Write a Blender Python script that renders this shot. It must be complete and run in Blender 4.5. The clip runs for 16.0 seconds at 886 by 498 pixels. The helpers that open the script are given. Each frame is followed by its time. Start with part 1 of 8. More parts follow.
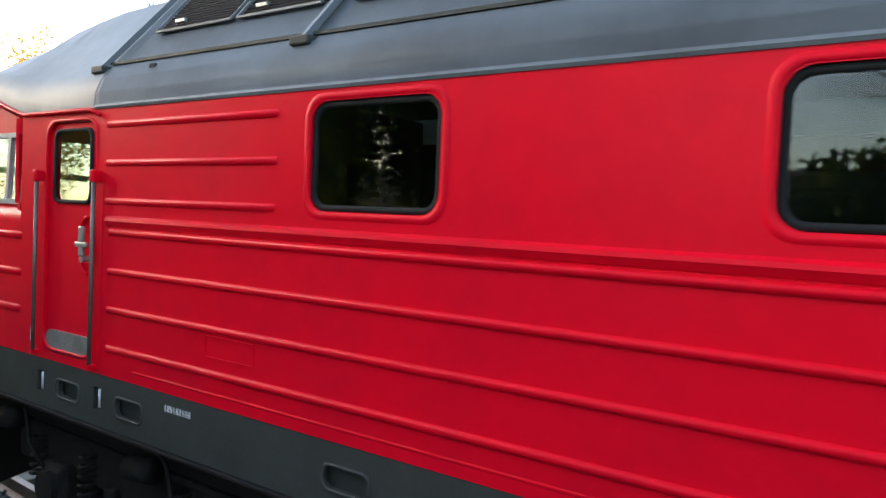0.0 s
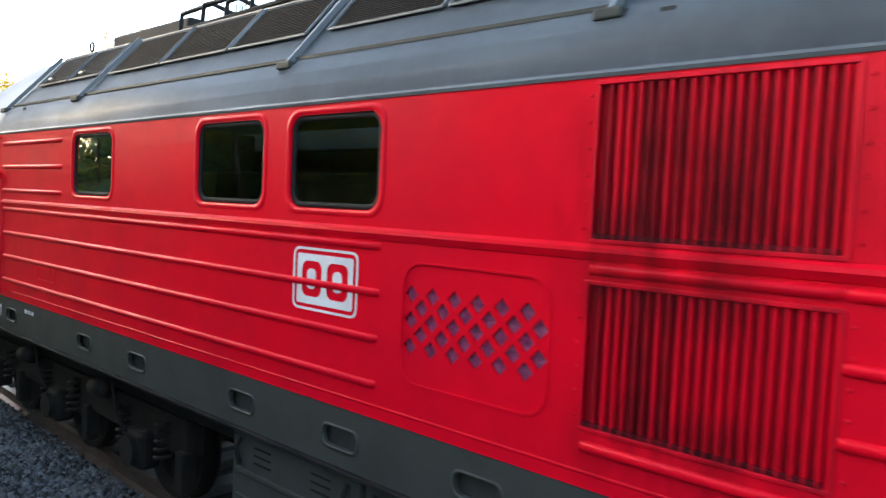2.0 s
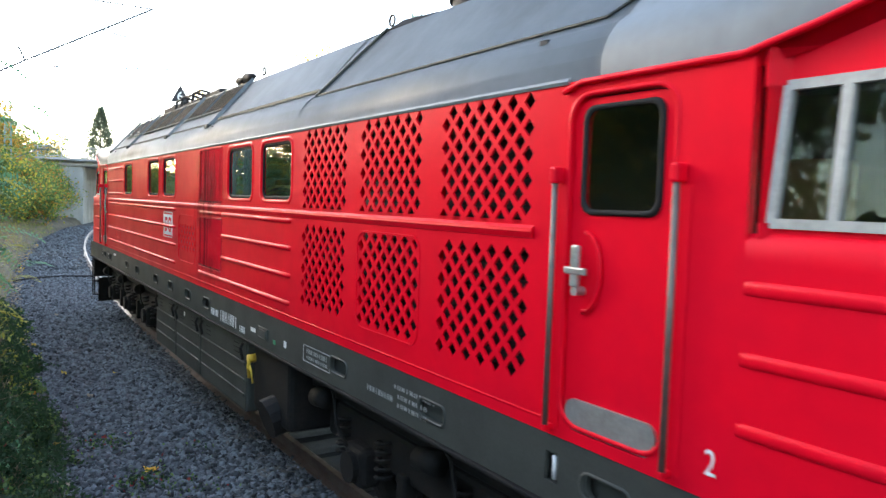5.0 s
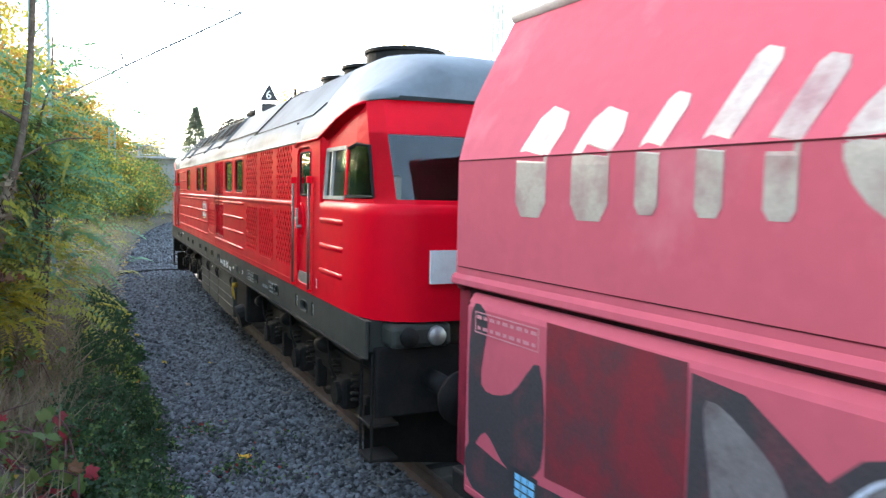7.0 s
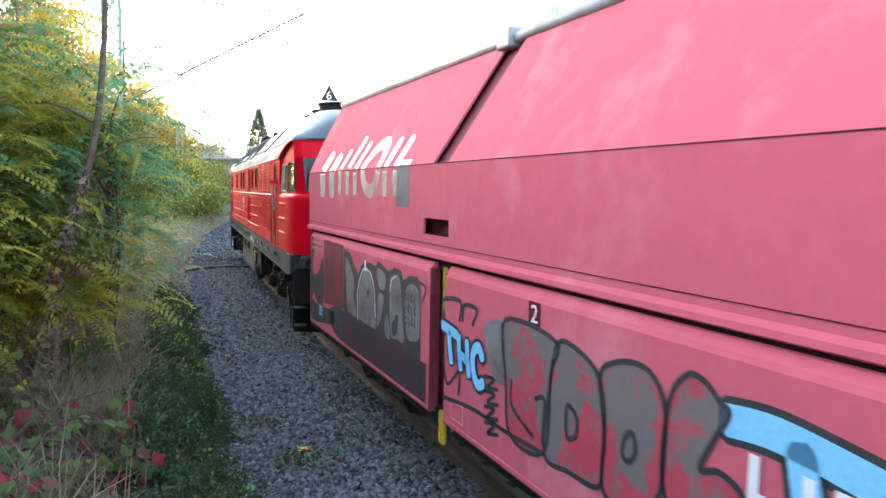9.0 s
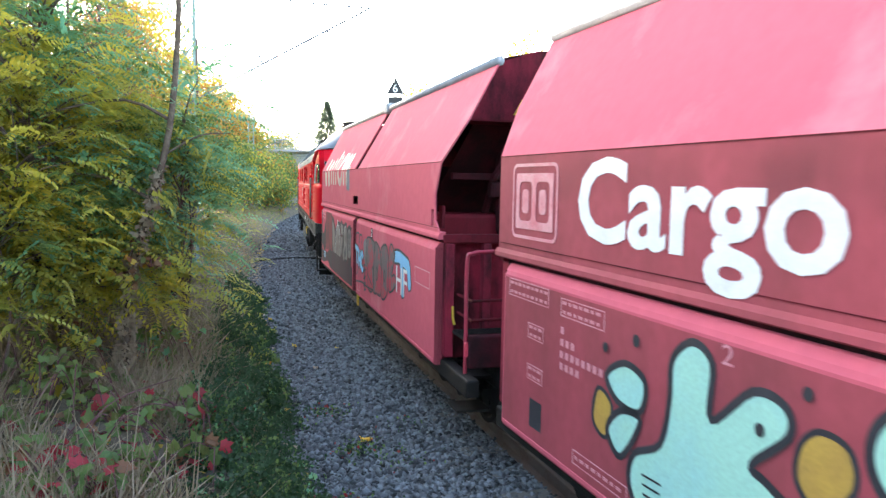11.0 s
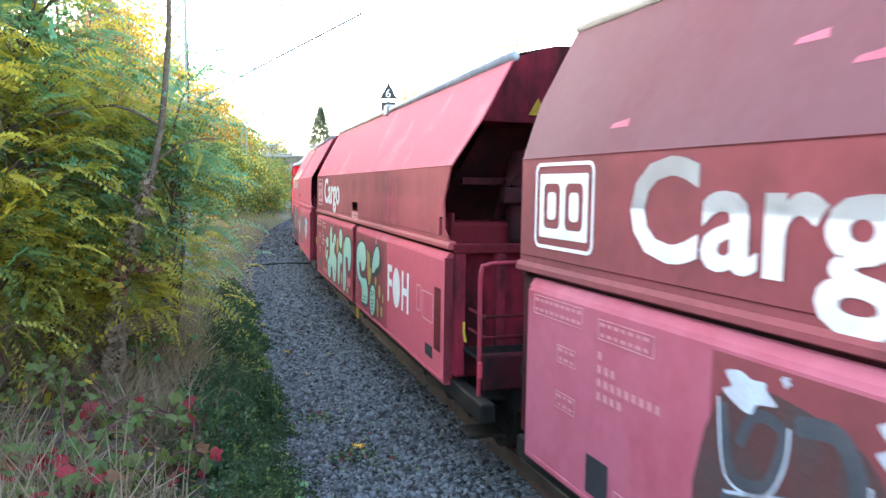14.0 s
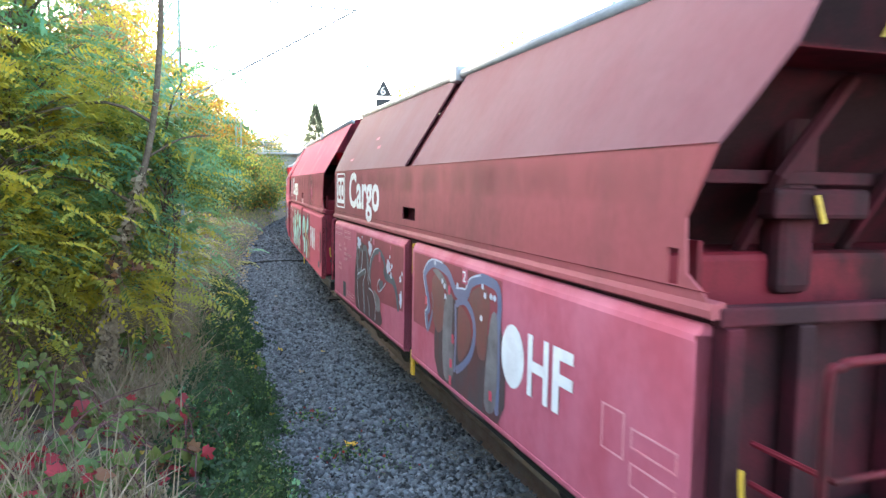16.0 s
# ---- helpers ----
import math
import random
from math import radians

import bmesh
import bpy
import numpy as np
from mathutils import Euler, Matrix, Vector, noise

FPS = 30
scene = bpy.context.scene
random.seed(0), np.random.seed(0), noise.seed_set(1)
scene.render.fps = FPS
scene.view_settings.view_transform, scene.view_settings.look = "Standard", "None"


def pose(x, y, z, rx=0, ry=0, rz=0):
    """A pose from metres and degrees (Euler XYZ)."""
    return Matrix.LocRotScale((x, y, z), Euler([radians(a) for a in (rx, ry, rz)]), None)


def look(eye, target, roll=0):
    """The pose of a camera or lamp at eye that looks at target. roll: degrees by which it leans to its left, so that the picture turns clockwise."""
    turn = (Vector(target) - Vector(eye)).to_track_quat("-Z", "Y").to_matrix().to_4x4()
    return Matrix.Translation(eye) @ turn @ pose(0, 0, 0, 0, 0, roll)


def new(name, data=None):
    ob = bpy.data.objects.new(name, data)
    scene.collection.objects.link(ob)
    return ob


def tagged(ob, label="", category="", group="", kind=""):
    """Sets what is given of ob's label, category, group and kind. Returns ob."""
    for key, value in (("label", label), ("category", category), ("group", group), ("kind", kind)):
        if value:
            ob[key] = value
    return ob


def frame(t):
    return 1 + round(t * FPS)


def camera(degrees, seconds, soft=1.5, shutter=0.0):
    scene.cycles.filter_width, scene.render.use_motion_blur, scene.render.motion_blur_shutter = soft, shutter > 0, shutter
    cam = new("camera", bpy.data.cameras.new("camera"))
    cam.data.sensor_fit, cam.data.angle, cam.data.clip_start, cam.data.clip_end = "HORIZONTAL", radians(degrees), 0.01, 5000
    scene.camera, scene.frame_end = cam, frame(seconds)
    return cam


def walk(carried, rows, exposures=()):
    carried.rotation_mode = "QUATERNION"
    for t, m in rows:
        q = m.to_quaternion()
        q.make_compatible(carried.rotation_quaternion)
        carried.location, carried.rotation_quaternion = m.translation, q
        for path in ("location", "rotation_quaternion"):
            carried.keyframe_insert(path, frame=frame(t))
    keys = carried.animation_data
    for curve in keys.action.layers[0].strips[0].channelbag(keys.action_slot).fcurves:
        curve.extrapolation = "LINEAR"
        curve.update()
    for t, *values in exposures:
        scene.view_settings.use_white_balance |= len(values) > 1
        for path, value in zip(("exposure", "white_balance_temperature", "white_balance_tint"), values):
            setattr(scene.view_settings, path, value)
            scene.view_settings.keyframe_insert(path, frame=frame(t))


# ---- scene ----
# camera: hand-held, seconds, place, yaw from the track, tilt, lean
EYE_ROWS = [
    (0, -0.045, -0.022, 2.708, 54.44, -2.24, 2.68),
    (0.5, -0.032, -0.032, 2.737, 51.50, -2.73, 2.26),
    (1, -0.005, 0.012, 2.765, 49.94, -3.00, 1.88),
    (1.5, -0.057, 0.026, 2.771, 49.16, -3.08, 1.89),
    (2, -0.114, 0.013, 2.746, 48.53, -3.03, 2.81),
    (2.5, -0.110, -0.019, 2.744, 47.34, -3.52, 2.88),
    (3, -0.073, -0.007, 2.759, 45.22, -4.16, 2.40),
    (3.5, -0.081, 0.023, 2.754, 42.90, -4.01, 2.44),
    (4, -0.073, 0.004, 2.755, 40.41, -3.71, 2.05),
    (4.5, -0.057, -0.016, 2.740, 37.57, -3.40, 2.05),
    (5, -0.014, 0.001, 2.727, 34.96, -3.46, 1.96),
    (7.5, -0.004, 0.003, 2.758, 27.13, -4.42, 0.90),
    (8, 0.016, -0.009, 2.736, 25.75, -4.49, 0.73),
    (8.5, 0.016, -0.002, 2.734, 24.80, -4.43, 1.05),
    (9, 0.002, -0.011, 2.727, 23.94, -4.40, 1.07),
    (11.5, 0.043, -0.005, 2.760, 18.40, -5.16, 1.05),
    (12, 0.029, 0.019, 2.766, 18.52, -4.95, 1.13),
    (12.5, 0.039, -0.005, 2.780, 18.70, -4.86, 1.17),
    (13, 0.037, -0.008, 2.784, 18.92, -4.77, 1.22),
    (13.5, 0.051, -0.007, 2.768, 19.08, -4.76, 0.99),
    (14, 0.066, 0.007, 2.760, 19.29, -4.77, 0.89),
    (14.5, 0.080, -0.001, 2.750, 19.50, -4.81, 0.89),
    (15, 0.087, 0.007, 2.748, 19.63, -4.87, 0.83),
    (15.5, 0.079, 0.031, 2.747, 19.72, -4.87, 0.97),
    (16, 0.093, 0.011, 2.760, 19.66, -4.95, 0.97),
]
cam = camera(62.47, 16.0, soft=1.4, shutter=0.25)


def eye_pose(x, y, z, yaw, tilt, lean):
    a, b = radians(yaw), radians(tilt)
    way = Vector((math.sin(a) * math.cos(b), math.cos(a) * math.cos(b), math.sin(b)))
    return look((x, y, z), Vector((x, y, z)) + way * 10, lean)


walk(cam, [(r[0], eye_pose(*r[1:])) for r in EYE_ROWS],
     exposures=[(0, 2.42), (2.5, 2.62), (4.5, 2.78), (5, 2.95), (8, 3.16), (9.2, 3.25), (11.5, 3.48), (16, 3.65)])

# the track: a wide curve to the right, rail top at z = 0
TRACK_X, TRACK_R = 3.974, 272.2
# distance along the track of the locomotive's middle, second by second
TRAIN = [
    (0, -2.725), (0.5, -1.694), (1, -0.667), (1.5, 0.402), (2, 1.529), (2.5, 2.708),
    (3, 3.915), (3.5, 5.162), (4, 6.478), (4.5, 7.846), (5, 9.243), (5.5, 10.654),
    (6, 12.129), (6.5, 13.646), (7, 15.202), (7.5, 16.764), (8, 18.402), (8.5, 20.096),
    (9, 21.841), (9.5, 23.571), (10, 25.358), (10.5, 27.182), (11, 29.042), (11.5, 30.959),
    (12, 32.849), (12.5, 34.803), (13, 36.803), (13.5, 38.843), (14, 40.916), (14.5, 43.019),
    (15, 45.130), (15.5, 47.241), (16, 49.369)]
WAGON_LAG, WAGON_PITCH = 16.578, 12.49


def track(s):
    """Point on the track's centre line and its heading (radians, clockwise from +Y)."""
    a = s / TRACK_R
    return TRACK_X + TRACK_R * (1 - math.cos(a)), TRACK_R * math.sin(a), a


def beside(s, lat, z=0.0):
    """A place at lat metres to the left of the track's centre line."""
    x, y, a = track(s)
    return Vector((x - lat * math.cos(a), y + lat * math.sin(a), z))


def vehicle_pose(s, half):
    f, r = track(s + half), track(s - half)
    a = math.atan2(f[0] - r[0], f[1] - r[1])
    return pose((f[0] + r[0]) / 2, (f[1] + r[1]) / 2, 0, 0, 0, -math.degrees(a))

# daylight: bright hazy evening sky, low sun behind the trees ahead
SUN_AZ, SUN_EL = radians(-22), radians(16)
world = bpy.data.worlds.new("sky")
scene.world = world
world.use_nodes = True
wn, wl = world.node_tree.nodes, world.node_tree.links
sky = wn.new("ShaderNodeTexSky")
sky.sky_type, sky.sun_disc = "NISHITA", False
sky.sun_elevation, sky.sun_rotation = SUN_EL, SUN_AZ
sky.air_density, sky.dust_density, sky.ozone_density = 1.0, 1.0, 1.0
haze = wn.new("ShaderNodeHueSaturation")
haze.inputs["Saturation"].default_value = 0.85
wl.new(sky.outputs["Color"], haze.inputs["Color"])
wl.new(haze.outputs["Color"], wn["Background"].inputs["Color"])
wn["Background"].inputs["Strength"].default_value = 0.15
sun = new("sun", bpy.data.lights.new("sun", "SUN"))
sun.data.energy, sun.data.angle, sun.data.color = 0.6, radians(12), (1.0, 0.86, 0.68)
sun_way = Vector((math.sin(SUN_AZ) * math.cos(SUN_EL), math.cos(SUN_AZ) * math.cos(SUN_EL), math.sin(SUN_EL)))
sun.matrix_world = look(sun_way * 100, (0, 0, 0))

# ---- materials ----
def material(name, color, rough=0.5, metal=0.0, spots=None, amount=0.35, scale=3.0, fine=0.12, bump=0.0, bump_scale=60.0,
             coat=0.0, streak=0.0, vary=0.0, islands=False, spec=0.5, lo=0.42, hi=0.68):
    """A procedural surface: base colour, wide stains of a second colour, fine grain, relief; streak stretches the stains downwards."""
    m = bpy.data.materials.new(name)
    m.use_nodes = True
    n, l = m.node_tree.nodes, m.node_tree.links
    b = n["Principled BSDF"]
    b.inputs["Roughness"].default_value, b.inputs["Metallic"].default_value = rough, metal
    b.inputs["Coat Weight"].default_value, b.inputs["Specular IOR Level"].default_value = coat, spec
    b.inputs["Coat Roughness"].default_value = 0.15
    tc = n.new("ShaderNodeTexCoord")
    mp = n.new("ShaderNodeMapping")
    mp.inputs["Scale"].default_value = (1, 1, 1 - 0.93 * streak)
    l.new(tc.outputs["Object"], mp.inputs["Vector"])
    wide = n.new("ShaderNodeTexNoise")
    wide.inputs["Scale"].default_value, wide.inputs["Detail"].default_value, wide.inputs["Roughness"].default_value = scale, 6, 0.62
    l.new(mp.outputs["Vector"], wide.inputs["Vector"])
    ramp = n.new("ShaderNodeMapRange")
    ramp.inputs["From Min"].default_value, ramp.inputs["From Max"].default_value = lo, hi
    ramp.inputs["To Max"].default_value = amount
    l.new(wide.outputs["Fac"], ramp.inputs["Value"])
    mix = n.new("ShaderNodeMix")
    mix.data_type = "RGBA"
    mix.inputs[6].default_value = (*color, 1)
    mix.inputs[7].default_value = (*(spots or [c * 0.55 for c in color]), 1)
    l.new(ramp.outputs["Result"], mix.inputs["Factor"])
    grain = n.new("ShaderNodeTexNoise")
    grain.inputs["Scale"].default_value, grain.inputs["Detail"].default_value = bump_scale, 4
    l.new(tc.outputs["Object"], grain.inputs["Vector"])
    gr = n.new("ShaderNodeMapRange")
    gr.inputs["To Min"].default_value, gr.inputs["To Max"].default_value = 1 - fine * 2, 1 + fine * 2
    l.new(grain.outputs["Fac"], gr.inputs["Value"])
    mul = n.new("ShaderNodeMix")
    mul.data_type, mul.blend_type = "RGBA", "MULTIPLY"
    mul.inputs["Factor"].default_value = 1
    l.new(mix.outputs[2], mul.inputs[6])
    l.new(gr.outputs["Result"], mul.inputs[7])
    out = mul.outputs[2]
    if vary:
        info, geo, add = n.new("ShaderNodeObjectInfo"), n.new("ShaderNodeNewGeometry"), n.new("ShaderNodeMath")
        if islands:
            add.inputs[0].default_value = 0.5
        else:
            l.new(info.outputs["Random"], add.inputs[0])
        l.new(geo.outputs["Random Per Island"], add.inputs[1])
        hsv, rr = n.new("ShaderNodeHueSaturation"), n.new("ShaderNodeMapRange")
        rr.inputs["From Min"].default_value, rr.inputs["From Max"].default_value = (0.5, 1.5) if islands else (0, 2)
        rr.inputs["To Min"].default_value, rr.inputs["To Max"].default_value = 1 - vary, 1 + vary
        l.new(add.outputs[0], rr.inputs["Value"])
        l.new(rr.outputs["Result"], hsv.inputs["Value"])
        l.new(out, hsv.inputs["Color"])
        out = hsv.outputs["Color"]
    l.new(out, b.inputs["Base Color"])
    rg = n.new("ShaderNodeMapRange")
    rg.inputs["To Min"].default_value, rg.inputs["To Max"].default_value = max(0, rough - 0.08), min(1, rough + 0.1)
    l.new(wide.outputs["Fac"], rg.inputs["Value"])
    l.new(rg.outputs["Result"], b.inputs["Roughness"])
    if bump:
        bp = n.new("ShaderNodeBump")
        bp.inputs["Strength"].default_value, bp.inputs["Distance"].default_value = bump, 0.01
        l.new(grain.outputs["Fac"], bp.inputs["Height"])
        l.new(bp.outputs["Normal"], b.inputs["Normal"])
    return m


def glass_material(name, tint, rough=0.02):
    m = bpy.data.materials.new(name)
    m.use_nodes = True
    b = m.node_tree.nodes["Principled BSDF"]
    b.inputs["Base Color"].default_value = (*tint, 1)
    b.inputs["Roughness"].default_value = rough
    b.inputs["Transmission Weight"].default_value = 1.0
    b.inputs["IOR"].default_value = 1.45
    return m


def leaf_material(name, color, second):
    """Thin leaves: two colours by leaf, light shining through."""
    m = bpy.data.materials.new(name)
    m.use_nodes = True
    n, l = m.node_tree.nodes, m.node_tree.links
    geo, ramp = n.new("ShaderNodeNewGeometry"), n.new("ShaderNodeMix")
    ramp.data_type = "RGBA"
    ramp.inputs[6].default_value, ramp.inputs[7].default_value = (*color, 1), (*second, 1)
    tc, wide, add = n.new("ShaderNodeTexCoord"), n.new("ShaderNodeTexNoise"), n.new("ShaderNodeMath")
    wide.inputs["Scale"].default_value = 0.9
    l.new(tc.outputs["Object"], wide.inputs["Vector"])
    add.operation, add.inputs[2].default_value = "MULTIPLY_ADD", -0.35
    add.use_clamp = True
    l.new(wide.outputs["Fac"], add.inputs[0])
    add.inputs[1].default_value = 1.2
    both = n.new("ShaderNodeMath")
    both.operation, both.use_clamp = "MULTIPLY_ADD", True
    l.new(geo.outputs["Random Per Island"], both.inputs[0])
    both.inputs[1].default_value = 0.5
    l.new(add.outputs[0], both.inputs[2])
    l.new(both.outputs[0], ramp.inputs["Factor"])
    b = n["Principled BSDF"]
    b.inputs["Roughness"].default_value = 0.55
    l.new(ramp.outputs[2], b.inputs["Base Color"])
    tr, ms = n.new("ShaderNodeBsdfTranslucent"), n.new("ShaderNodeMixShader")
    l.new(ramp.outputs[2], tr.inputs["Color"])
    ms.inputs["Fac"].default_value = 0.55
    l.new(b.outputs[0], ms.inputs[1])
    l.new(tr.outputs[0], ms.inputs[2])
    l.new(ms.outputs[0], n["Material Output"].inputs["Surface"])
    return m


RED = material("loco_red_paint", (0.80, 0.003, 0.018), 0.34, spots=(0.66, 0.003, 0.02), amount=0.6, scale=1.4, fine=0.03, bump=0.03, bump_scale=9, spec=0.10)
ROOF = material("roof_grey_paint", (0.125, 0.142, 0.150), 0.5, spots=(0.075, 0.082, 0.085), amount=0.75, scale=1.1, fine=0.07, bump=0.06, bump_scale=14, streak=0.3, lo=0.40, hi=0.66)
FRAME = material("frame_grey_paint", (0.052, 0.055, 0.047), 0.55, spots=(0.035, 0.034, 0.03), amount=0.6, scale=2.5, fine=0.1, bump=0.08, spec=0.2)
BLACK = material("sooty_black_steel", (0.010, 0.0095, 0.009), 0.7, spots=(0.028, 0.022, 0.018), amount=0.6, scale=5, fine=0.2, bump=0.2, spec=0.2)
RUBBER = material("black_rubber", (0.014, 0.014, 0.014), 0.75, fine=0.05, spec=0.2)
STEEL = material("worn_bare_steel", (0.42, 0.41, 0.38), 0.42, metal=0.6, spots=(0.25, 0.23, 0.2), amount=0.6, scale=6, fine=0.1)
GRIP = material("worn_dark_handrail", (0.17, 0.145, 0.125), 0.45, metal=0.4, spots=(0.09, 0.07, 0.06), amount=0.6, scale=6, fine=0.1)
RAILTOP = material("rail_steel", (0.13, 0.10, 0.085), 0.45, metal=0.6, spots=(0.10, 0.05, 0.03), amount=0.8, scale=4, fine=0.15)
MESH = material("dark_mesh_grille", (0.008, 0.0085, 0.009), 0.8, fine=0.2, bump=0.6, bump_scale=160, spec=0.1)
# interior shade is put into this near-black
DARK = material("shaded_engine_room", (0.02, 0.02, 0.021), 0.8, spots=(0.05, 0.045, 0.035), amount=0.5, scale=3)
TAN = material("tan_board", (0.42, 0.30, 0.12), 0.6, scale=4, fine=0.08)
GLASS = glass_material("window_glass", (0.55, 0.62, 0.58))
PINK = material("faded_wagon_red", (0.55, 0.112, 0.145), 0.8, spots=(0.62, 0.25, 0.27), amount=0.65, scale=0.95, lo=0.55, hi=0.76, fine=0.05, bump=0.05, bump_scale=9, streak=0.2, spec=0.05)
BROWN = material("grimy_wagon_red", (0.28, 0.068, 0.076), 0.7, spots=(0.19, 0.060, 0.062), amount=0.85, scale=1.1, fine=0.07, bump=0.05, bump_scale=12, streak=0.6, spec=0.1)
# dirty red, darkened further so recesses and hood insides look shaded
MAROON = material("dirty_shaded_wagon_red", (0.14, 0.012, 0.020), 0.65, spots=(0.014, 0.008, 0.008), amount=0.9, scale=2.2, fine=0.12, bump=0.08, streak=0.4, spec=0.12)
WHITE = material("white_lettering", (0.78, 0.78, 0.76), 0.55, spots=(0.55, 0.5, 0.48), amount=0.5, scale=4, fine=0.05)
YELLOW = material("yellow_paint", (0.65, 0.40, 0.03), 0.5, spots=(0.3, 0.18, 0.03), amount=0.6, scale=8)
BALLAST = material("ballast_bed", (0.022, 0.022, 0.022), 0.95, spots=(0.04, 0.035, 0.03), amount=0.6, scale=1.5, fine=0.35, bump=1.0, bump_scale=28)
STONE = material("ballast_stone", (0.092, 0.101, 0.110), 0.75, spots=(0.060, 0.060, 0.060), amount=0.5, scale=9, fine=0.15, vary=0.88, islands=True, spec=0.35)
CONCRETE = material("old_concrete", (0.11, 0.105, 0.095), 0.9, spots=(0.08, 0.075, 0.065), amount=0.8, scale=2.5, fine=0.2, bump=0.5, bump_scale=40)
SOIL = material("leaf_litter_soil", (0.095, 0.075, 0.05), 0.95, spots=(0.045, 0.045, 0.025), amount=0.9, scale=1.3, fine=0.35, bump=1.0, bump_scale=22)
MAST = material("mint_green_mast_paint", (0.19, 0.28, 0.24), 0.6, spots=(0.26, 0.30, 0.25), amount=0.5, scale=3)
BARK = material("grey_brown_bark", (0.085, 0.062, 0.046), 0.9, spots=(0.15, 0.12, 0.09), amount=0.7, scale=7, fine=0.3, bump=1.0, bump_scale=30, spec=0.15)
TWIG = material("thin_twigs", (0.10, 0.075, 0.06), 0.9, spots=(0.18, 0.12, 0.09), amount=0.8, scale=2)

# ---- building helpers ----
def mesh_of(bm, name):
    me = bpy.data.meshes.new(name)
    bm.to_mesh(me)
    bm.free()
    return me


def part(name, bm, mat, parent=None, label="", smooth=False):
    me = mesh_of(bm, name)
    for m in (mat if isinstance(mat, (list, tuple)) else [mat]):
        me.materials.append(m)
    if smooth:
        me.polygons.foreach_set("use_smooth", [True] * len(me.polygons))
    ob = new(name, me)
    ob.parent = parent
    if label:
        tagged(ob, label)
    return ob


def share(name, me, parent, m):
    ob = new(name, me)
    ob.parent, ob.matrix_basis = parent, m
    return ob


def box(bm, x0, x1, y0, y1, z0, z1, bevel=0.0):
    r = bmesh.ops.create_cube(bm, size=1, matrix=Matrix.Translation(((x0 + x1) / 2, (y0 + y1) / 2, (z0 + z1) / 2)) @ Matrix.Diagonal((x1 - x0, y1 - y0, z1 - z0, 1)))
    if bevel:
        es = list({e for v in r["verts"] for e in v.link_edges})
        bmesh.ops.bevel(bm, geom=es, offset=bevel, segments=2, affect="EDGES", profile=0.5)
    return r["verts"]


def boxed(x0, x1, y0, y1, z0, z1, bevel=0.01):
    bm = bmesh.new()
    box(bm, x0, x1, y0, y1, z0, z1, bevel)
    return bm


def tube(bm, pts, r, sides=8, r2=None, cap=True):
    """A round bar along points, tapering from r to r2."""
    pts = [Vector(p) for p in pts]
    rings, n = [], len(pts)
    for i, p in enumerate(pts):
        d = (pts[min(i + 1, n - 1)] - pts[max(i - 1, 0)]).normalized()
        a = d.orthogonal().normalized() if i == 0 else (a - d * a.dot(d)).normalized()
        b = d.cross(a)
        rr = r + ((r2 if r2 is not None else r) - r) * i / max(1, n - 1)
        rings.append([bm.verts.new(p + (a * math.cos(q) + b * math.sin(q)) * rr) for q in (2 * math.pi * k / sides for k in range(sides))])
    for u, v in zip(rings, rings[1:]):
        for k in range(sides):
            bm.faces.new((u[k], u[(k + 1) % sides], v[(k + 1) % sides], v[k]))
    if cap:
        bm.faces.new(rings[0][::-1]), bm.faces.new(rings[-1])


def tubed(pts, r, sides=8, r2=None):
    bm = bmesh.new()
    tube(bm, pts, r, sides, r2)
    return bm


def rrect(y0, y1, z0, z1, r, n=5):
    """Corner-rounded rectangle as a loop of (y, z)."""
    out = []
    for cy, cz, a0 in ((y1 - r, z1 - r, 0), (y0 + r, z1 - r, 90), (y0 + r, z0 + r, 180), (y1 - r, z0 + r, 270)):
        out += [(cy + r * math.cos(radians(a0 + 90 * k / n)), cz + r * math.sin(radians(a0 + 90 * k / n))) for k in range(n + 1)]
    return out


def plate(bm, outer, holes, x_out, thick):
    """A side sheet in the plane x = x_out with holes through it; thick goes towards +x."""
    def face_set(x):
        verts, edges = [], []
        for loop in [outer] + list(holes):
            vs = [bm.verts.new((x, y, z)) for y, z in loop]
            verts.append(vs)
            edges += [bm.edges.new((vs[i], vs[(i + 1) % len(vs)])) for i in range(len(vs))]
        bmesh.ops.triangle_fill(bm, edges=edges, use_beauty=True, normal=(-1, 0, 0))
        return verts
    a, b = face_set(x_out), face_set(x_out + thick)
    for u, v in zip(a, b):
        for i in range(len(u)):
            j = (i + 1) % len(u)
            bm.faces.new((u[i], u[j], v[j], v[i]))
    bmesh.ops.recalc_face_normals(bm, faces=bm.faces[:])


def loft(bm, sections, mats=None, close=False):
    """Skin over sections of equal point count; mats gives the material of each strip."""
    rows = [[bm.verts.new(p) for p in s] for s in sections]
    for u, v in zip(rows, rows[1:]):
        m = len(u)
        for k in range(m if close else m - 1):
            f = bm.faces.new((u[k], u[(k + 1) % m], v[(k + 1) % m], v[k]))
            if mats:
                f.material_index = mats[k]
    return rows


def extrude_poly(bm, loop, axis, a, b):
    """A prism: loop of two coordinates, swept along axis from a to b."""
    def at(p, t):
        return {"x": (t, p[0], p[1]), "y": (p[0], t, p[1]), "z": (p[0], p[1], t)}[axis]
    u, v = [bm.verts.new(at(p, a)) for p in loop], [bm.verts.new(at(p, b)) for p in loop]
    for i in range(len(u)):
        j = (i + 1) % len(u)
        bm.faces.new((u[i], u[j], v[j], v[i]))
    bm.faces.new(u[::-1]), bm.faces.new(v)
    bmesh.ops.recalc_face_normals(bm, faces=bm.faces[:])


def empty(name, label, category, group=""):
    return tagged(new(name), label, category, group)

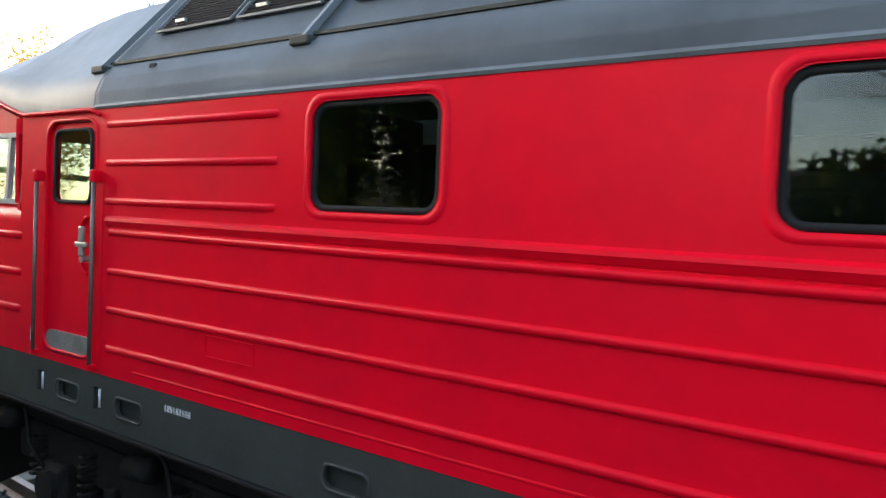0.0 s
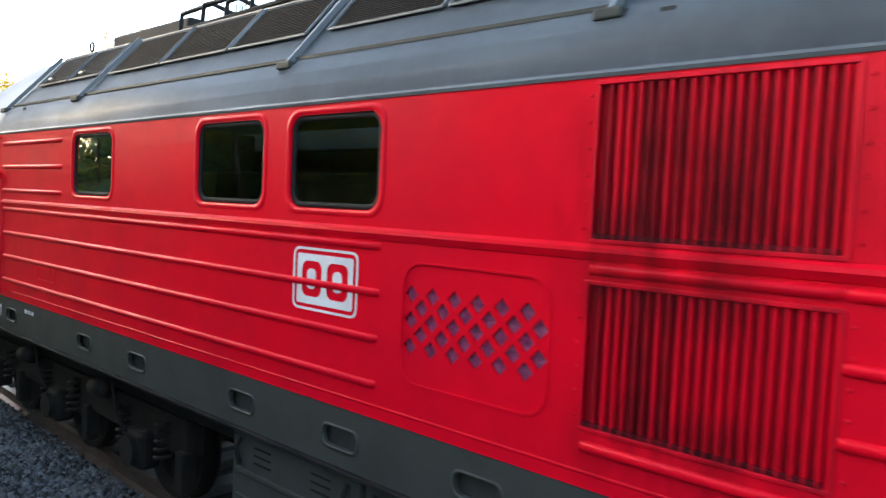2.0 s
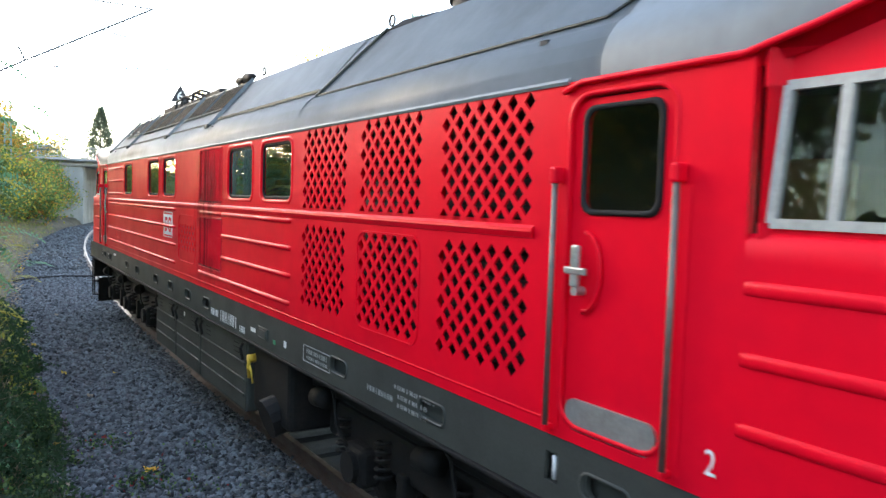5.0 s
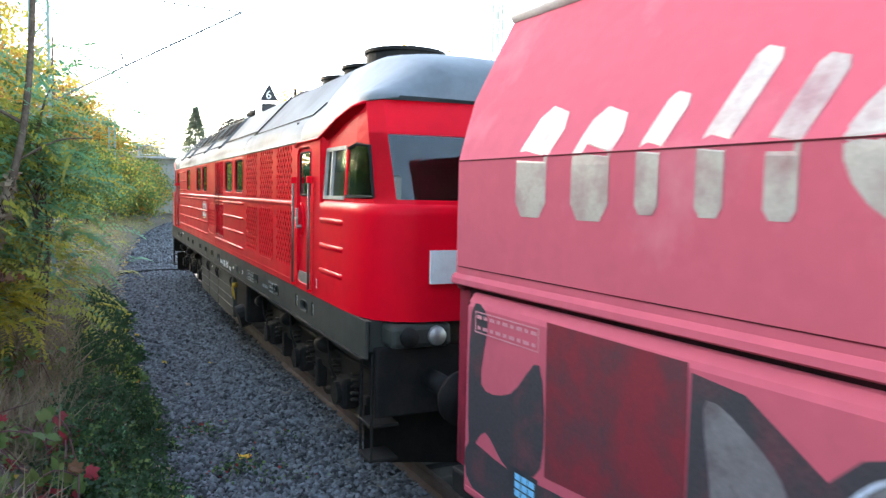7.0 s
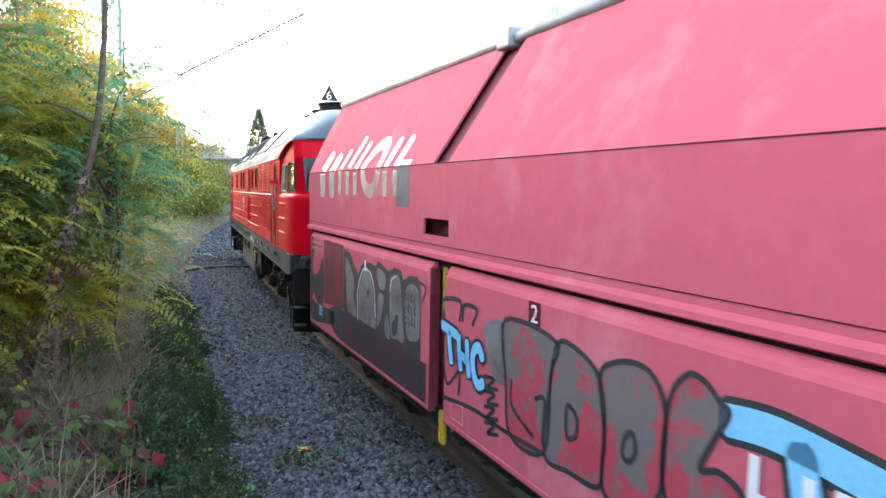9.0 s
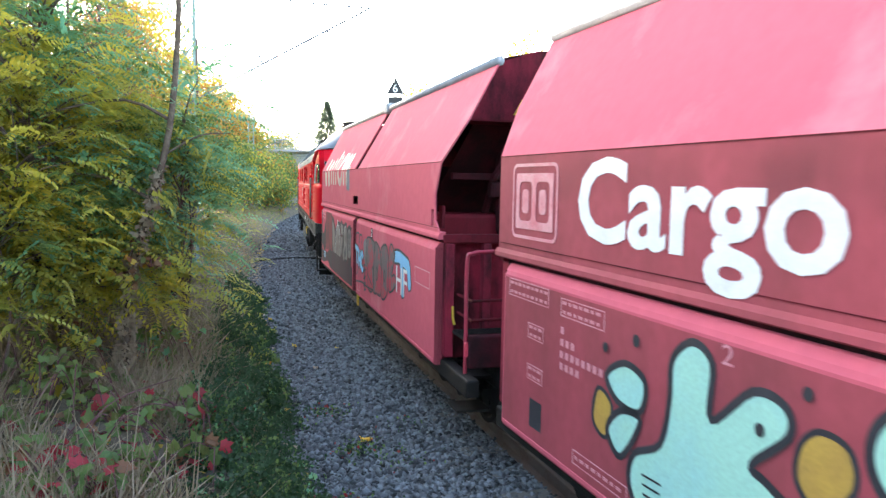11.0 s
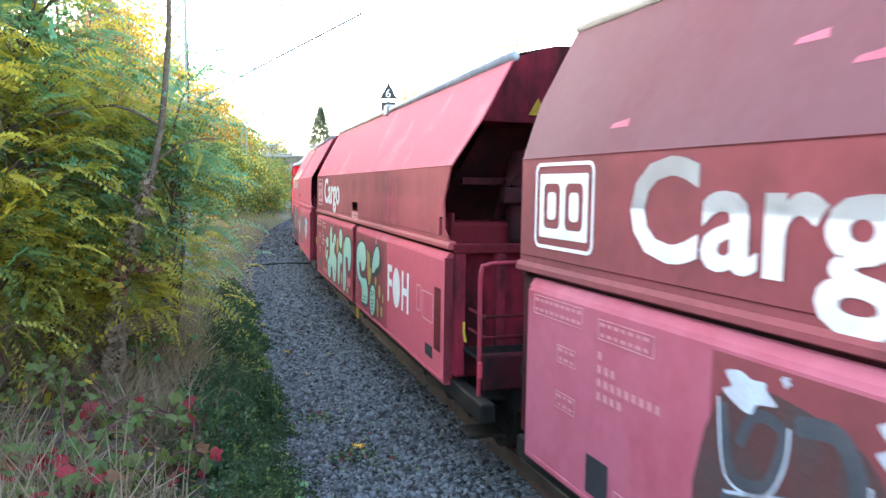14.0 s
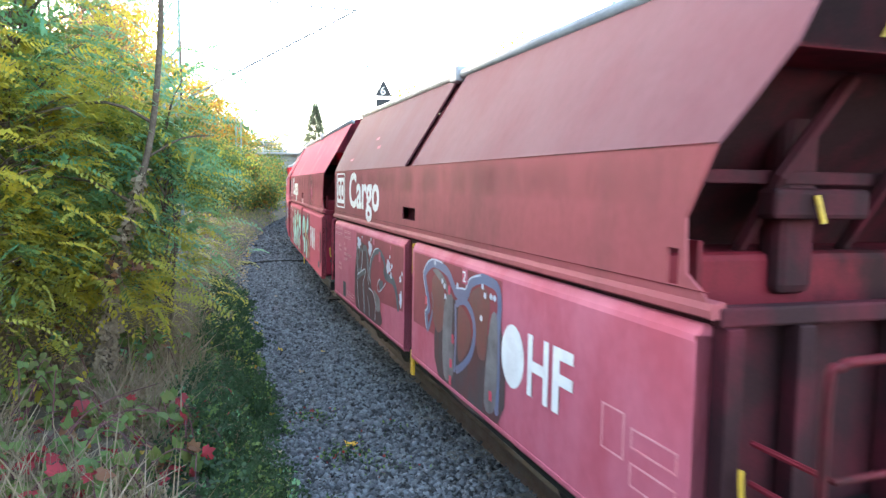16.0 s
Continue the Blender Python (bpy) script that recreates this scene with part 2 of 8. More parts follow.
# ---- ground, ballast, track ----
def strip_mesh(name, profile, s0, s1, step, mat, parent=None, jitter=0.0):
    """A sheet that follows the track: profile is (lateral to the left, z)."""
    bm = bmesh.new()
    rows, s = [], s0
    while s <= s1 + 1e-6:
        rows.append([beside(s, la, z + (noise.noise((la * 0.9, s * 0.5, 3)) * jitter if jitter else 0)) for la, z in profile])
        s += step
    loft(bm, rows)
    bmesh.ops.recalc_face_normals(bm, faces=bm.faces[:])
    return part(name, bm, mat, parent)


ground = bmesh.new()
g = [[ground.verts.new((x, y, -0.75 if abs(x) < 300 and -200 < y < 300 else -0.8)) for x in (-3000, -300, -60, 60, 300, 3000)] for y in (-3000, -200, 0, 150, 300, 3000)]
for a, b in zip(g, g[1:]):
    for k in range(5):
        ground.faces.new((a[k], a[k + 1], b[k + 1], b[k]))
tagged(part("ground", ground, SOIL), "brown grassy ground reaching the horizon", "ground", kind="structure")
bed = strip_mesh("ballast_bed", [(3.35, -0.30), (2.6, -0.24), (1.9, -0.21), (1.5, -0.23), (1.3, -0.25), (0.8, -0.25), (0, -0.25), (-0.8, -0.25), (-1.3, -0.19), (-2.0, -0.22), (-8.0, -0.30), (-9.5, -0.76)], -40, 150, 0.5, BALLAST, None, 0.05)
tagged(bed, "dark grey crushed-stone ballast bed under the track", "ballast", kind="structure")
RAIL = [(-0.07, -0.172), (-0.07, -0.155), (-0.012, -0.13), (-0.012, -0.05), (-0.036, -0.035), (-0.036, -0.004), (-0.028, 0), (0.028, 0), (0.036, -0.004), (0.036, -0.035), (0.012, -0.05), (0.012, -0.13), (0.07, -0.155), (0.07, -0.172)]
for side in (0.7535, -0.7535):
    r = strip_mesh("rail", [(side + a, z) for a, z in RAIL], -40, 150, 1.0, RAILTOP)
    tagged(r, "brown rusty steel rail on the sleepers", "rail", kind="structure")
# the near sleeper ends
bm = bmesh.new()
box(bm, -1.3, 1.3, -0.13, 0.13, -0.36, -0.150, 0.02)
SLEEPER = mesh_of(bm, "sleeper")
SLEEPER.materials.append(CONCRETE)
first = None
for i in range(150):
    x, y, a = track(-12 + 0.62 * i)
    o = new("sleeper", SLEEPER)
    o.matrix_basis = pose(x, y, random.uniform(-0.035, -0.01), 0, 0, -math.degrees(a))
    tagged(o, "weathered grey concrete sleeper half buried in ballast", "sleeper", "sleepers of the track")
# left bank behind a low edge
bank = strip_mesh("bank", [(3.3, -0.30), (3.5, 0.0), (3.9, 0.25), (4.6, 0.40), (6.5, 0.55), (9, 1.2), (13, 2.6), (20, 4.5), (40, 5.5), (60, 5.0)], -60, 170, 1.0, SOIL, None, 0.18)
tagged(bank, "brown bank covered with litter and dry grass", "bank", kind="structure")

# ---- locomotive ---- local axes: x to the train's right, y forward, z up; near side at x = -1.475
loco = empty("locomotive", "red diesel locomotive with a grey roof rolling on the track", "locomotive")
LX, L_MID = -1.475, 0.32
EAVE = 3.338
ROOF_PROFILE = [(1.475, EAVE), (1.470, 3.44), (1.435, 3.53), (1.375, 3.605), (1.30, 3.655), (0.80, 4.24), (0.66, 4.31), (0.40, 4.35), (0.0, 4.365)]
PURPLE = material("purple_foil_grille_backing", (0.22, 0.03, 0.10), 0.3, spots=(0.32, 0.09, 0.16), amount=0.9, scale=22, fine=0.3, bump=1.0, bump_scale=45)
SOOT = material("sooty_red_paint", (0.78, 0.004, 0.022), 0.36, spots=(0.05, 0.006, 0.008), amount=0.8, scale=3.2, fine=0.05, streak=0.8, vary=0.12, spec=0.16, lo=0.5, hi=0.75)
SOOT_DARK = material("soot_covered_red_paint", (0.06, 0.005, 0.008), 0.6, spots=(0.30, 0.005, 0.012), amount=0.7, scale=6, fine=0.15, streak=0.5, spec=0.1)
ALU = material("brushed_window_alloy", (0.40, 0.39, 0.36), 0.55, metal=0.3, spots=(0.25, 0.24, 0.22), amount=0.6, scale=8)


def full_section(prof, u):
    return [(-a, u, z) for a, z in prof] + [(a, u, z) for a, z in prof[-2::-1]]


# roof skin in three lengths with lapped seams
for u0, u1, lift in ((7.42, 2.30, 0.0), (2.32, -3.2, 0.004), (-3.18, -6.9, 0.0)):
    bm = bmesh.new()
    prof = [(a + lift, z + lift) for a, z in ROOF_PROFILE]
    loft(bm, [full_section(prof, u) for u in (u0, (u0 + u1) / 2, u1)])
    bmesh.ops.solidify(bm, geom=bm.faces[:], thickness=0.012)
    part("roof_panel", bm, ROOF, loco, "grey painted roof sheet", True)
# gutter under the eave
bm = bmesh.new()
extrude_poly(bm, [(LX - 0.006, EAVE - 0.012), (LX - 0.012, EAVE + 0.004), (LX - 0.002, EAVE + 0.02), (LX + 0.01, EAVE)], "y", 7.4, -6.7)
part("eave_edge", bm, ROOF, loco)

W_Z0, W_Z1 = 2.725, 3.268
WINDOWS = [(4.61, 5.41), (2.43, 3.24), (1.35, 2.15), (-1.98, -1.15), (-3.07, -2.265)]
GRILLES = [(-4.245, -3.335), (-5.355, -4.445), (-6.465, -5.555)]
DOORS = [(7.37, 8.00), (-7.35, -6.73)]
LOUVRES = [(2.65, 3.305), (1.855, 2.475)]
holes = [rrect(a, b, W_Z0, W_Z1, 0.10) for a, b in WINDOWS]
for a, b in GRILLES:
    holes += [[(a, 2.615), (b, 2.615), (b, 3.325), (a, 3.325)], [(a, 1.795), (b, 1.795), (b, 2.525), (a, 2.525)]]
for a, b in DOORS:
    holes.append(rrect(a, b, 1.66, 3.26, 0.12))
for z0, z1 in LOUVRES:
    holes.append([(-0.91, z0), (0.035, z0), (0.035, z1), (-0.91, z1)])
holes.append(rrect(0.215, 1.135, 1.84, 2.475, 0.12))
bm = bmesh.new()
plate(bm, [(8.02 + 0.35, 1.60), (-7.7, 1.60), (-7.7, EAVE), (8.37, EAVE)], holes, LX, 0.05)
part("side_wall", bm, RED, loco, "glossy traffic-red side wall")
bm = bmesh.new()
plate(bm, [(8.37, 1.60), (-7.7, 1.60), (-7.7, EAVE), (8.37, EAVE)], [], 1.43, 0.045)
part("side_wall", bm, RED, loco)


def moulding(u0, u1, z, h=0.05, d=0.022, mat=RED):
    """A pressed half-round rib with tapered ends."""
    bm, e = bmesh.new(), min(0.04, h)
    half = [(-1, 0), (-0.75, 0.6), (-0.3, 0.95), (0.3, 0.95), (0.75, 0.6), (1, 0)]
    secs = []
    for u, k in ((u0, 0.05), (u0 + math.copysign(e, u1 - u0), 1), (u1 - math.copysign(e, u1 - u0), 1), (u1, 0.05)):
        secs.append([(LX + 0.002 - d * p * k, u, z + h / 2 * q) for q, p in half])
    loft(bm, secs)
    bmesh.ops.recalc_face_normals(bm, faces=bm.faces[:])
    return part("rib", bm, mat, loco, "", True)


for z in (3.224, 2.978, 2.732):
    moulding(7.26, 5.65, z, 0.046)
for z in (2.535, 2.284, 2.034, 1.784):
    moulding(7.21, 1.31, z, 0.046, 0.024)
for z in (2.532, 2.284, 2.033):
    moulding(-0.93, -3.10, z, 0.05, 0.026)
moulding(0.04, -3.09, 1.780, 0.05, 0.026)
moulding(0.04, -0.93, 2.532, 0.05, 0.026)
# waist belt: a broad step
for u0, u1 in ((7.22, -6.48),):
    bm = bmesh.new()
    extrude_poly(bm, [(LX + 0.002, 2.640), (LX - 0.020, 2.622), (LX - 0.024, 2.604), (LX - 0.008, 2.572), (LX + 0.002, 2.566)], "y", u0, u1)
    part("waist_belt", bm, RED, loco)
# skirt line above the frame
moulding(6.9, -6.6, 1.668, 0.02, 0.006)


def ring(bm, loop, x0, x1, widen):
    """A band between a loop and the same loop widened, from depth x0 (inner) to x1 (outer)."""
    cy = sum(p[0] for p in loop) / len(loop)
    cz = sum(p[1] for p in loop) / len(loop)
    hy, hz = max(abs(p[0] - cy) for p in loop), max(abs(p[1] - cz) for p in loop)
    def grow(w):
        return [((p[0] - cy) * (hy + w) / hy + cy, (p[1] - cz) * (hz + w) / hz + cz) for p in loop]
    steps = [(0.0, x0), (0.15, x1), (0.85, x1), (1.0, x0)]
    rows = [[(x, y, z) for y, z in grow(widen * k)] for k, x in steps]
    loft(bm, rows, close=True)
    bmesh.ops.recalc_face_normals(bm, faces=bm.faces[:])


def pane(bm, loop, x, thick=0.006):
    extrude_poly(bm, loop, "x", x, x + thick)


def side_window(a, b, z0, z1, r, parent, open_bar=False):
    surround = bmesh.new()
    ring(surround, rrect(a - 0.002, b + 0.002, z0 - 0.002, z1 + 0.002, r), LX + 0.004, LX - 0.005, 0.042)
    w = part("window", surround, RED, parent, "red pressed window surround", True)
    gasket = bmesh.new()
    ring(gasket, rrect(a + 0.034, b - 0.034, z0 + 0.034, z1 - 0.034, max(0.03, r - 0.03)), LX + 0.03, LX + 0.012, 0.036)
    part("gasket", gasket, RUBBER, w, "black rubber gasket", True)
    g = bmesh.new()
    pane(g, rrect(a + 0.01, b - 0.01, z0 + 0.01, z1 - 0.01, r), LX + 0.022)
    o = part("pane", g, GLASS, w, "dark tinted glass")
    o.visible_shadow = False


for a, b in WINDOWS:
    side_window(a, b, W_Z0, W_Z1, 0.10, loco)


def diamonds(u0, z0, cols, rows, du=0.0715, dz=0.0685, hu=0.046, hz=0.048):
    return [[(u0 - du * i, z0 + dz * j + hz), (u0 - du * i + hu, z0 + dz * j), (u0 - du * i, z0 + dz * j - hz), (u0 - du * i - hu, z0 + dz * j)]
            for i in range(cols) for j in range(rows) if (i + j) % 2 == 0]


def grille(a, b, z0, z1, zs, framed=False):
    bm = bmesh.new()
    plate(bm, [(a, z0), (b, z0), (b, z1), (a, z1)], diamonds(b - 0.061, zs, 12, 10), LX, 0.014)
    g = part("grille", bm, RED, loco, "red sheet cut with a lattice of diamond openings")
    if framed:
        bm = bmesh.new()
        ring(bm, rrect(a + 0.012, b - 0.012, z0 + 0.01, z1 - 0.02, 0.1), LX + 0.002, LX - 0.006, 0.016)
        part("edge_frame", bm, RED, g)
    bm = bmesh.new()
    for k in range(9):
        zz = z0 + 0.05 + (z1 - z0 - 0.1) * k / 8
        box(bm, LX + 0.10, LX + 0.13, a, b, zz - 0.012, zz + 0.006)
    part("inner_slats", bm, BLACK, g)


for k, (a, b) in enumerate(GRILLES):
    grille(a, b, 2.615, 3.325, 2.662)
    grille(a, b, 1.795, 2.525, 1.86, k == 1)
# blanked grille with purple foil behind
bm = bmesh.new()
plate(bm, rrect(0.22, 1.13, 1.845, 2.47, 0.12), diamonds(1.075, 2.035, 12, 5, 0.073, 0.068), LX + 0.006, 0.012)
cover = part("blanked_grille", bm, RED, loco, "red rounded cover with foil-backed diamonds")
bm = bmesh.new()
box(bm, LX + 0.021, LX + 0.03, 0.24, 1.11, 1.95, 2.40)
part("foil", bm, PURPLE, cover, "crumpled purple foil")
bm = bmesh.new()
ring(bm, rrect(0.225, 1.125, 1.85, 2.465, 0.12), LX + 0.004, LX - 0.005, 0.014)
part("edge_frame", bm, RED, cover)
# vertical louvres
bm = bmesh.new()
extrude_poly(bm, [(0.0, -0.010), (0.003, 0.008), (0.008, 0.016), (0.014, 0.016), (0.019, 0.008), (0.022, -0.010)], "z", 0, 1)
for v in bm.verts:
    v.co = Vector((-v.co.y, v.co.x, v.co.z))
SLAT = mesh_of(bm, "slat")
SLAT.materials.append(SOOT)
# darkened red for sooted slats and for the shade behind the slats
SOOT_SHADE = material("sooted_shaded_red_paint", (0.40, 0.005, 0.014), 0.5, spots=(0.10, 0.006, 0.009), amount=0.8, scale=5, fine=0.08, streak=0.7, spec=0.12)
SLAT_DARK = SLAT.copy()
SLAT_DARK.materials.clear()
SLAT_DARK.materials.append(SOOT_SHADE)
for z0, z1 in LOUVRES:
    # backing plate, its darker red standing for shade between slats
    bm = bmesh.new()
    box(bm, LX + 0.03, LX + 0.045, -0.92, 0.045, z0 - 0.01, z1 + 0.01)
    lou = part("louvre", bm, SOOT_SHADE, loco, "red vertical louvre streaked with soot")
    for k in range(21):
        share("slat", SLAT_DARK if k in (13, 15, 16, 20) else SLAT, lou, Matrix.Translation((LX + 0.012, -0.897 + 0.0436 * k, z0 + 0.012)) @ Matrix.Diagonal((1, 1, z1 - z0 - 0.024, 1)))
    bm = bmesh.new()
    for zz in (z0, z1):
        box(bm, LX - 0.007, LX + 0.02, -0.93, 0.055, zz - 0.009, zz + 0.009, 0.003)
    for uu in (-0.93, 0.042):
        box(bm, LX - 0.006, LX + 0.02, uu - 0.007, uu + 0.007, z0, z1, 0.003)
    part("louvre_frame", bm, SOOT, lou)
    part("soot_line", boxed(LX - 0.003, LX + 0.02, -0.90, 0.03, z0 + 0.009, z0 + 0.03, 0.002), SOOT_DARK, lou, "black soot along the sill")
    for uu in (-0.965, 0.075):
        for k in range(6):
            bm = bmesh.new()
            bmesh.ops.create_icosphere(bm, subdivisions=1, radius=0.009, matrix=Matrix.Translation((LX, uu, z0 + 0.05 + k * (z1 - z0 - 0.1) / 5)))
            part("rivet", bm, SOOT, lou)
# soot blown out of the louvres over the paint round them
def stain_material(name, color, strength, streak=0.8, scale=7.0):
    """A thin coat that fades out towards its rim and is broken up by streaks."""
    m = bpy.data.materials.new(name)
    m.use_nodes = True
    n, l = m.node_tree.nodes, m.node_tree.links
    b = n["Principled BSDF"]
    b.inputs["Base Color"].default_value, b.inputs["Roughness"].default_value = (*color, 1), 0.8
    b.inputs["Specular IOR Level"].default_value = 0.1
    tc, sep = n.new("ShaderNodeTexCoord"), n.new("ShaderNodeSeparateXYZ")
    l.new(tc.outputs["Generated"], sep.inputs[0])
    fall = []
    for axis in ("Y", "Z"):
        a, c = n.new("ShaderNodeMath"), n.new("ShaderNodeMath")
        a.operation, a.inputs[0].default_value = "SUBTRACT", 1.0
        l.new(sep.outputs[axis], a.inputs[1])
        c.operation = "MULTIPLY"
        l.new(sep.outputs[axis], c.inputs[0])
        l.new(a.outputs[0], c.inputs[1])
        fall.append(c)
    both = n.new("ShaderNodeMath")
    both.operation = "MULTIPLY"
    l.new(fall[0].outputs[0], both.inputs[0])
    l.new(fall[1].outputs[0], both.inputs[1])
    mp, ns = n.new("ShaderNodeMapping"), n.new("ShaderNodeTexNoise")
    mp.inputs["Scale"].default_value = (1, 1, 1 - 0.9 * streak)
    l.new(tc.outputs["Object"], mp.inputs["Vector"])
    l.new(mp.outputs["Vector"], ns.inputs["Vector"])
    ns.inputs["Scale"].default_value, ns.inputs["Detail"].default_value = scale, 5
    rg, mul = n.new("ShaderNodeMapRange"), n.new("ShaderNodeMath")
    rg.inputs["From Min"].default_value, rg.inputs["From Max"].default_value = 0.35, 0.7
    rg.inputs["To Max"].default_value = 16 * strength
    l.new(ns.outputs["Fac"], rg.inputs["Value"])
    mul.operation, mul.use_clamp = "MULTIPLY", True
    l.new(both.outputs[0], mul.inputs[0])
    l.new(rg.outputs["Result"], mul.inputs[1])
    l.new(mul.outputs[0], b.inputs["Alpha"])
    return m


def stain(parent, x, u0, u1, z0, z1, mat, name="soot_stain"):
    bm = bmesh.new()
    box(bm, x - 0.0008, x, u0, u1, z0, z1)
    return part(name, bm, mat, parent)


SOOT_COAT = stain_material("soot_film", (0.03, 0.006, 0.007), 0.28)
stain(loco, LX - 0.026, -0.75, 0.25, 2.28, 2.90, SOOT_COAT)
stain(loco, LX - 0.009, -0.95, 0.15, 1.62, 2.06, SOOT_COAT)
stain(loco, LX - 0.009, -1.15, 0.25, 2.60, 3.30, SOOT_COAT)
# small hatch
bm = bmesh.new()
ring(bm, rrect(5.78, 6.18, 1.88, 1.99, 0.008, 1), LX + 0.002, LX - 0.006, 0.008)
part("hatch", bm, RED, loco)


def cab_door(a, b, rear):
    bm = bmesh.new()
    plate(bm, rrect(a + 0.005, b - 0.005, 1.67, 3.25, 0.11), [rrect(a + 0.085, b - 0.085, 2.72, 3.20, 0.06)], LX + 0.022, 0.03)
    door = part("door", bm, RED, loco, "red cab door with handle and kick plate")
    bm = bmesh.new()
    ring(bm, rrect(a, b, 1.69, 3.26, 0.12), LX + 0.004, LX - 0.006, 0.022)
    part("door_surround", bm, RED, door, "", True)
    wa, wb = a + 0.075, b - 0.075
    bm = bmesh.new()
    ring(bm, rrect(wa + 0.02, wb - 0.02, 2.73, 3.19, 0.06), LX + 0.022, LX + 0.006, 0.028)
    part("window_gasket", bm, RUBBER, door, "black rubber gasket", True)
    bm = bmesh.new()
    pane(bm, rrect(wa, wb, 2.71, 3.21, 0.07), LX + 0.015, 0.005)
    o = part("pane", bm, GLASS, door, "dark glass")
    o.visible_shadow = False
    bm = bmesh.new()
    pane(bm, rrect(a + 0.03, b - 0.03, 1.665, 1.815, 0.06), LX + 0.004, 0.02)
    part("kick_plate", bm, STEEL, door, "bare metal kick plate")
    hu = b - 0.10 if rear else a + 0.09
    bm = bmesh.new()
    box(bm, LX - 0.05, LX - 0.02, hu - 0.025, hu + 0.025, 2.36, 2.56, 0.01)
    box(bm, LX - 0.055, LX - 0.03, hu - 0.08, hu + 0.06, 2.42, 2.455, 0.008)
    tube(bm, [(LX - 0.04, hu, 2.34), (LX + 0.03, hu, 2.34)], 0.022)
    part("door_handle", bm, STEEL, door, "bare metal door handle")
    bm = bmesh.new()
    c = hu - 0.01 if rear else hu + 0.01
    sg = -1 if rear else 1
    tube(bm, [(LX + 0.012, c + sg * 0.11 * math.sin(q), 2.43 + 0.19 * math.cos(q)) for q in [math.pi * k / 12 for k in range(13)]], 0.012, 6)
    part("handle_guard", bm, RED, door, "", True)
    for uu in (a - 0.055, b + 0.055):
        bm = bmesh.new()
        tube(bm, [(LX - 0.045, uu, 1.65), (LX - 0.045, uu, 2.86)], 0.0145)
        rail = part("handrail", bm, GRIP, loco, "worn dark metal handrail", True)
        bm = bmesh.new()
        box(bm, LX - 0.07, LX + 0.0, uu - 0.022, uu + 0.022, 2.85, 2.93, 0.012)
        part("bracket", bm, RED, rail)
        part("bracket", boxed(LX - 0.06, LX, uu - 0.015, uu + 0.015, 1.63, 1.66, 0.006), RED, rail)
        bm = bmesh.new()
        box(bm, LX - 0.006, LX + 0.003, uu - 0.045, uu + 0.045, 1.64, 2.84, 0.003)
        part("recess", bm, RED, rail)


cab_door(*DOORS[0], False)
cab_door(*DOORS[1], True)


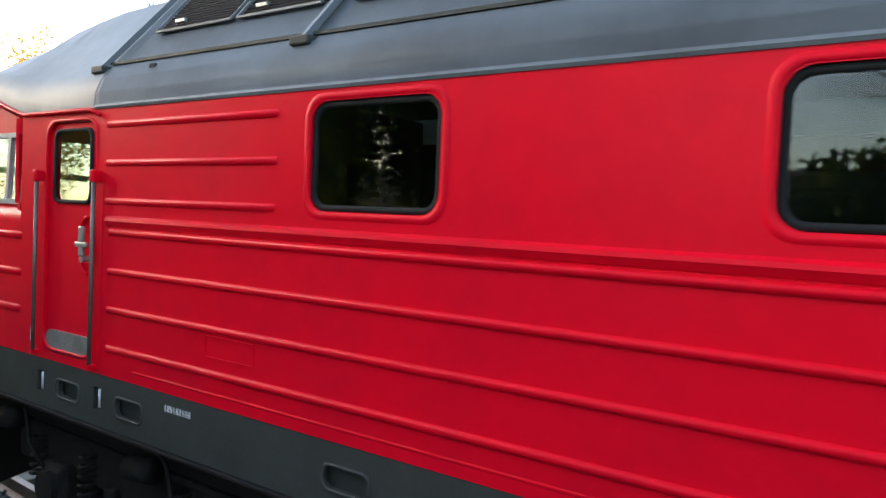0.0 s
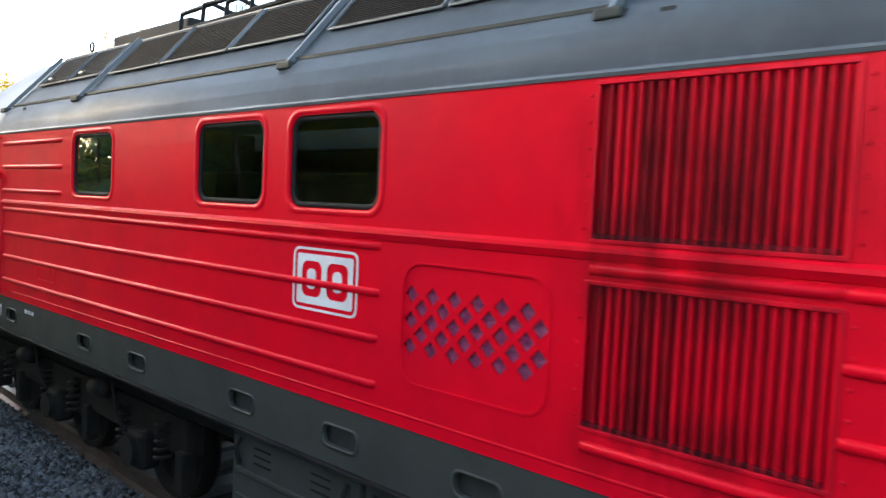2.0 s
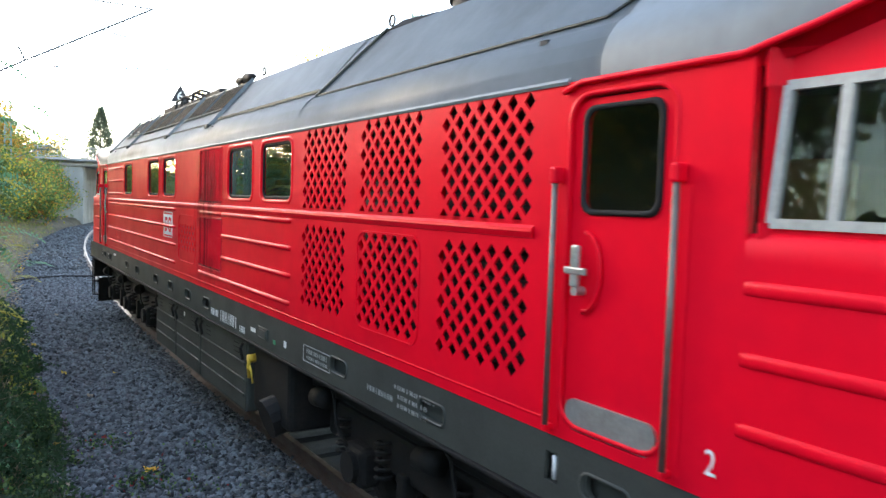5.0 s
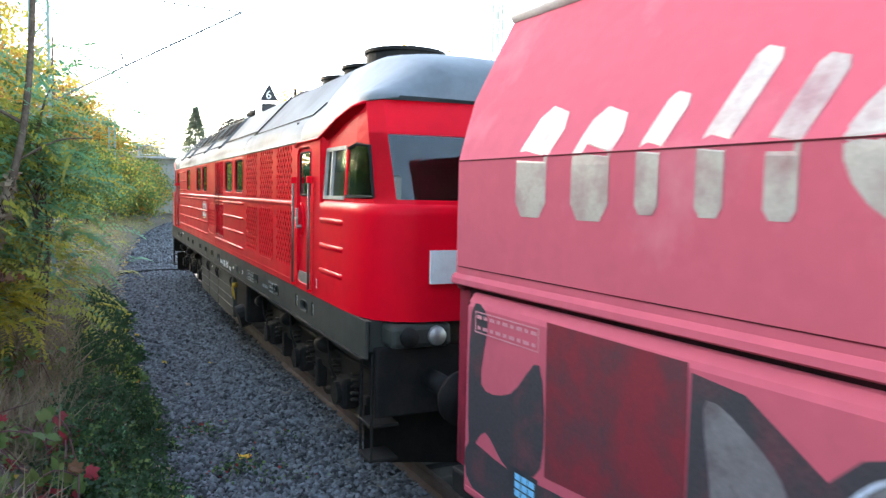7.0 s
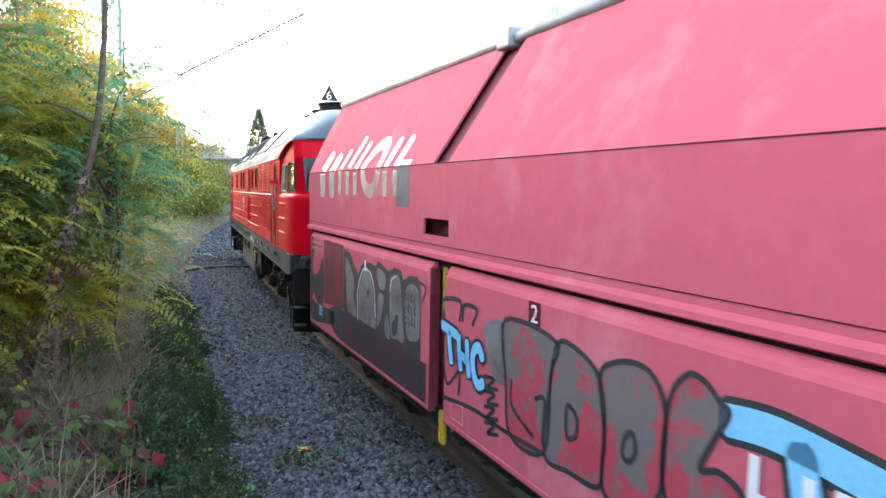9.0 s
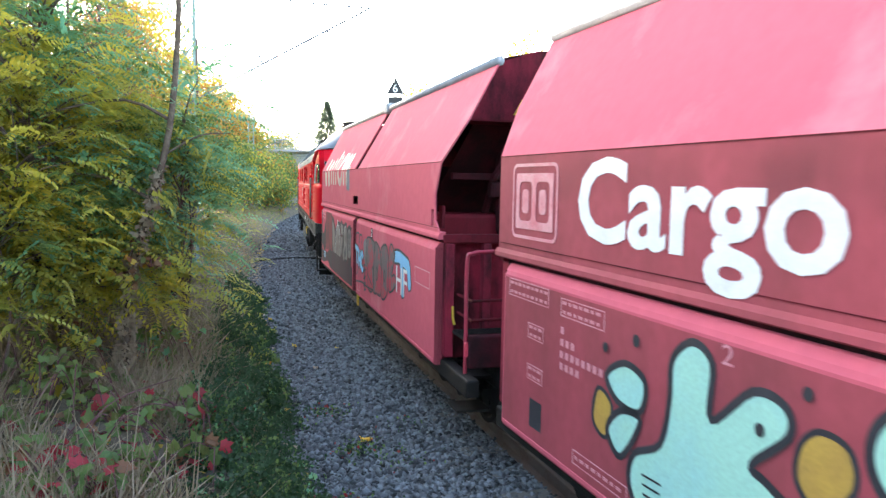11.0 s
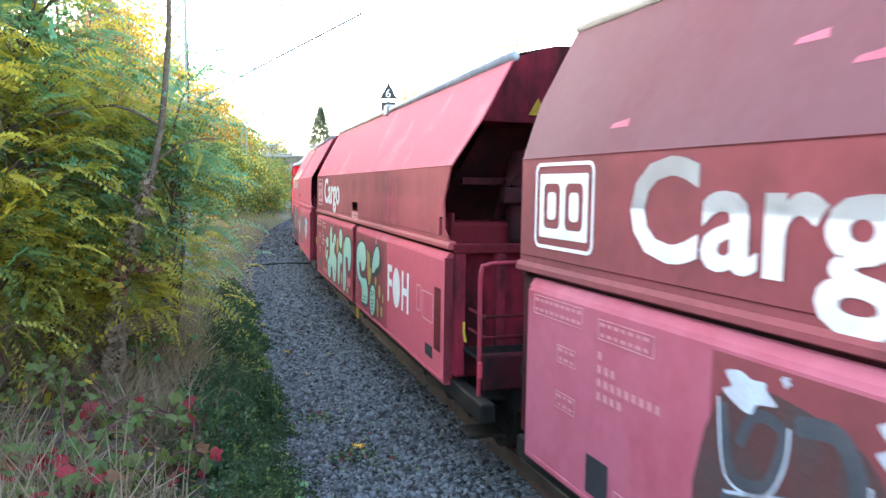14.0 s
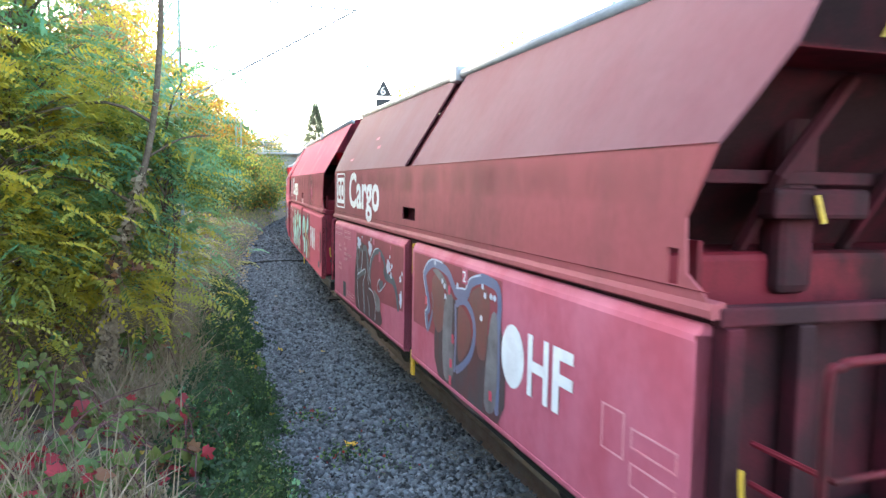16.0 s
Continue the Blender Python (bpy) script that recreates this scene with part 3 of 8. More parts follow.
# cabs: lofted noses, front and rear alike
def cab(sign):
    """sign +1: front cab, -1: rear cab. Sections from the side wall to the nose."""
    def u(d):
        return L_MID + sign * d
    start = (8.05 if sign > 0 else 8.02)
    lower = [(start, 1.475), (8.9, 1.475), (9.25, 1.455), (9.5, 1.38), (9.66, 1.24), (9.74, 1.05), (9.78, 0.6), (9.79, 0.0)]
    bm = bmesh.new()
    secs = []
    for d, w in lower:
        secs.append([(-w, u(d), 1.60), (-w, u(d), 1.70), (-w, u(d), 2.55), (-w, u(d), 2.63), (-w + 0.03, u(d - 0.03), 2.66)])
    secs += [[(-p[0], p[1], p[2]) for p in s] for s in secs[-2::-1]]
    loft(bm, secs)
    bmesh.ops.recalc_face_normals(bm, faces=bm.faces[:])
    part("cab_nose", bm, RED, loco, "red lower cab nose with rounded corners", True)
    # upper band with window openings: leaning posts and a brow
    band = [(start + 0.05, 1.475, EAVE + 0.005), (8.13, 1.405, 3.355), (8.56, 1.395, 3.48), (9.0, 1.38, 3.56), (9.2, 1.37, 3.61), (9.32, 1.25, 3.62), (9.36, 1.1, 3.62), (9.40, 0.5, 3.625), (9.41, 0.0, 3.63)]
    low = [(start + 0.05, 1.475), (8.10, 1.447), (8.56, 1.443), (9.05, 1.43), (9.42, 1.36), (9.60, 1.20), (9.67, 1.05), (9.72, 0.5), (9.74, 0.0)]
    def at(i, z):
        t = (z - 2.64) / (band[i][2] - 2.64)
        d, w = low[i][0] + (band[i][0] - low[i][0]) * t, low[i][1] + (band[i][1] - low[i][1]) * t
        return d, w
    def strip(zfun0, zfun1, i0, i1, name, mat, shift=0.0, label=""):
        bm = bmesh.new()
        for s2 in (-1, 1):
            rows = []
            for i in range(i0, i1 + 1):
                row = []
                for k in range(4):
                    z = zfun0(i) + (zfun1(i) - zfun0(i)) * k / 3
                    d, w = at(i, z)
                    row.append((s2 * max(0, w - shift), u(d - shift * (1 if i > 4 else 0)), z))
                rows.append(row)
            loft(bm, rows)
        bmesh.ops.remove_doubles(bm, verts=bm.verts[:], dist=0.0005)
        bmesh.ops.recalc_face_normals(bm, faces=bm.faces[:])
        bmesh.ops.solidify(bm, geom=bm.faces[:], thickness=0.03)
        return part(name, bm, mat, loco, label)
    top = lambda i: 3.20 if i < 5 else 3.30
    edge = lambda i: band[i][2]
    strip(top, edge, 0, 8, "cab_brow", RED, 0, "red brow over the cab windows")
    strip(lambda i: 2.64, lambda i: 2.70, 0, 8, "cab_sill", RED, 0)
    for s2 in (-1, 1):
        for i0, i1 in ((0, 1), (4, 5)):
            bm = bmesh.new()
            loft(bm, [[(s2 * at(i, z)[1], u(at(i, z)[0]), z) for z in (2.69, 3.0, 3.31)] for i in (i0, i1)])
            if s2 * sign * (1 if i0 == 0 else 1) < 0:
                bmesh.ops.reverse_faces(bm, faces=bm.faces[:])
            bmesh.ops.solidify(bm, geom=bm.faces[:], thickness=0.03)
            part("cab_post", bm, RED, loco)
    # raised lip along the brow, overhanging the leaning window band
    LIP = [(start - 0.04, 1.475, EAVE), (8.25, 1.472, 3.40), (8.6, 1.455, 3.50), (9.0, 1.43, 3.58), (9.2, 1.37, 3.61)]
    for s2 in (-1, 1):
        bm = bmesh.new()
        tube(bm, [(s2 * 1.49, u(7.0), EAVE - 0.05), (s2 * 1.49, u(7.12), EAVE - 0.012)] + [(s2 * (b + 0.012), u(a), c - 0.01) for a, b, c in LIP], 0.015, 6)
        part("brow_lip", bm, RED, loco, "", True)
        bm = bmesh.new()
        loft(bm, [[(s2 * (b + 0.008), u(a), c - 0.004), (s2 * (at(k, 3.2)[1] - 0.012), u(a), c - 0.07)] for k, (a, b, c) in enumerate(LIP)])
        bmesh.ops.solidify(bm, geom=bm.faces[:], thickness=0.012)
        part("brow_soffit", bm, RED, loco, "red underside of the overhanging brow")
    # side windows: alloy frame, slider and quarter pane
    for s2 in (-1, 1):
        bm = bmesh.new()
        rows = []
        for i in (1, 2, 3, 4):
            rows.append([(s2 * (at(i, z)[1] - 0.012), u(at(i, z)[0]), z) for z in (2.69, 2.95, 3.23)])
        loft(bm, rows)
        bmesh.ops.solidify(bm, geom=bm.faces[:], thickness=0.006)
        g = part("cab_side_window", bm, GLASS, loco, "cab side window that reflects the trees")
        g.visible_shadow = False
        bm = bmesh.new()
        def q(i, z, f=0.0):
            j = min(i + 1, 8)
            p0, p1 = at(i, z), at(j, z)
            return (s2 * (p0[1] + (p1[1] - p0[1]) * f - 0.002), u(p0[0] + (p1[0] - p0[0]) * f), z)
        for line in ([q(1, 2.70), q(1, 3.2)], [q(1, 3.2), q(2, 3.2), q(2, 3.2, 0.42)], [q(1, 2.70), q(2, 2.70), q(2, 2.70, 0.42)], [q(1, 2.70, 0.5), q(1, 3.2, 0.5)]):
            tube(bm, line, 0.026, 4)
        part("alloy_frame", bm, ALU, g, "dull alloy window frame")
        bm = bmesh.new()
        for line in ([q(2, 2.71, 0.45), q(2, 3.21, 0.48)],):
            tube(bm, line, 0.012, 4)
        part("glazing_bar", bm, RED, g)
        bm = bmesh.new()
        for line in ([q(2, 2.72, 0.5), q(3, 2.72), q(4, 2.72), q(4, 3.19), q(3, 3.22), q(2, 3.19, 0.53)],):
            tube(bm, line, 0.02, 4)
        part("gasket", bm, RUBBER, g)
    # windscreens, centre post
    bm = bmesh.new()
    for s2 in (-1, 1):
        rows = [[(s2 * (at(i, z)[1]), u(at(i, z)[0] - 0.01), z) for z in (2.69, 3.0, 3.31)] for i in (5, 6, 7, 8)]
        loft(bm, rows)
    bmesh.ops.remove_doubles(bm, verts=bm.verts[:], dist=0.0005)
    bmesh.ops.solidify(bm, geom=bm.faces[:], thickness=0.006)
    g = part("windscreen", bm, GLASS, loco, "windscreen reflecting blue sky")
    g.visible_shadow = False
    # roof over the cab, dropping to the brow
    bm = bmesh.new()
    secs = []
    d0 = (7.05 if sign > 0 else 7.18)
    for d, w, e, top_z in ((d0, 1.475, EAVE, 4.365), (d0 + 0.03, 1.475, EAVE, 4.365), (d0 + 0.4, 1.475, EAVE, 4.362), (start - 0.15, 1.475, EAVE + 0.001, 4.35), (start, 1.475, EAVE + 0.005, 4.33), (8.25, 1.472, 3.402, 4.30), (8.6, 1.455, 3.502, 4.24), (9.0, 1.43, 3.582, 4.13), (9.25, 1.36, 3.615, 4.02), (9.42, 1.18, 3.63, 3.88)):
        k = (top_z - e) / (4.365 - EAVE)
        secs.append(full_section([(a * w / 1.475 if d < 9.3 else a * w / 1.475, e + (z - EAVE) * k) for a, z in ROOF_PROFILE], u(d)))
    secs.append([(x * 0.97, u(9.46), min(z, 3.65)) for x, y, z in secs[-1]])
    loft(bm, secs)
    bmesh.ops.recalc_face_normals(bm, faces=bm.faces[:])
    part("cab_roof", bm, ROOF, loco, "grey cab roof", True)
    for z in (2.455, 2.185, 1.915):
        s0, s1 = u(8.02), u(8.85)
        moulding(s0, s1, z, 0.06, 0.02)
    # white plate, lamps, buffers
    bm = bmesh.new()
    box(bm, -0.95, 0.95, u(9.79) - 0.02, u(9.79) + 0.02, 1.95, 2.25)
    part("front_plate", bm, WHITE, loco, "plain pale grey plate")
    for s2 in (-1, 1):
        bm = bmesh.new()
        box(bm, s2 * 1.0 - 0.30, s2 * 1.0 + 0.30, u(9.60) - 0.16, u(9.60) + 0.16, 1.36, 1.58, 0.05)
        lamp = part("headlight", bm, FRAME, loco, "twin round headlight housing")
        for dx in (-0.13, 0.14):
            bm = bmesh.new()
            bmesh.ops.create_cone(bm, cap_ends=True, segments=24, radius1=0.095, radius2=0.08, depth=0.06, matrix=Matrix.Translation((s2 * 1.0 + dx, u(9.77), 1.47)) @ Matrix.Rotation(radians(90), 4, "X"))
            part("lens", bm, STEEL if dx * s2 < 0 else BLACK, lamp, "", True)
        bm = bmesh.new()
        tube(bm, [(s2 * 0.875, u(9.7), 1.05), (s2 * 0.875, u(10.05), 1.05)], 0.10, 14)
        tube(bm, [(s2 * 0.875, u(10.05), 1.05), (s2 * 0.875, u(10.34), 1.05)], 0.075, 14)
        tube(bm, [(s2 * 0.875, u(10.34), 1.05), (s2 * 0.875, u(10.39), 1.05)], 0.24, 20)
        part("buffer", bm, BLACK, loco, "black round buffer", True)
    bm = bmesh.new()
    box(bm, -0.25, 0.25, u(9.75) - 0.1, u(9.75) + 0.1, 0.92, 1.2, 0.03)
    tube(bm, [(0, u(9.8), 1.05), (0, u(10.0), 1.02), (0, u(10.2), 0.92), (0, u(10.35), 0.98)], 0.045, 8)
    part("coupling_hook", bm, BLACK, loco)
    bm = bmesh.new()
    box(bm, -1.40, 1.40, u(9.60) - 0.05, u(9.60) + 0.05, 0.72, 1.36, 0.02)
    part("buffer_beam", bm, BLACK, loco, "black buffer beam")
    for s2 in (-1, 1):
        for zz in (0.30, 0.62):
            part("step", boxed(s2 * 1.30 - 0.14, s2 * 1.30 + 0.14, u(9.45) - 0.16, u(9.45) + 0.16, zz, zz + 0.03, 0.005), BLACK, loco)
        for d in (9.3, 9.6):
            part("step_hanger", tubed([(s2 * 1.42, u(d), 0.3), (s2 * 1.42, u(d), 1.3)], 0.014, 6), BLACK, loco)
    bm = bmesh.new()
    box(bm, -1.3, 1.3, u(8.4) - 0.5, u(8.4) + 0.5, 1.7, 2.60, 0.02)
    part("control_desk", bm, DARK, loco, "dark driving desk")
    bm = bmesh.new()
    box(bm, -0.9, -0.55, u(7.9), u(7.9) + 0.2 * sign, 2.5, 2.95, 0.03)
    part("seat_back", bm, TAN, loco, "tan seat back in the cab")


cab(1)
cab(-1)

# main frame with punched slots
slots = [(6.93, 0), (5.09, 0), (4.08, 0), (2.59, 0), (1.59, 0), (0.58, 0), (-0.32, 0), (-4.16, 0), (-5.55, 0), (7.66, 1), (-7.05, 1)]
loops = [rrect(u - 0.145, u + 0.145, 1.365, 1.475, 0.045, 3) if k == 0 else rrect(u - 0.12, u + 0.12, 1.375, 1.49, 0.04, 3) for u, k in slots]
for u in (8.03, 7.29, -6.68, -7.42):
    loops.append([(u - 0.045, 1.36), (u + 0.045, 1.36), (u + 0.045, 1.51), (u - 0.045, 1.51)])
bm = bmesh.new()
plate(bm, [(L_MID + 9.55, 1.255), (L_MID - 9.55, 1.255), (L_MID - 9.55, 1.598), (L_MID + 9.55, 1.598)], loops, LX + 0.004, 0.03)
fr = part("frame", bm, FRAME, loco, "dark grey main frame with oval slots")
part("frame_core", boxed(LX + 0.06, 1.46, L_MID - 9.5, L_MID + 9.5, 1.30, 1.59), FRAME, fr)
for u, k in slots:
    bm = bmesh.new()
    ring(bm, rrect(u - 0.145, u + 0.145, 1.365, 1.475, 0.045, 3), LX + 0.006, LX - 0.005, 0.018)
    part("slot_rim", bm, FRAME, fr, "", True)
bm = bmesh.new()
box(bm, LX - 0.02, LX + 0.05, L_MID - 9.5, L_MID + 9.5, 1.228, 1.25, 0.004)
part("lower_flange", bm, BLACK, fr)
for u in (8.03, 7.29, -6.68, -7.42):
    bm = bmesh.new()
    tube(bm, [(LX + 0.02, u - 0.012, 1.375), (LX + 0.02, u - 0.012, 1.495)], 0.014, 8)
    part("step_grip", bm, WHITE, fr, "white grip bar", True)
# bars for the stencilled writing on the frame
def marks(rows, mat=WHITE, parent=None, x=LX + 0.001, name="stencil_mark"):
    one = mesh_of(boxed(-0.5, 0.5, -0.5, 0.5, -0.5, 0.5), name)
    one.materials.append(mat)
    for u0, u1, z0, z1 in rows:
        share(name, one, parent or fr, Matrix.Translation((x + 0.0015, (u0 + u1) / 2, (z0 + z1) / 2)) @ Matrix.Diagonal((0.003, abs(u1 - u0), z1 - z0, 1)))
def glyph_bars(u0, u1, z0, z1, n):
    """n unreadable characters as upright bars."""
    w = (u1 - u0) / n
    out = []
    for k in range(n):
        a = u0 + w * (k + 0.18)
        b = u0 + w * (k + 0.82)
        t = (b - a) * 0.26
        out += [(a, a + t, z0, z1), (b - t, b, z0, z1)] if k % 3 else [(a + (b - a) * 0.38, a + (b - a) * 0.38 + t, z0, z1)]
        if k % 2 == 0:
            out.append((a + t, b - t, (z0 + z1) / 2 - 0.006, (z0 + z1) / 2 + 0.006))
    return out
marks(glyph_bars(-0.52, -0.84, 1.325, 1.40, 6) + glyph_bars(-0.90, -1.56, 1.30, 1.425, 7) + glyph_bars(-1.63, -1.85, 1.29, 1.36, 4))
marks(glyph_bars(6.56, 6.30, 1.49, 1.53, 9))
DULL = material("dull_grey_stencil_paint", (0.33, 0.33, 0.31), 0.6, spots=(0.18, 0.18, 0.17), amount=0.7, scale=9)
marks([(-2.02, -2.17, 1.36, 1.40), (-2.97, -3.03, 1.36, 1.42)])
marks(glyph_bars(-4.65, -5.05, 1.36, 1.40, 9) + glyph_bars(-5.05, -5.6, 1.46, 1.49, 10) + glyph_bars(-5.1, -5.5, 1.40, 1.43, 8) + glyph_bars(-5.1, -5.5, 1.34, 1.37, 8), DULL)
bm = bmesh.new()
ring(bm, rrect(-4.0, -3.45, 1.34, 1.47, 0.01, 1), LX + 0.002, LX - 0.001, 0.008)
part("label_frame", bm, DULL, fr)
marks(glyph_bars(-3.5, -3.95, 1.41, 1.45, 10) + glyph_bars(-3.5, -3.95, 1.36, 1.39, 9), DULL)
marks([(-2.68, -2.75, 1.34, 1.38)], material("green_tag", (0.03, 0.25, 0.12), 0.5), name="green_tag")
bm = bmesh.new()
box(bm, LX - 0.012, LX + 0.01, -2.55, -2.27, 1.335, 1.455, 0.01)
box(bm, LX - 0.018, LX - 0.01, -2.52, -2.30, 1.355, 1.435, 0.01)
part("socket_box", bm, FRAME, fr)
# rail operator's badge as plain shapes
bm = bmesh.new()
plate(bm, rrect(1.485, 2.07, 2.118, 2.49, 0.05), [rrect(1.50, 2.055, 2.133, 2.475, 0.04)], LX - 0.0035, 0.003)
badge = part("badge", bm, WHITE, loco, "white-framed square badge")
bm = bmesh.new()
plate(bm, rrect(1.525, 2.03, 2.155, 2.452, 0.01, 1), [rrect(1.80, 1.985, 2.20, 2.41, 0.05), rrect(1.565, 1.755, 2.20, 2.41, 0.05)], LX - 0.004, 0.003)
part("badge_field", bm, WHITE, badge)
bm = bmesh.new()
plate(bm, rrect(1.855, 1.935, 2.245, 2.365, 0.03), [], LX - 0.004, 0.003)
plate(bm, rrect(1.62, 1.70, 2.245, 2.365, 0.03), [], LX - 0.004, 0.003)
part("badge_mark", bm, WHITE, badge)


def writing(text, size, mat, parent, m, name="writing", label="", xscale=1.0, extrude=0.0015, shear=0.0, offset=0.0):
    """Built-in font, turned into a mesh. m places it: x along the line, y up, z out of the surface."""
    cu = bpy.data.curves.new(name, "FONT")
    cu.body, cu.size, cu.extrude, cu.shear, cu.offset = text, size, extrude, shear, offset
    cu.resolution_u = 3
    tmp = new("tmp", cu)
    me = bpy.data.meshes.new_from_object(tmp.evaluated_get(bpy.context.evaluated_depsgraph_get()))
    bpy.data.objects.remove(tmp)
    bpy.data.curves.remove(cu)
    me.materials.clear()
    me.materials.append(mat)
    ob = new(name, me)
    ob.parent, ob.matrix_basis = parent, m @ Matrix.Diagonal((xscale, 1, 1, 1))
    if label:
        tagged(ob, label)
    return ob


def on_side(x, u, z):
    """Text on the near side: reads towards the train's rear."""
    return Matrix(((0, 0, -1, x), (-1, 0, 0, u), (0, 1, 0, z), (0, 0, 0, 1)))


writing("2", 0.15, WHITE, loco, on_side(LX - 0.003, -7.575, 1.70), "end_number", "white painted end number", 0.75)
writing("1", 0.15, WHITE, loco, on_side(LX - 0.003, 8.20, 1.70), "end_number", "white painted end number", 0.75)

# inside: lining, floor, bulkheads, machinery; near-black colours stand for the unlit interior
# dark board added to hide the bright red far wall
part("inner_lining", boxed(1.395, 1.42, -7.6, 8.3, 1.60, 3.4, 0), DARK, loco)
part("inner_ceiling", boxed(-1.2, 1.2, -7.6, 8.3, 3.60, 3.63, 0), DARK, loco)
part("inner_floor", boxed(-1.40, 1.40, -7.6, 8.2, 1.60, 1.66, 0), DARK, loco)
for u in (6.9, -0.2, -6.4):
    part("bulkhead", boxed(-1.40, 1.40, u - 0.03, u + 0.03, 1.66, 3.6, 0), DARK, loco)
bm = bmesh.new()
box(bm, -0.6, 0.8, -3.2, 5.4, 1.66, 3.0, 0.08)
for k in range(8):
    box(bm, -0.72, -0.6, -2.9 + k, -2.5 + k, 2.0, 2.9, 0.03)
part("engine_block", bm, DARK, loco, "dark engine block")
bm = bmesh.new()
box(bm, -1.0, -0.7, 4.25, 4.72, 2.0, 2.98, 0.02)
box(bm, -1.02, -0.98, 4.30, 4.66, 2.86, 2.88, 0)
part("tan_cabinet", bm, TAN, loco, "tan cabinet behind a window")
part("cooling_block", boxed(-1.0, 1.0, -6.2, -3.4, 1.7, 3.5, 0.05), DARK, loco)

# sloped roof: ladder-like ribs, mesh panels
def slope(a_frac, u, out=0.0):
    """A point on the long roof slope: 0 at the lower seam, 1 at the upper edge."""
    x = 1.30 + (0.80 - 1.30) * a_frac
    z = 3.655 + (4.24 - 3.655) * a_frac
    n = Vector((-0.585, 0, 0.5)).normalized()
    return Vector((-x, u, z)) + n * out


def roof_bar(name, pts, r, mat=ROOF, sides=4, label=""):
    bm = bmesh.new()
    tube(bm, pts, r, sides)
    return part(name, bm, mat, loco, label)


for u in (7.52, 5.60, 2.36, 0.07):
    roof_bar("roof_rib", [slope(-0.07, u + 0.0, 0.03), slope(0.1, u, 0.028), slope(1.03, u - 0.03 * (u > 3), 0.028)], 0.026, ROOF, 4, "grey stiffening rib across the roof slope")
    bm = bmesh.new()
    p = slope(-0.09, u, 0.02)
    box(bm, p.x - 0.05, p.x + 0.03, u - 0.07, u + 0.07, p.z - 0.03, p.z + 0.02, 0.01)
    part("rib_foot", bm, FRAME, loco)
roof_bar("seam", [slope(0.0, 7.5, 0.012), slope(0.0, 0.07, 0.012)], 0.014, FRAME)
roof_bar("seam", [slope(0.08, 0.0, 0.012), slope(0.08, -3.2, 0.012)], 0.018, FRAME)
roof_bar("seam", [slope(0.0, -3.2, 0.008), slope(0.02, -6.75, 0.008), slope(0.25, -6.95, 0.008)], 0.008, FRAME)
roof_bar("seam", [slope(-0.02, -3.22, 0.012), slope(1.05, -3.55, 0.012)], 0.016, FRAME)


def mesh_panel(u0, u1, f0, f1, mat, slats):
    bm = bmesh.new()
    c = [slope(f0, u0, 0.012), slope(f0, u1, 0.012), slope(f1, u1, 0.012), slope(f1, u0, 0.012)]
    v = [bm.verts.new(p) for p in c]
    bm.faces.new(v)
    bmesh.ops.solidify(bm, geom=bm.faces[:], thickness=0.01)
    p = part("roof_grille", bm, mat, loco, "dark mesh air-intake panel")
    bm = bmesh.new()
    for a, b in zip(c, c[1:] + c[:1]):
        tube(bm, [a + Vector((-0.012, 0, 0.01)), b + Vector((-0.012, 0, 0.01))], 0.010, 4)
    part("panel_frame", bm, ROOF, p)
    bm = bmesh.new()
    n = slats
    for k in range(1, n):
        f = f0 + (f1 - f0) * k / n
        tube(bm, [slope(f, u0, 0.02), slope(f, u1, 0.02)], 0.0035, 4, cap=False)
    part("wire_mesh", bm, BLACK, p)
    if slats < 16:
        bm = bmesh.new()
        q = slope(f0 + 0.12, (u0 + u1) / 2 + 0.2, 0.03)
        box(bm, q.x - 0.01, q.x + 0.02, q.y - 0.05, q.y + 0.05, q.z - 0.012, q.z + 0.012, 0.003)
        part("latch", bm, STEEL, p)


for u0, u1 in ((7.28, 6.50), (6.44, 5.72)):
    mesh_panel(u0, u1, 0.38, 0.97, BLACK, 14)
for u0, u1 in ((5.46, 4.50), (4.45, 3.45), (3.40, 2.48), (2.24, 1.25), (1.20, 0.20)):
    mesh_panel(u0, u1, 0.34, 0.97, MESH, 22)

# on the roof: boxes, pipes, horns, exhausts
TOP = 4.34
part("roof_box", boxed(-0.45, 0.45, 5.3, 7.0, TOP, TOP + 0.20, 0.03), BLACK, loco, "black roof vent box")
part("roof_box", boxed(-0.5, 0.5, 2.7, 3.8, TOP, TOP + 0.16, 0.03), BLACK, loco)
for k, u in enumerate((4.9, 4.5, 4.1, 3.7)):
    roof_bar("roof_pipe", [(-0.62, u + 0.25, TOP - 0.02), (-0.60, u + 0.25, TOP + 0.16 + 0.03 * (k % 2)), (-0.58, u - 0.25, TOP + 0.19), (-0.3, u - 0.25, TOP + 0.14)], 0.022, BLACK, 6)
roof_bar("roof_pipe", [(-0.66, 5.0, TOP - 0.02), (-0.66, 3.2, TOP + 0.02)], 0.02, BLACK, 6)
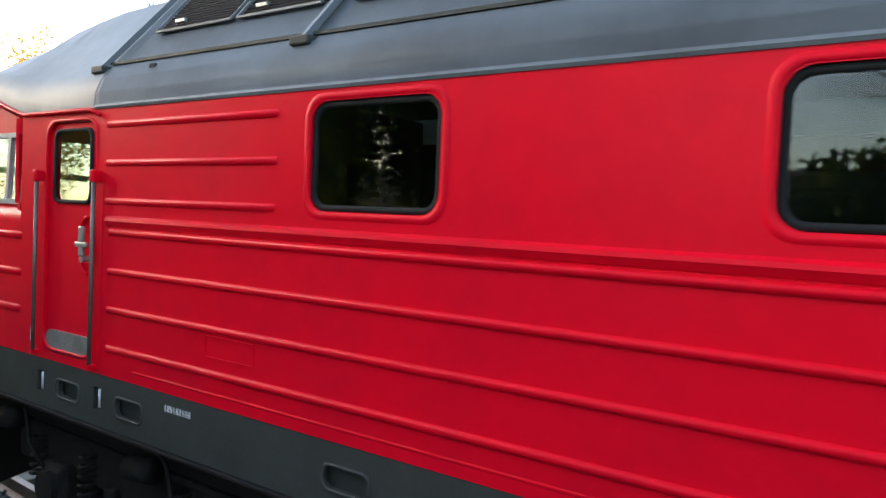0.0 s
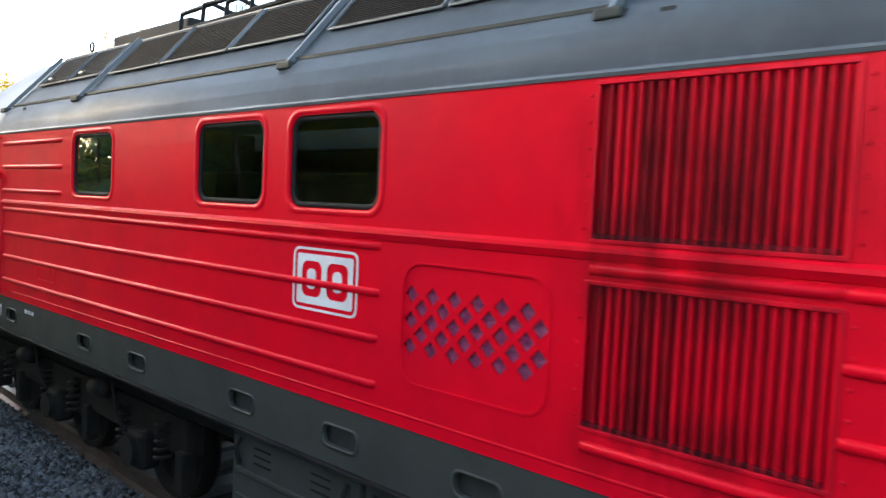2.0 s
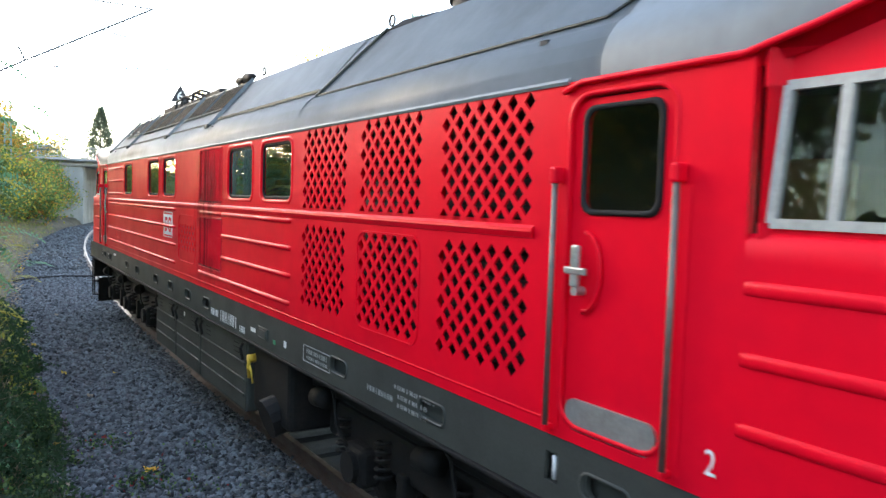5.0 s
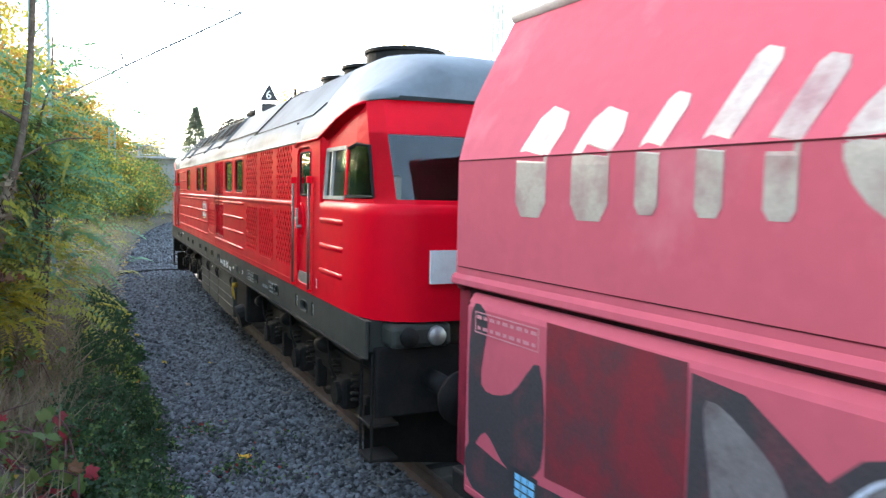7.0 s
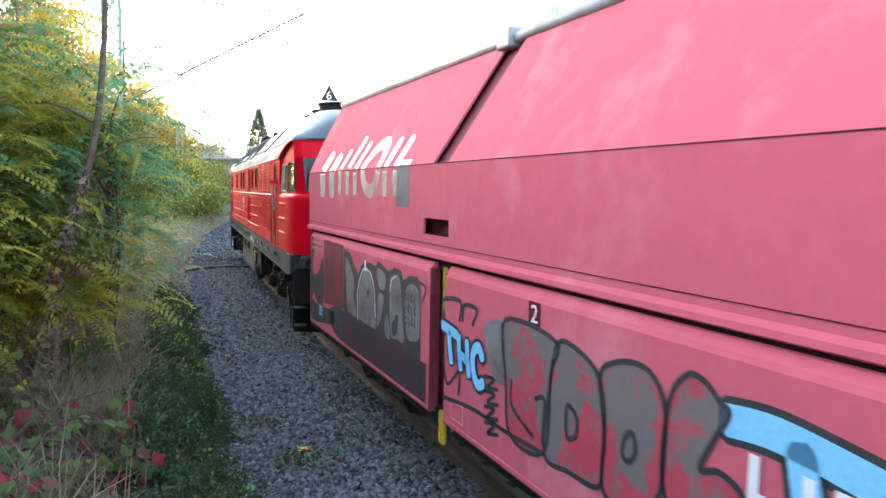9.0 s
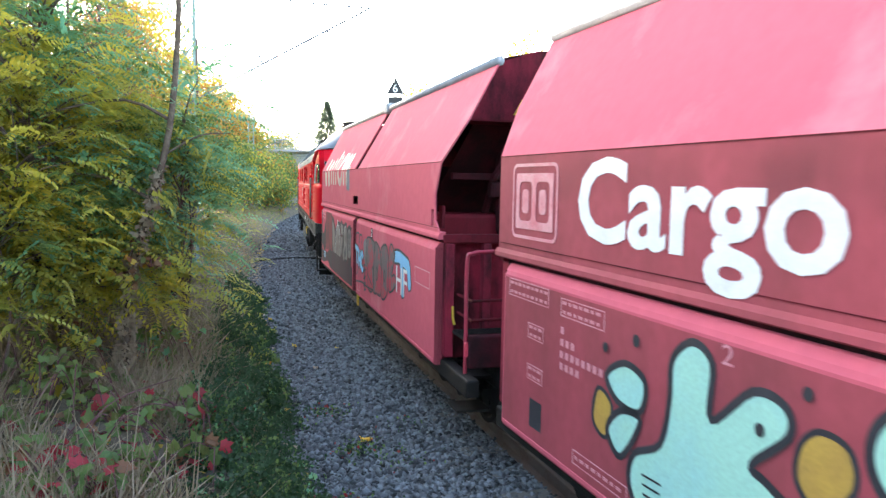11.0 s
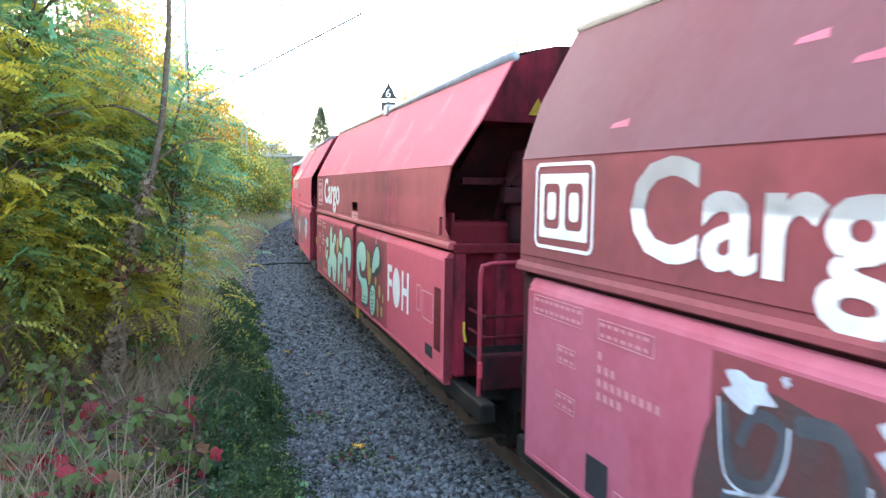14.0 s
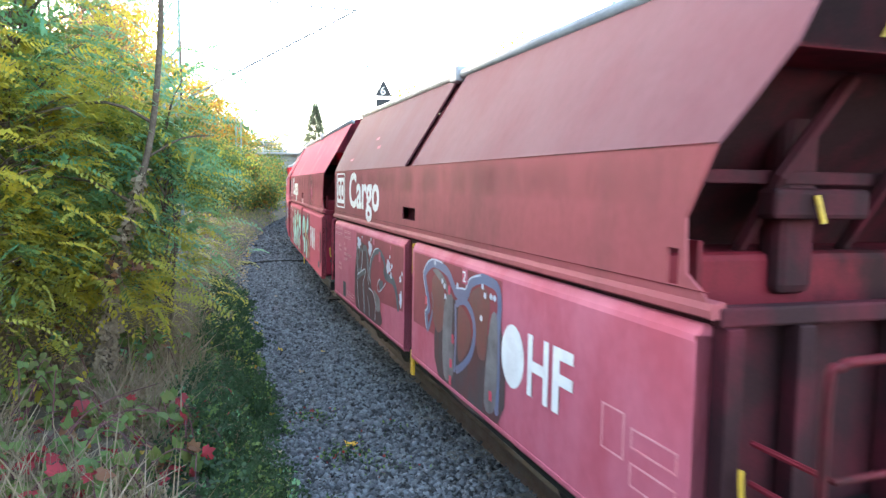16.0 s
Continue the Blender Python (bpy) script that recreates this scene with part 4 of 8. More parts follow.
for u, r in ((1.35, 0.065), (1.0, 0.08)):
    bm = bmesh.new()
    bmesh.ops.create_cone(bm, cap_ends=True, segments=16, radius1=r, radius2=0.03, depth=0.3, matrix=Matrix.Translation((-0.55, u - 0.05, TOP + 0.10)) @ Matrix.Rotation(radians(90), 4, "X"))
    bmesh.ops.create_uvsphere(bm, u_segments=14, v_segments=8, radius=r, matrix=Matrix.Translation((-0.55, u + 0.1, TOP + 0.10)) @ Matrix.Diagonal((1, 0.5, 1, 1)))
    box(bm, -0.58, -0.52, u - 0.03, u + 0.03, TOP - 0.05, TOP + 0.1)
    part("horn", bm, BLACK, loco, "black roof horn", True)
for u, r, h in ((-4.2, 0.45, 0.2), (-5.3, 0.45, 0.21), (-6.45, 0.5, 0.24)):
    bm = bmesh.new()
    bmesh.ops.create_cone(bm, cap_ends=True, segments=36, radius1=r, radius2=r, depth=h, matrix=Matrix.Translation((0, u, TOP + h / 2 - 0.01)))
    bmesh.ops.create_cone(bm, cap_ends=True, segments=36, radius1=r + 0.03, radius2=r + 0.03, depth=0.04, matrix=Matrix.Translation((0, u, TOP + h - 0.03)))
    part("fan_cowl", bm, BLACK, loco, "black round fan cowl")
for u in (-3.5, -0.1, 6.9):
    bm = bmesh.new()
    tube(bm, [(-0.72, u + 0.05 * math.cos(q), TOP + 0.02 + 0.05 * math.sin(q)) for q in [math.pi * 2 * k / 10 for k in range(11)]], 0.011, 6)
    part("lifting_eye", bm, BLACK, loco)
bm = bmesh.new()
v = [bm.verts.new(p) for p in (slope(1.0, -3.55, 0.01), Vector((-0.66, -3.6, 4.36)), Vector((-0.60, -4.3, 4.33)), slope(0.9, -3.5, 0.0))]
bm.faces.new(v)
bmesh.ops.solidify(bm, geom=bm.faces[:], thickness=0.02)
part("roof_step", bm, BLACK, loco)


# bogies and underframe boxes
def bogie(mid, axles, name_label, parent, wheel_r, half_w, heavy):
    frame_b = part("bogie", boxed(-half_w, -half_w + 0.16, mid - axles[-1] - 0.75, mid + axles[-1] + 0.75, 0.58, 0.92, 0.04), BLACK, parent, name_label)
    bm = bmesh.new()
    box(bm, half_w - 0.16, half_w, mid - axles[-1] - 0.75, mid + axles[-1] + 0.75, 0.62, 0.86, 0.04)
    box(bm, -half_w, half_w, mid - 0.5, mid - 0.25, 0.5, 0.9, 0.03)
    box(bm, -half_w, half_w, mid + 0.25, mid + 0.5, 0.5, 0.9, 0.03)
    part("bogie_frame", bm, BLACK, frame_b)
    for d in axles if heavy else (-axles[-1], axles[-1]):
        for s2 in (-1, 1):
            bm = bmesh.new()
            box(bm, s2 * (half_w + 0.02) - 0.10, s2 * (half_w + 0.02) + 0.10, mid + d - 0.17, mid + d + 0.17, 0.36, 0.70, 0.05)
            tube(bm, [(s2 * half_w, mid + d, wheel_r), (s2 * (half_w + 0.17), mid + d, wheel_r)], 0.13, 14)
            part("axle_box", bm, BLACK, frame_b, "", False)
            for dd in (-0.36, 0.36):
                bm = bmesh.new()
                for k in range(5):
                    tube(bm, [(s2 * half_w + 0.08 * math.cos(q), mid + d + dd + 0.08 * math.sin(q), 0.50 + 0.07 * k + 0.07 * q / 6.3) for q in [2 * math.pi * j / 9 for j in range(10)]], 0.017, 5)
                part("coil_spring", bm, BLACK, frame_b)
            if heavy:
                bm = bmesh.new()
                tube(bm, [(s2 * (half_w + 0.10), mid + d + 0.55, 0.95), (s2 * (half_w + 0.10), mid + d + 0.80, 0.92)], 0.09, 14)
                part("brake_cylinder", bm, BLACK, frame_b, "", True)
                bm = bmesh.new()
                tube(bm, [(s2 * (half_w + 0.12), mid + d + 0.5, 1.12), (s2 * (half_w + 0.14), mid + d + 0.35, 1.05), (s2 * (half_w + 0.14), mid + d + 0.28, 0.80), (s2 * (half_w + 0.12), mid + d + 0.1, 0.66)], 0.016, 6)
                part("brake_pipe", bm, BLACK, frame_b, "", True)
                bm = bmesh.new()
                box(bm, s2 * half_w - 0.05, s2 * half_w + 0.08, mid + d - 0.75, mid + d - 0.62, 0.3, 0.66, 0.02)
                part("brake_hanger", bm, BLACK, frame_b)
    sets = []
    for d in axles if heavy else (-axles[-1], axles[-1]):
        bm = bmesh.new()
        prof = [(0.0, wheel_r * 0.18), (0.02, wheel_r * 0.2), (0.03, wheel_r * 0.8), (-0.02, wheel_r * 0.88), (-0.02, wheel_r + 0.0), (0.10, wheel_r), (0.115, wheel_r + 0.028), (0.135, wheel_r + 0.028), (0.135, wheel_r * 0.85), (0.09, wheel_r * 0.8), (0.09, wheel_r * 0.18)]
        for s2 in (-1, 1):
            loft(bm, [[(s2 * (0.82 - p), rr * math.cos(q), rr * math.sin(q)) for p, rr in prof] for q in [2 * math.pi * k / 28 for k in range(29)]])
        tube(bm, [(-0.95, 0, 0), (0.95, 0, 0)], 0.085, 12)
        for q in (0.4, 2.5, 4.6):
            for s2 in (-1, 1):
                box(bm, s2 * 0.80 - 0.012, s2 * 0.80 + 0.012, math.cos(q) * wheel_r * 0.5 - 0.03, math.cos(q) * wheel_r * 0.5 + 0.03, math.sin(q) * wheel_r * 0.5 - 0.03, math.sin(q) * wheel_r * 0.5 + 0.03)
        bmesh.ops.recalc_face_normals(bm, faces=bm.faces[:])
        w = part("wheelset", bm, BLACK, parent, "dark steel wheelset")
        w.location = (0, mid + d, wheel_r)
        sets.append((w, wheel_r, mid + d))
    return sets


WHEELS = []
for mid in (L_MID + 6.15, L_MID - 6.15):
    WHEELS += bogie(mid, (-1.85, 0, 1.85), "black three-axle bogie", loco, 0.525, 1.12, True)
# added black box, fills the space below the frame with darkness
part("underbody", boxed(-1.15, 1.15, L_MID - 9.3, L_MID + 9.3, 0.95, 1.28, 0.02), BLACK, loco, "added black box that keeps the underside dark")
for e in (1, -1):
    bm = bmesh.new()
    loft(bm, [[(-1.35, L_MID + e * 9.2, z), (0, L_MID + e * 9.75, z), (1.35, L_MID + e * 9.2, z)] for z in (0.16, 0.72)])
    bmesh.ops.solidify(bm, geom=bm.faces[:], thickness=0.02)
    part("rail_guard", bm, BLACK, loco, "black rail guard")
# battery and tank lockers between the bogies
for u0, u1 in ((2.75, 1.45), (1.42, 0.12), (0.09, -1.75)):
    bm = bmesh.new()
    box(bm, -1.42, -1.0, u1, u0, 0.42, 1.25, 0.02)
    lk = part("locker", bm, FRAME, loco, "dark grey ribbed locker under the frame")
    for zz in (0.58, 0.74, 0.92):
        part("locker_rib", boxed(-1.435, -1.415, u1 + 0.05, u0 - 0.05, zz, zz + 0.035, 0.008), FRAME, lk)
    for uu in (u0 - 0.35, u1 + 0.35):
        for k in range(3):
            part("locker_vent", boxed(-1.428, -1.418, uu - 0.09, uu + 0.09, 1.02 + 0.05 * k, 1.03 + 0.05 * k, 0), BLACK, lk)
    for uu in (u0 - 0.1, u1 + 0.1):
        part("locker_latch", tubed([(-1.43, uu, 1.16), (-1.46, uu, 1.10), (-1.43, uu, 0.98)], 0.016, 6), BLACK, lk)
part("fuel_tank", boxed(-0.95, 1.42, -1.75, 2.75, 0.40, 1.27, 0.05), BLACK, loco, "black fuel tank")
marks([(0.98, 0.93, 1.08, 1.13)], WHITE, None, -1.424, "locker_tag")
bm = bmesh.new()
tube(bm, [(-1.36, -1.90, 1.08), (-1.45, -1.92, 1.06), (-1.46, -1.93, 0.96), (-1.44, -1.90, 0.84)], 0.02, 8)
tube(bm, [(-1.38, -1.90, 1.04), (-1.46, -1.90, 1.04)], 0.045, 12)
tube(bm, [(-1.45, -1.90, 1.0), (-1.45, -1.99, 0.93), (-1.44, -2.01, 0.80)], 0.012, 6)
part("yellow_valve", bm, YELLOW, loco, "yellow filler valve", True)
bm = bmesh.new()
box(bm, -1.38, -0.9, -2.9, -1.85, 0.50, 1.2, 0.05)
tube(bm, [(-1.30, -2.5, 0.6), (-1.46, -2.5, 0.55)], 0.2, 14)
part("equipment_box", bm, BLACK, loco)
bm = bmesh.new()
tube(bm, [(-1.38, 8.9, 1.2), (-1.36, 6.0, 1.18), (-1.38, 3.0, 1.2), (-1.36, -0.5, 1.22), (-1.36, -4, 1.18), (-1.37, -8.9, 1.2)], 0.02, 6)
part("brake_pipe", bm, BLACK, loco)

# ---- hopper wagons ---- local axes as the locomotive's
WX, WL = -1.49, -1.52
MAUVE = material("dusty_mauve_red", (0.150, 0.062, 0.072), 0.8, spots=(0.145, 0.042, 0.052), amount=0.7, scale=0.8, fine=0.05, bump=0.04, bump_scale=10, streak=0.4, spec=0.15)
RIM = material("grey_roof_rim", (0.30, 0.31, 0.32), 0.55, spots=(0.17, 0.17, 0.175), amount=0.6, scale=3)
SILVER = material("worn_silver_foil_lettering", (0.44, 0.39, 0.33), 0.5, metal=0.2, spots=(0.26, 0.10, 0.11), amount=0.8, scale=3, fine=0.1)
INK = material("black_spray_paint", (0.025, 0.025, 0.03), 0.6, spots=(0.05, 0.05, 0.055), amount=0.5, scale=6)
GREY_P = material("grey_spray_paint", (0.20, 0.185, 0.18), 0.55, spots=(0.10, 0.075, 0.075), amount=0.9, scale=3.2, fine=0.15, spec=0.2)
MINT = material("mint_spray_paint", (0.38, 0.66, 0.52), 0.5, spots=(0.33, 0.62, 0.60), amount=0.7, scale=2.2)
OCHRE = material("ochre_spray_paint", (0.50, 0.30, 0.06), 0.5, spots=(0.35, 0.2, 0.06), amount=0.6, scale=4)
BLUE_P = material("light_blue_spray_paint", (0.22, 0.55, 0.80), 0.5, spots=(0.16, 0.45, 0.72), amount=0.5, scale=4)
SLATE = material("slate_blue_spray_paint", (0.12, 0.145, 0.24), 0.5, spots=(0.2, 0.16, 0.22), amount=0.6, scale=3)
NAVY = material("navy_patch", (0.07, 0.075, 0.12), 0.55)
PALE = material("pale_spray_paint", (0.55, 0.62, 0.70), 0.5, spots=(0.4, 0.3, 0.35), amount=0.6, scale=5)
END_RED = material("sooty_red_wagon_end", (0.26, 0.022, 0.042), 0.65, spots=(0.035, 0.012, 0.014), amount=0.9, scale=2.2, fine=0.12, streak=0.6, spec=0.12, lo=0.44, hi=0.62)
# near-black: soot plus the shade under the hood, both in the colour
END = material("shaded_sooty_wagon_end", (0.030, 0.012, 0.014), 0.75, spots=(0.10, 0.014, 0.022), amount=0.8, scale=2.6, fine=0.15, streak=0.3, spec=0.1)
CHAR = material("charcoal_overspray", (0.058, 0.052, 0.055), 0.65, spots=(0.20, 0.05, 0.06), amount=0.55, scale=2.6, fine=0.15, spec=0.15, lo=0.5, hi=0.7)
MOTTLE = material("patchy_grey_over_pink_paint", (0.44, 0.060, 0.085), 0.6, spots=(0.17, 0.14, 0.135), amount=1.0, scale=3.0, fine=0.08, spec=0.15, lo=0.47, hi=0.54)
MAROON_P = material("dull_overpainted_red", (0.22, 0.03, 0.04), 0.6, spots=(0.06, 0.05, 0.055), amount=0.85, scale=3.5, fine=0.1, spec=0.15)
BAND = material("dark_plum_grime", (0.052, 0.034, 0.042), 0.6, spots=(0.085, 0.04, 0.05), amount=0.7, scale=2.5, fine=0.1, streak=0.4, spec=0.15)
WORN = material("weathered_wagon_red", (0.37, 0.072, 0.086), 0.7, spots=(0.23, 0.058, 0.062), amount=0.85, scale=1.0, fine=0.07, bump=0.05, bump_scale=12, streak=0.55, spec=0.1)
DUSTY = material("dusty_pink_door", (0.47, 0.128, 0.175), 0.7, spots=(0.36, 0.05, 0.07), amount=0.6, scale=1.4, fine=0.06, bump=0.04, bump_scale=10, streak=0.4, spec=0.12)
MAROON_RAIL = material("worn_red_handrail", (0.40, 0.03, 0.06), 0.5, spots=(0.2, 0.03, 0.045), amount=0.7, scale=5)
CHAR_C = material("smoky_brown_overspray", (0.115, 0.050, 0.048), 0.65, spots=(0.075, 0.070, 0.070), amount=0.9, scale=3.0, fine=0.12, streak=0.5, spec=0.12)
STEEL_P = material("dark_blue_grey_spray_paint", (0.055, 0.062, 0.075), 0.55, spots=(0.10, 0.10, 0.11), amount=0.6, scale=5)
RUST_P = material("rusty_brown_spray_paint", (0.17, 0.045, 0.035), 0.6, spots=(0.12, 0.08, 0.07), amount=0.6, scale=4)
SIGN_RED = material("bright_patch_red", (0.62, 0.05, 0.09), 0.5)
FADED = material("pale_worn_paint", (0.62, 0.28, 0.30), 0.6, spots=(0.55, 0.12, 0.15), amount=0.9, scale=4)


STENCIL = mesh_of(boxed(-0.5, 0.5, -0.5, 0.5, -0.5, 0.5, 0), "stencil_mark")
STENCIL.materials.append(FADED)


def smooth_line(pts, closed=False, n=5):
    """Catmull-Rom through the points."""
    p = [Vector(q) for q in pts]
    m = len(p)
    out = []
    for i in range(m if closed else m - 1):
        a, b = (p[i - 1] if closed or i else p[0]), p[i]
        c, d = p[(i + 1) % m], (p[(i + 2) % m] if closed or i + 2 < m else p[-1])
        for k in range(n):
            t = k / n
            out.append(0.5 * (2 * b + (c - a) * t + (2 * a - 5 * b + 4 * c - d) * t * t + (3 * b - a - 3 * c + d) * t ** 3))
    if not closed:
        out.append(p[-1])
    return out


def slope_at(u, z):
    """Wagon side skin: upright below the crease, leaning in above it."""
    if z <= 2.985:
        return Vector((WX, u, z))
    k = (z - 2.985) / (4.03 - 2.985)
    return Vector((WX + 0.56 * k, u, z))


def stroke(parent, pts, width, mat, layer=1, closed=False, name="graffiti_stroke", surf=None, plain=False):
    """A flat sprayed line on the side."""
    line = [Vector(q) for q in pts] if plain else smooth_line(pts, closed)
    bm = bmesh.new()
    rows, n = [], len(line)
    for i, p in enumerate(line):
        d = (line[(i + 1) % n if closed else min(i + 1, n - 1)] - line[i - 1 if closed else max(i - 1, 0)]).normalized()
        w = Vector((-d.y, d.x)) * width / 2
        rows.append([p + w, p - w])
    if closed:
        rows.append(rows[0])
    else:
        d0, d1 = (line[1] - line[0]).normalized() * width * 0.3, (line[-1] - line[-2]).normalized() * width * 0.3
        rows = [[r * 0.6 + line[0] * 0.4 - d0 for r in rows[0]]] + rows + [[r * 0.6 + line[-1] * 0.4 + d1 for r in rows[-1]]]
    f = surf or (lambda u, z: Vector((WL, u, z)))
    loft(bm, [[f(q.x, q.y) + Vector((-0.0016 * layer, 0, 0.0006 * layer if surf else 0)) for q in r] for r in rows])
    return part(name, bm, mat, parent)


def blob(parent, pts, mat, layer=1, name="graffiti_fill", smooth=True, surf=None):
    line = smooth_line(pts, True, 4) if smooth else [Vector(q) for q in pts]
    bm = bmesh.new()
    f = surf or (lambda u, z: Vector((WL, u, z)))
    v = [bm.verts.new(f(q.x, q.y) + Vector((-0.0016 * layer, 0, 0.0006 * layer if surf else 0))) for q in line]
    e = [bm.edges.new((v[i], v[(i + 1) % len(v)])) for i in range(len(v))]
    bmesh.ops.triangle_fill(bm, edges=e, use_beauty=True, normal=(-1, 0, 0))
    return part(name, bm, mat, parent)


def letter(parent, strokes, mat, width, line_mat=INK, layer=1, edge=0.035):
    """Outlined graffiti letter from strokes."""
    for s in strokes:
        stroke(parent, s, width + 2 * edge, line_mat, layer)
    for s in strokes:
        stroke(parent, s, width, mat, layer + 1)


def fitted_writing(text, u0, u1, z0, z1, mat, parent, x, label, name="lettering", offset=0.0):
    """Writing stretched to fill the stretch u0..u1, z0..z1 of the side."""
    ob = writing(text, 1.0, mat, parent, Matrix.Identity(4), name, label, offset=offset)
    xs = [v.co.x for v in ob.data.vertices]
    ys = [v.co.y for v in ob.data.vertices]
    kx, ky = abs(u1 - u0) / (max(xs) - min(xs)), (z1 - z0) / (max(ys) - min(ys))
    ob.matrix_basis = on_side(x, u0 + min(xs) * kx, z0 - min(ys) * ky) @ Matrix.Diagonal((kx, ky, 1, 1))
    return ob


def wagon(upright, slope_mat, door_mats, cleft, mid=0.0):
    w = empty("hopper_wagon", "faded red bulk hopper wagon with graffiti rolling on the track", "wagon", "hopper wagons of the train")
    F, R = 5.77, -5.0
    # the mauve-hooded wagon's ends take the darker, shaded colour
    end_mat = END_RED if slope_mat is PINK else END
    # upright band with the small window-like pocket
    bm = bmesh.new()
    plate(bm, [(F, 2.20), (R, 2.20), (R + 0.08, 2.27), (R + 0.2, 2.34), (R + 0.22, 2.62), (R, 2.985), (F, 2.985)], [[(0.23 + mid, 2.345), (0.82 + mid, 2.345), (0.82 + mid, 2.495), (0.23 + mid, 2.495)], [(R + 0.26, 2.27), (R + 0.36, 2.27), (R + 0.36, 2.46), (R + 0.26, 2.46)]], WX, 0.02)
    up = part("upper_side", bm, upright, w, "upright upper side sheet")
    # pocket backings: shade of the recess is put into their dark red
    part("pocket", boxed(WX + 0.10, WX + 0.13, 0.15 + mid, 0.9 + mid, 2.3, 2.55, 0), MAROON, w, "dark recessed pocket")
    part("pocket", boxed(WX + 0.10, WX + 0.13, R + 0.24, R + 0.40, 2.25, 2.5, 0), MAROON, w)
    # leaning hood, in one or two lengths
    stretches = [(F, 0.74, F, 0.42), (0.40, R, 0.08, R - 0.2)] if cleft else [(F, R, F, R - 0.2)]
    for a, b, at, bt in stretches:
        bm = bmesh.new()
        rows = []
        for k in (0, 0.15, 0.43, 1.0):
            z = 2.985 + 1.045 * k
            ua = F + 0.2 * min(1, k / 0.4)
            ub = b if b != R else R - 0.2 * min(1, k / 0.4)
            if a != F:
                ua = a + (at - a) * k
            if b != R:
                ub = b + (bt - b) * k
            p = slope_at(0, z)
            rows.append([(p.x, ua + (ub - ua) * j / 12, z) for j in range(13)])
        loft(bm, rows)
        bmesh.ops.recalc_face_normals(bm, faces=bm.faces[:])
        bmesh.ops.solidify(bm, geom=bm.faces[:], thickness=0.02)
        part("hood_sheet", bm, slope_mat, w, "sloped upper hood sheet")
    if cleft:
        bm = bmesh.new()
        loft(bm, [[(WX + 0.05, 0.85, 2.95), (WX + 0.05, 0.3, 2.95)], [(WX + 0.63, 0.5, 4.03), (WX + 0.63, 0.0, 4.03)]])
        part("cleft", bm, BROWN, w, "dark red cleft between the hood sheets")
    bm = bmesh.new()
    tube(bm, [(-0.91, F + 0.2, 4.065), (-0.91, R - 0.2, 4.065)], 0.055, 8)
    part("roof_rim", bm, RIM, w, "grey rounded roof rim", True)
    part("roof_clamp", boxed(-1.0, -0.85, 0.28, 0.52, 3.98, 4.16, 0.02), RIM, w)
    bm = bmesh.new()
    loft(bm, [[(-0.91, u, 4.09), (-0.45, u, 4.20), (0, u, 4.23), (0.45, u, 4.20), (0.91, u, 4.09), (0.93, u, 4.03), (1.49, u, 2.985), (1.49, u, 2.2), (1.52, u, 0.75)] for u in (F + 0.15, R - 0.15)])
    part("far_shell", bm, MAROON, w, "roof and far side sheet")
    # belt under the upper side
    bm = bmesh.new()
    extrude_poly(bm, [(WX + 0.06, 2.225), (WX - 0.003, 2.215), (WX - 0.022, 2.185), (WX - 0.024, 2.150), (WX - 0.012, 2.140), (WX + 0.06, 2.150)], "y", F + 0.03, R - 0.04)
    part("belt", bm, upright, w, "pressed belt rail")
    # near-black strip stands in for the shadow below the belt
    part("belt_gap_shade", boxed(WX + 0.05, WX + 0.09, R + 0.1, F - 0.1, 2.04, 2.16, 0), END, w, "near-black strip as the shadow under the belt rail")
    bm = bmesh.new()
    box(bm, WX - 0.004, WX + 0.004, R + 0.02, F - 0.02, 2.262, 2.268)
    part("seam", bm, MAROON, w)
    bm = bmesh.new()
    p0, p1 = slope_at(0, 2.98), slope_at(0, 2.992)
    box(bm, p0.x - 0.003, p0.x + 0.01, R, F, 2.981, 2.989)
    part("crease", bm, MAROON, w)
    # lower doors, slightly leaning, folded top edge
    for (a, b), dm in zip(((5.55, 0.56 + mid), (0.20 + mid, -4.95)), door_mats):
        bm = bmesh.new()
        extrude_poly(bm, [(WL + 0.10, 2.100), (WL + 0.062, 2.106), (WL + 0.045, 2.098), (WL + 0.012, 2.050), (WL, 2.018), (WL, 0.76), (WL + 0.012, 0.74), (WL + 0.10, 0.74)], "y", a, b)
        d = part("lower_door", bm, dm, w, "faded red lower discharge door")
        for e in (a, b):
            s = -1 if e == a else 1
            part("door_edge", boxed(WL + 0.002, WL + 0.12, min(e, e + s * 0.012), max(e, e + s * 0.012), 0.745, 2.05, 0.003), MAROON, d)
        bm = bmesh.new()
        box(bm, WL - 0.008, WL + 0.004, b + 0.02, a - 0.02, 0.765, 0.80, 0.004)
        part("door_lip", bm, dm, d)
    # recessed post, its shade carried by the dark red
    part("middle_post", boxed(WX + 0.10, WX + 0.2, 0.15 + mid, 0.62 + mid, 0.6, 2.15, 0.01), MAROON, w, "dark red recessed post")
    bm = bmesh.new()
    tube(bm, [(WX + 0.02, 0.32 + mid, 2.08), (WX + 0.02, 0.32 + mid, 1.72)], 0.022, 8)
    tube(bm, [(WX + 0.02, 0.32 + mid, 1.72), (WX + 0.03, 0.35 + mid, 1.66)], 0.012, 6)
    part("lever", bm, YELLOW, w, "yellow door lever")
    bm = bmesh.new()
    plate(bm, rrect(0.30 + mid, 0.42 + mid, 0.50, 0.80, 0.03), [rrect(0.335 + mid, 0.385 + mid, 0.54, 0.60, 0.022)], WX + 0.02, 0.025)
    part("lever_bracket", bm, YELLOW, w, "yellow bracket with a round hole")
    bm = bmesh.new()
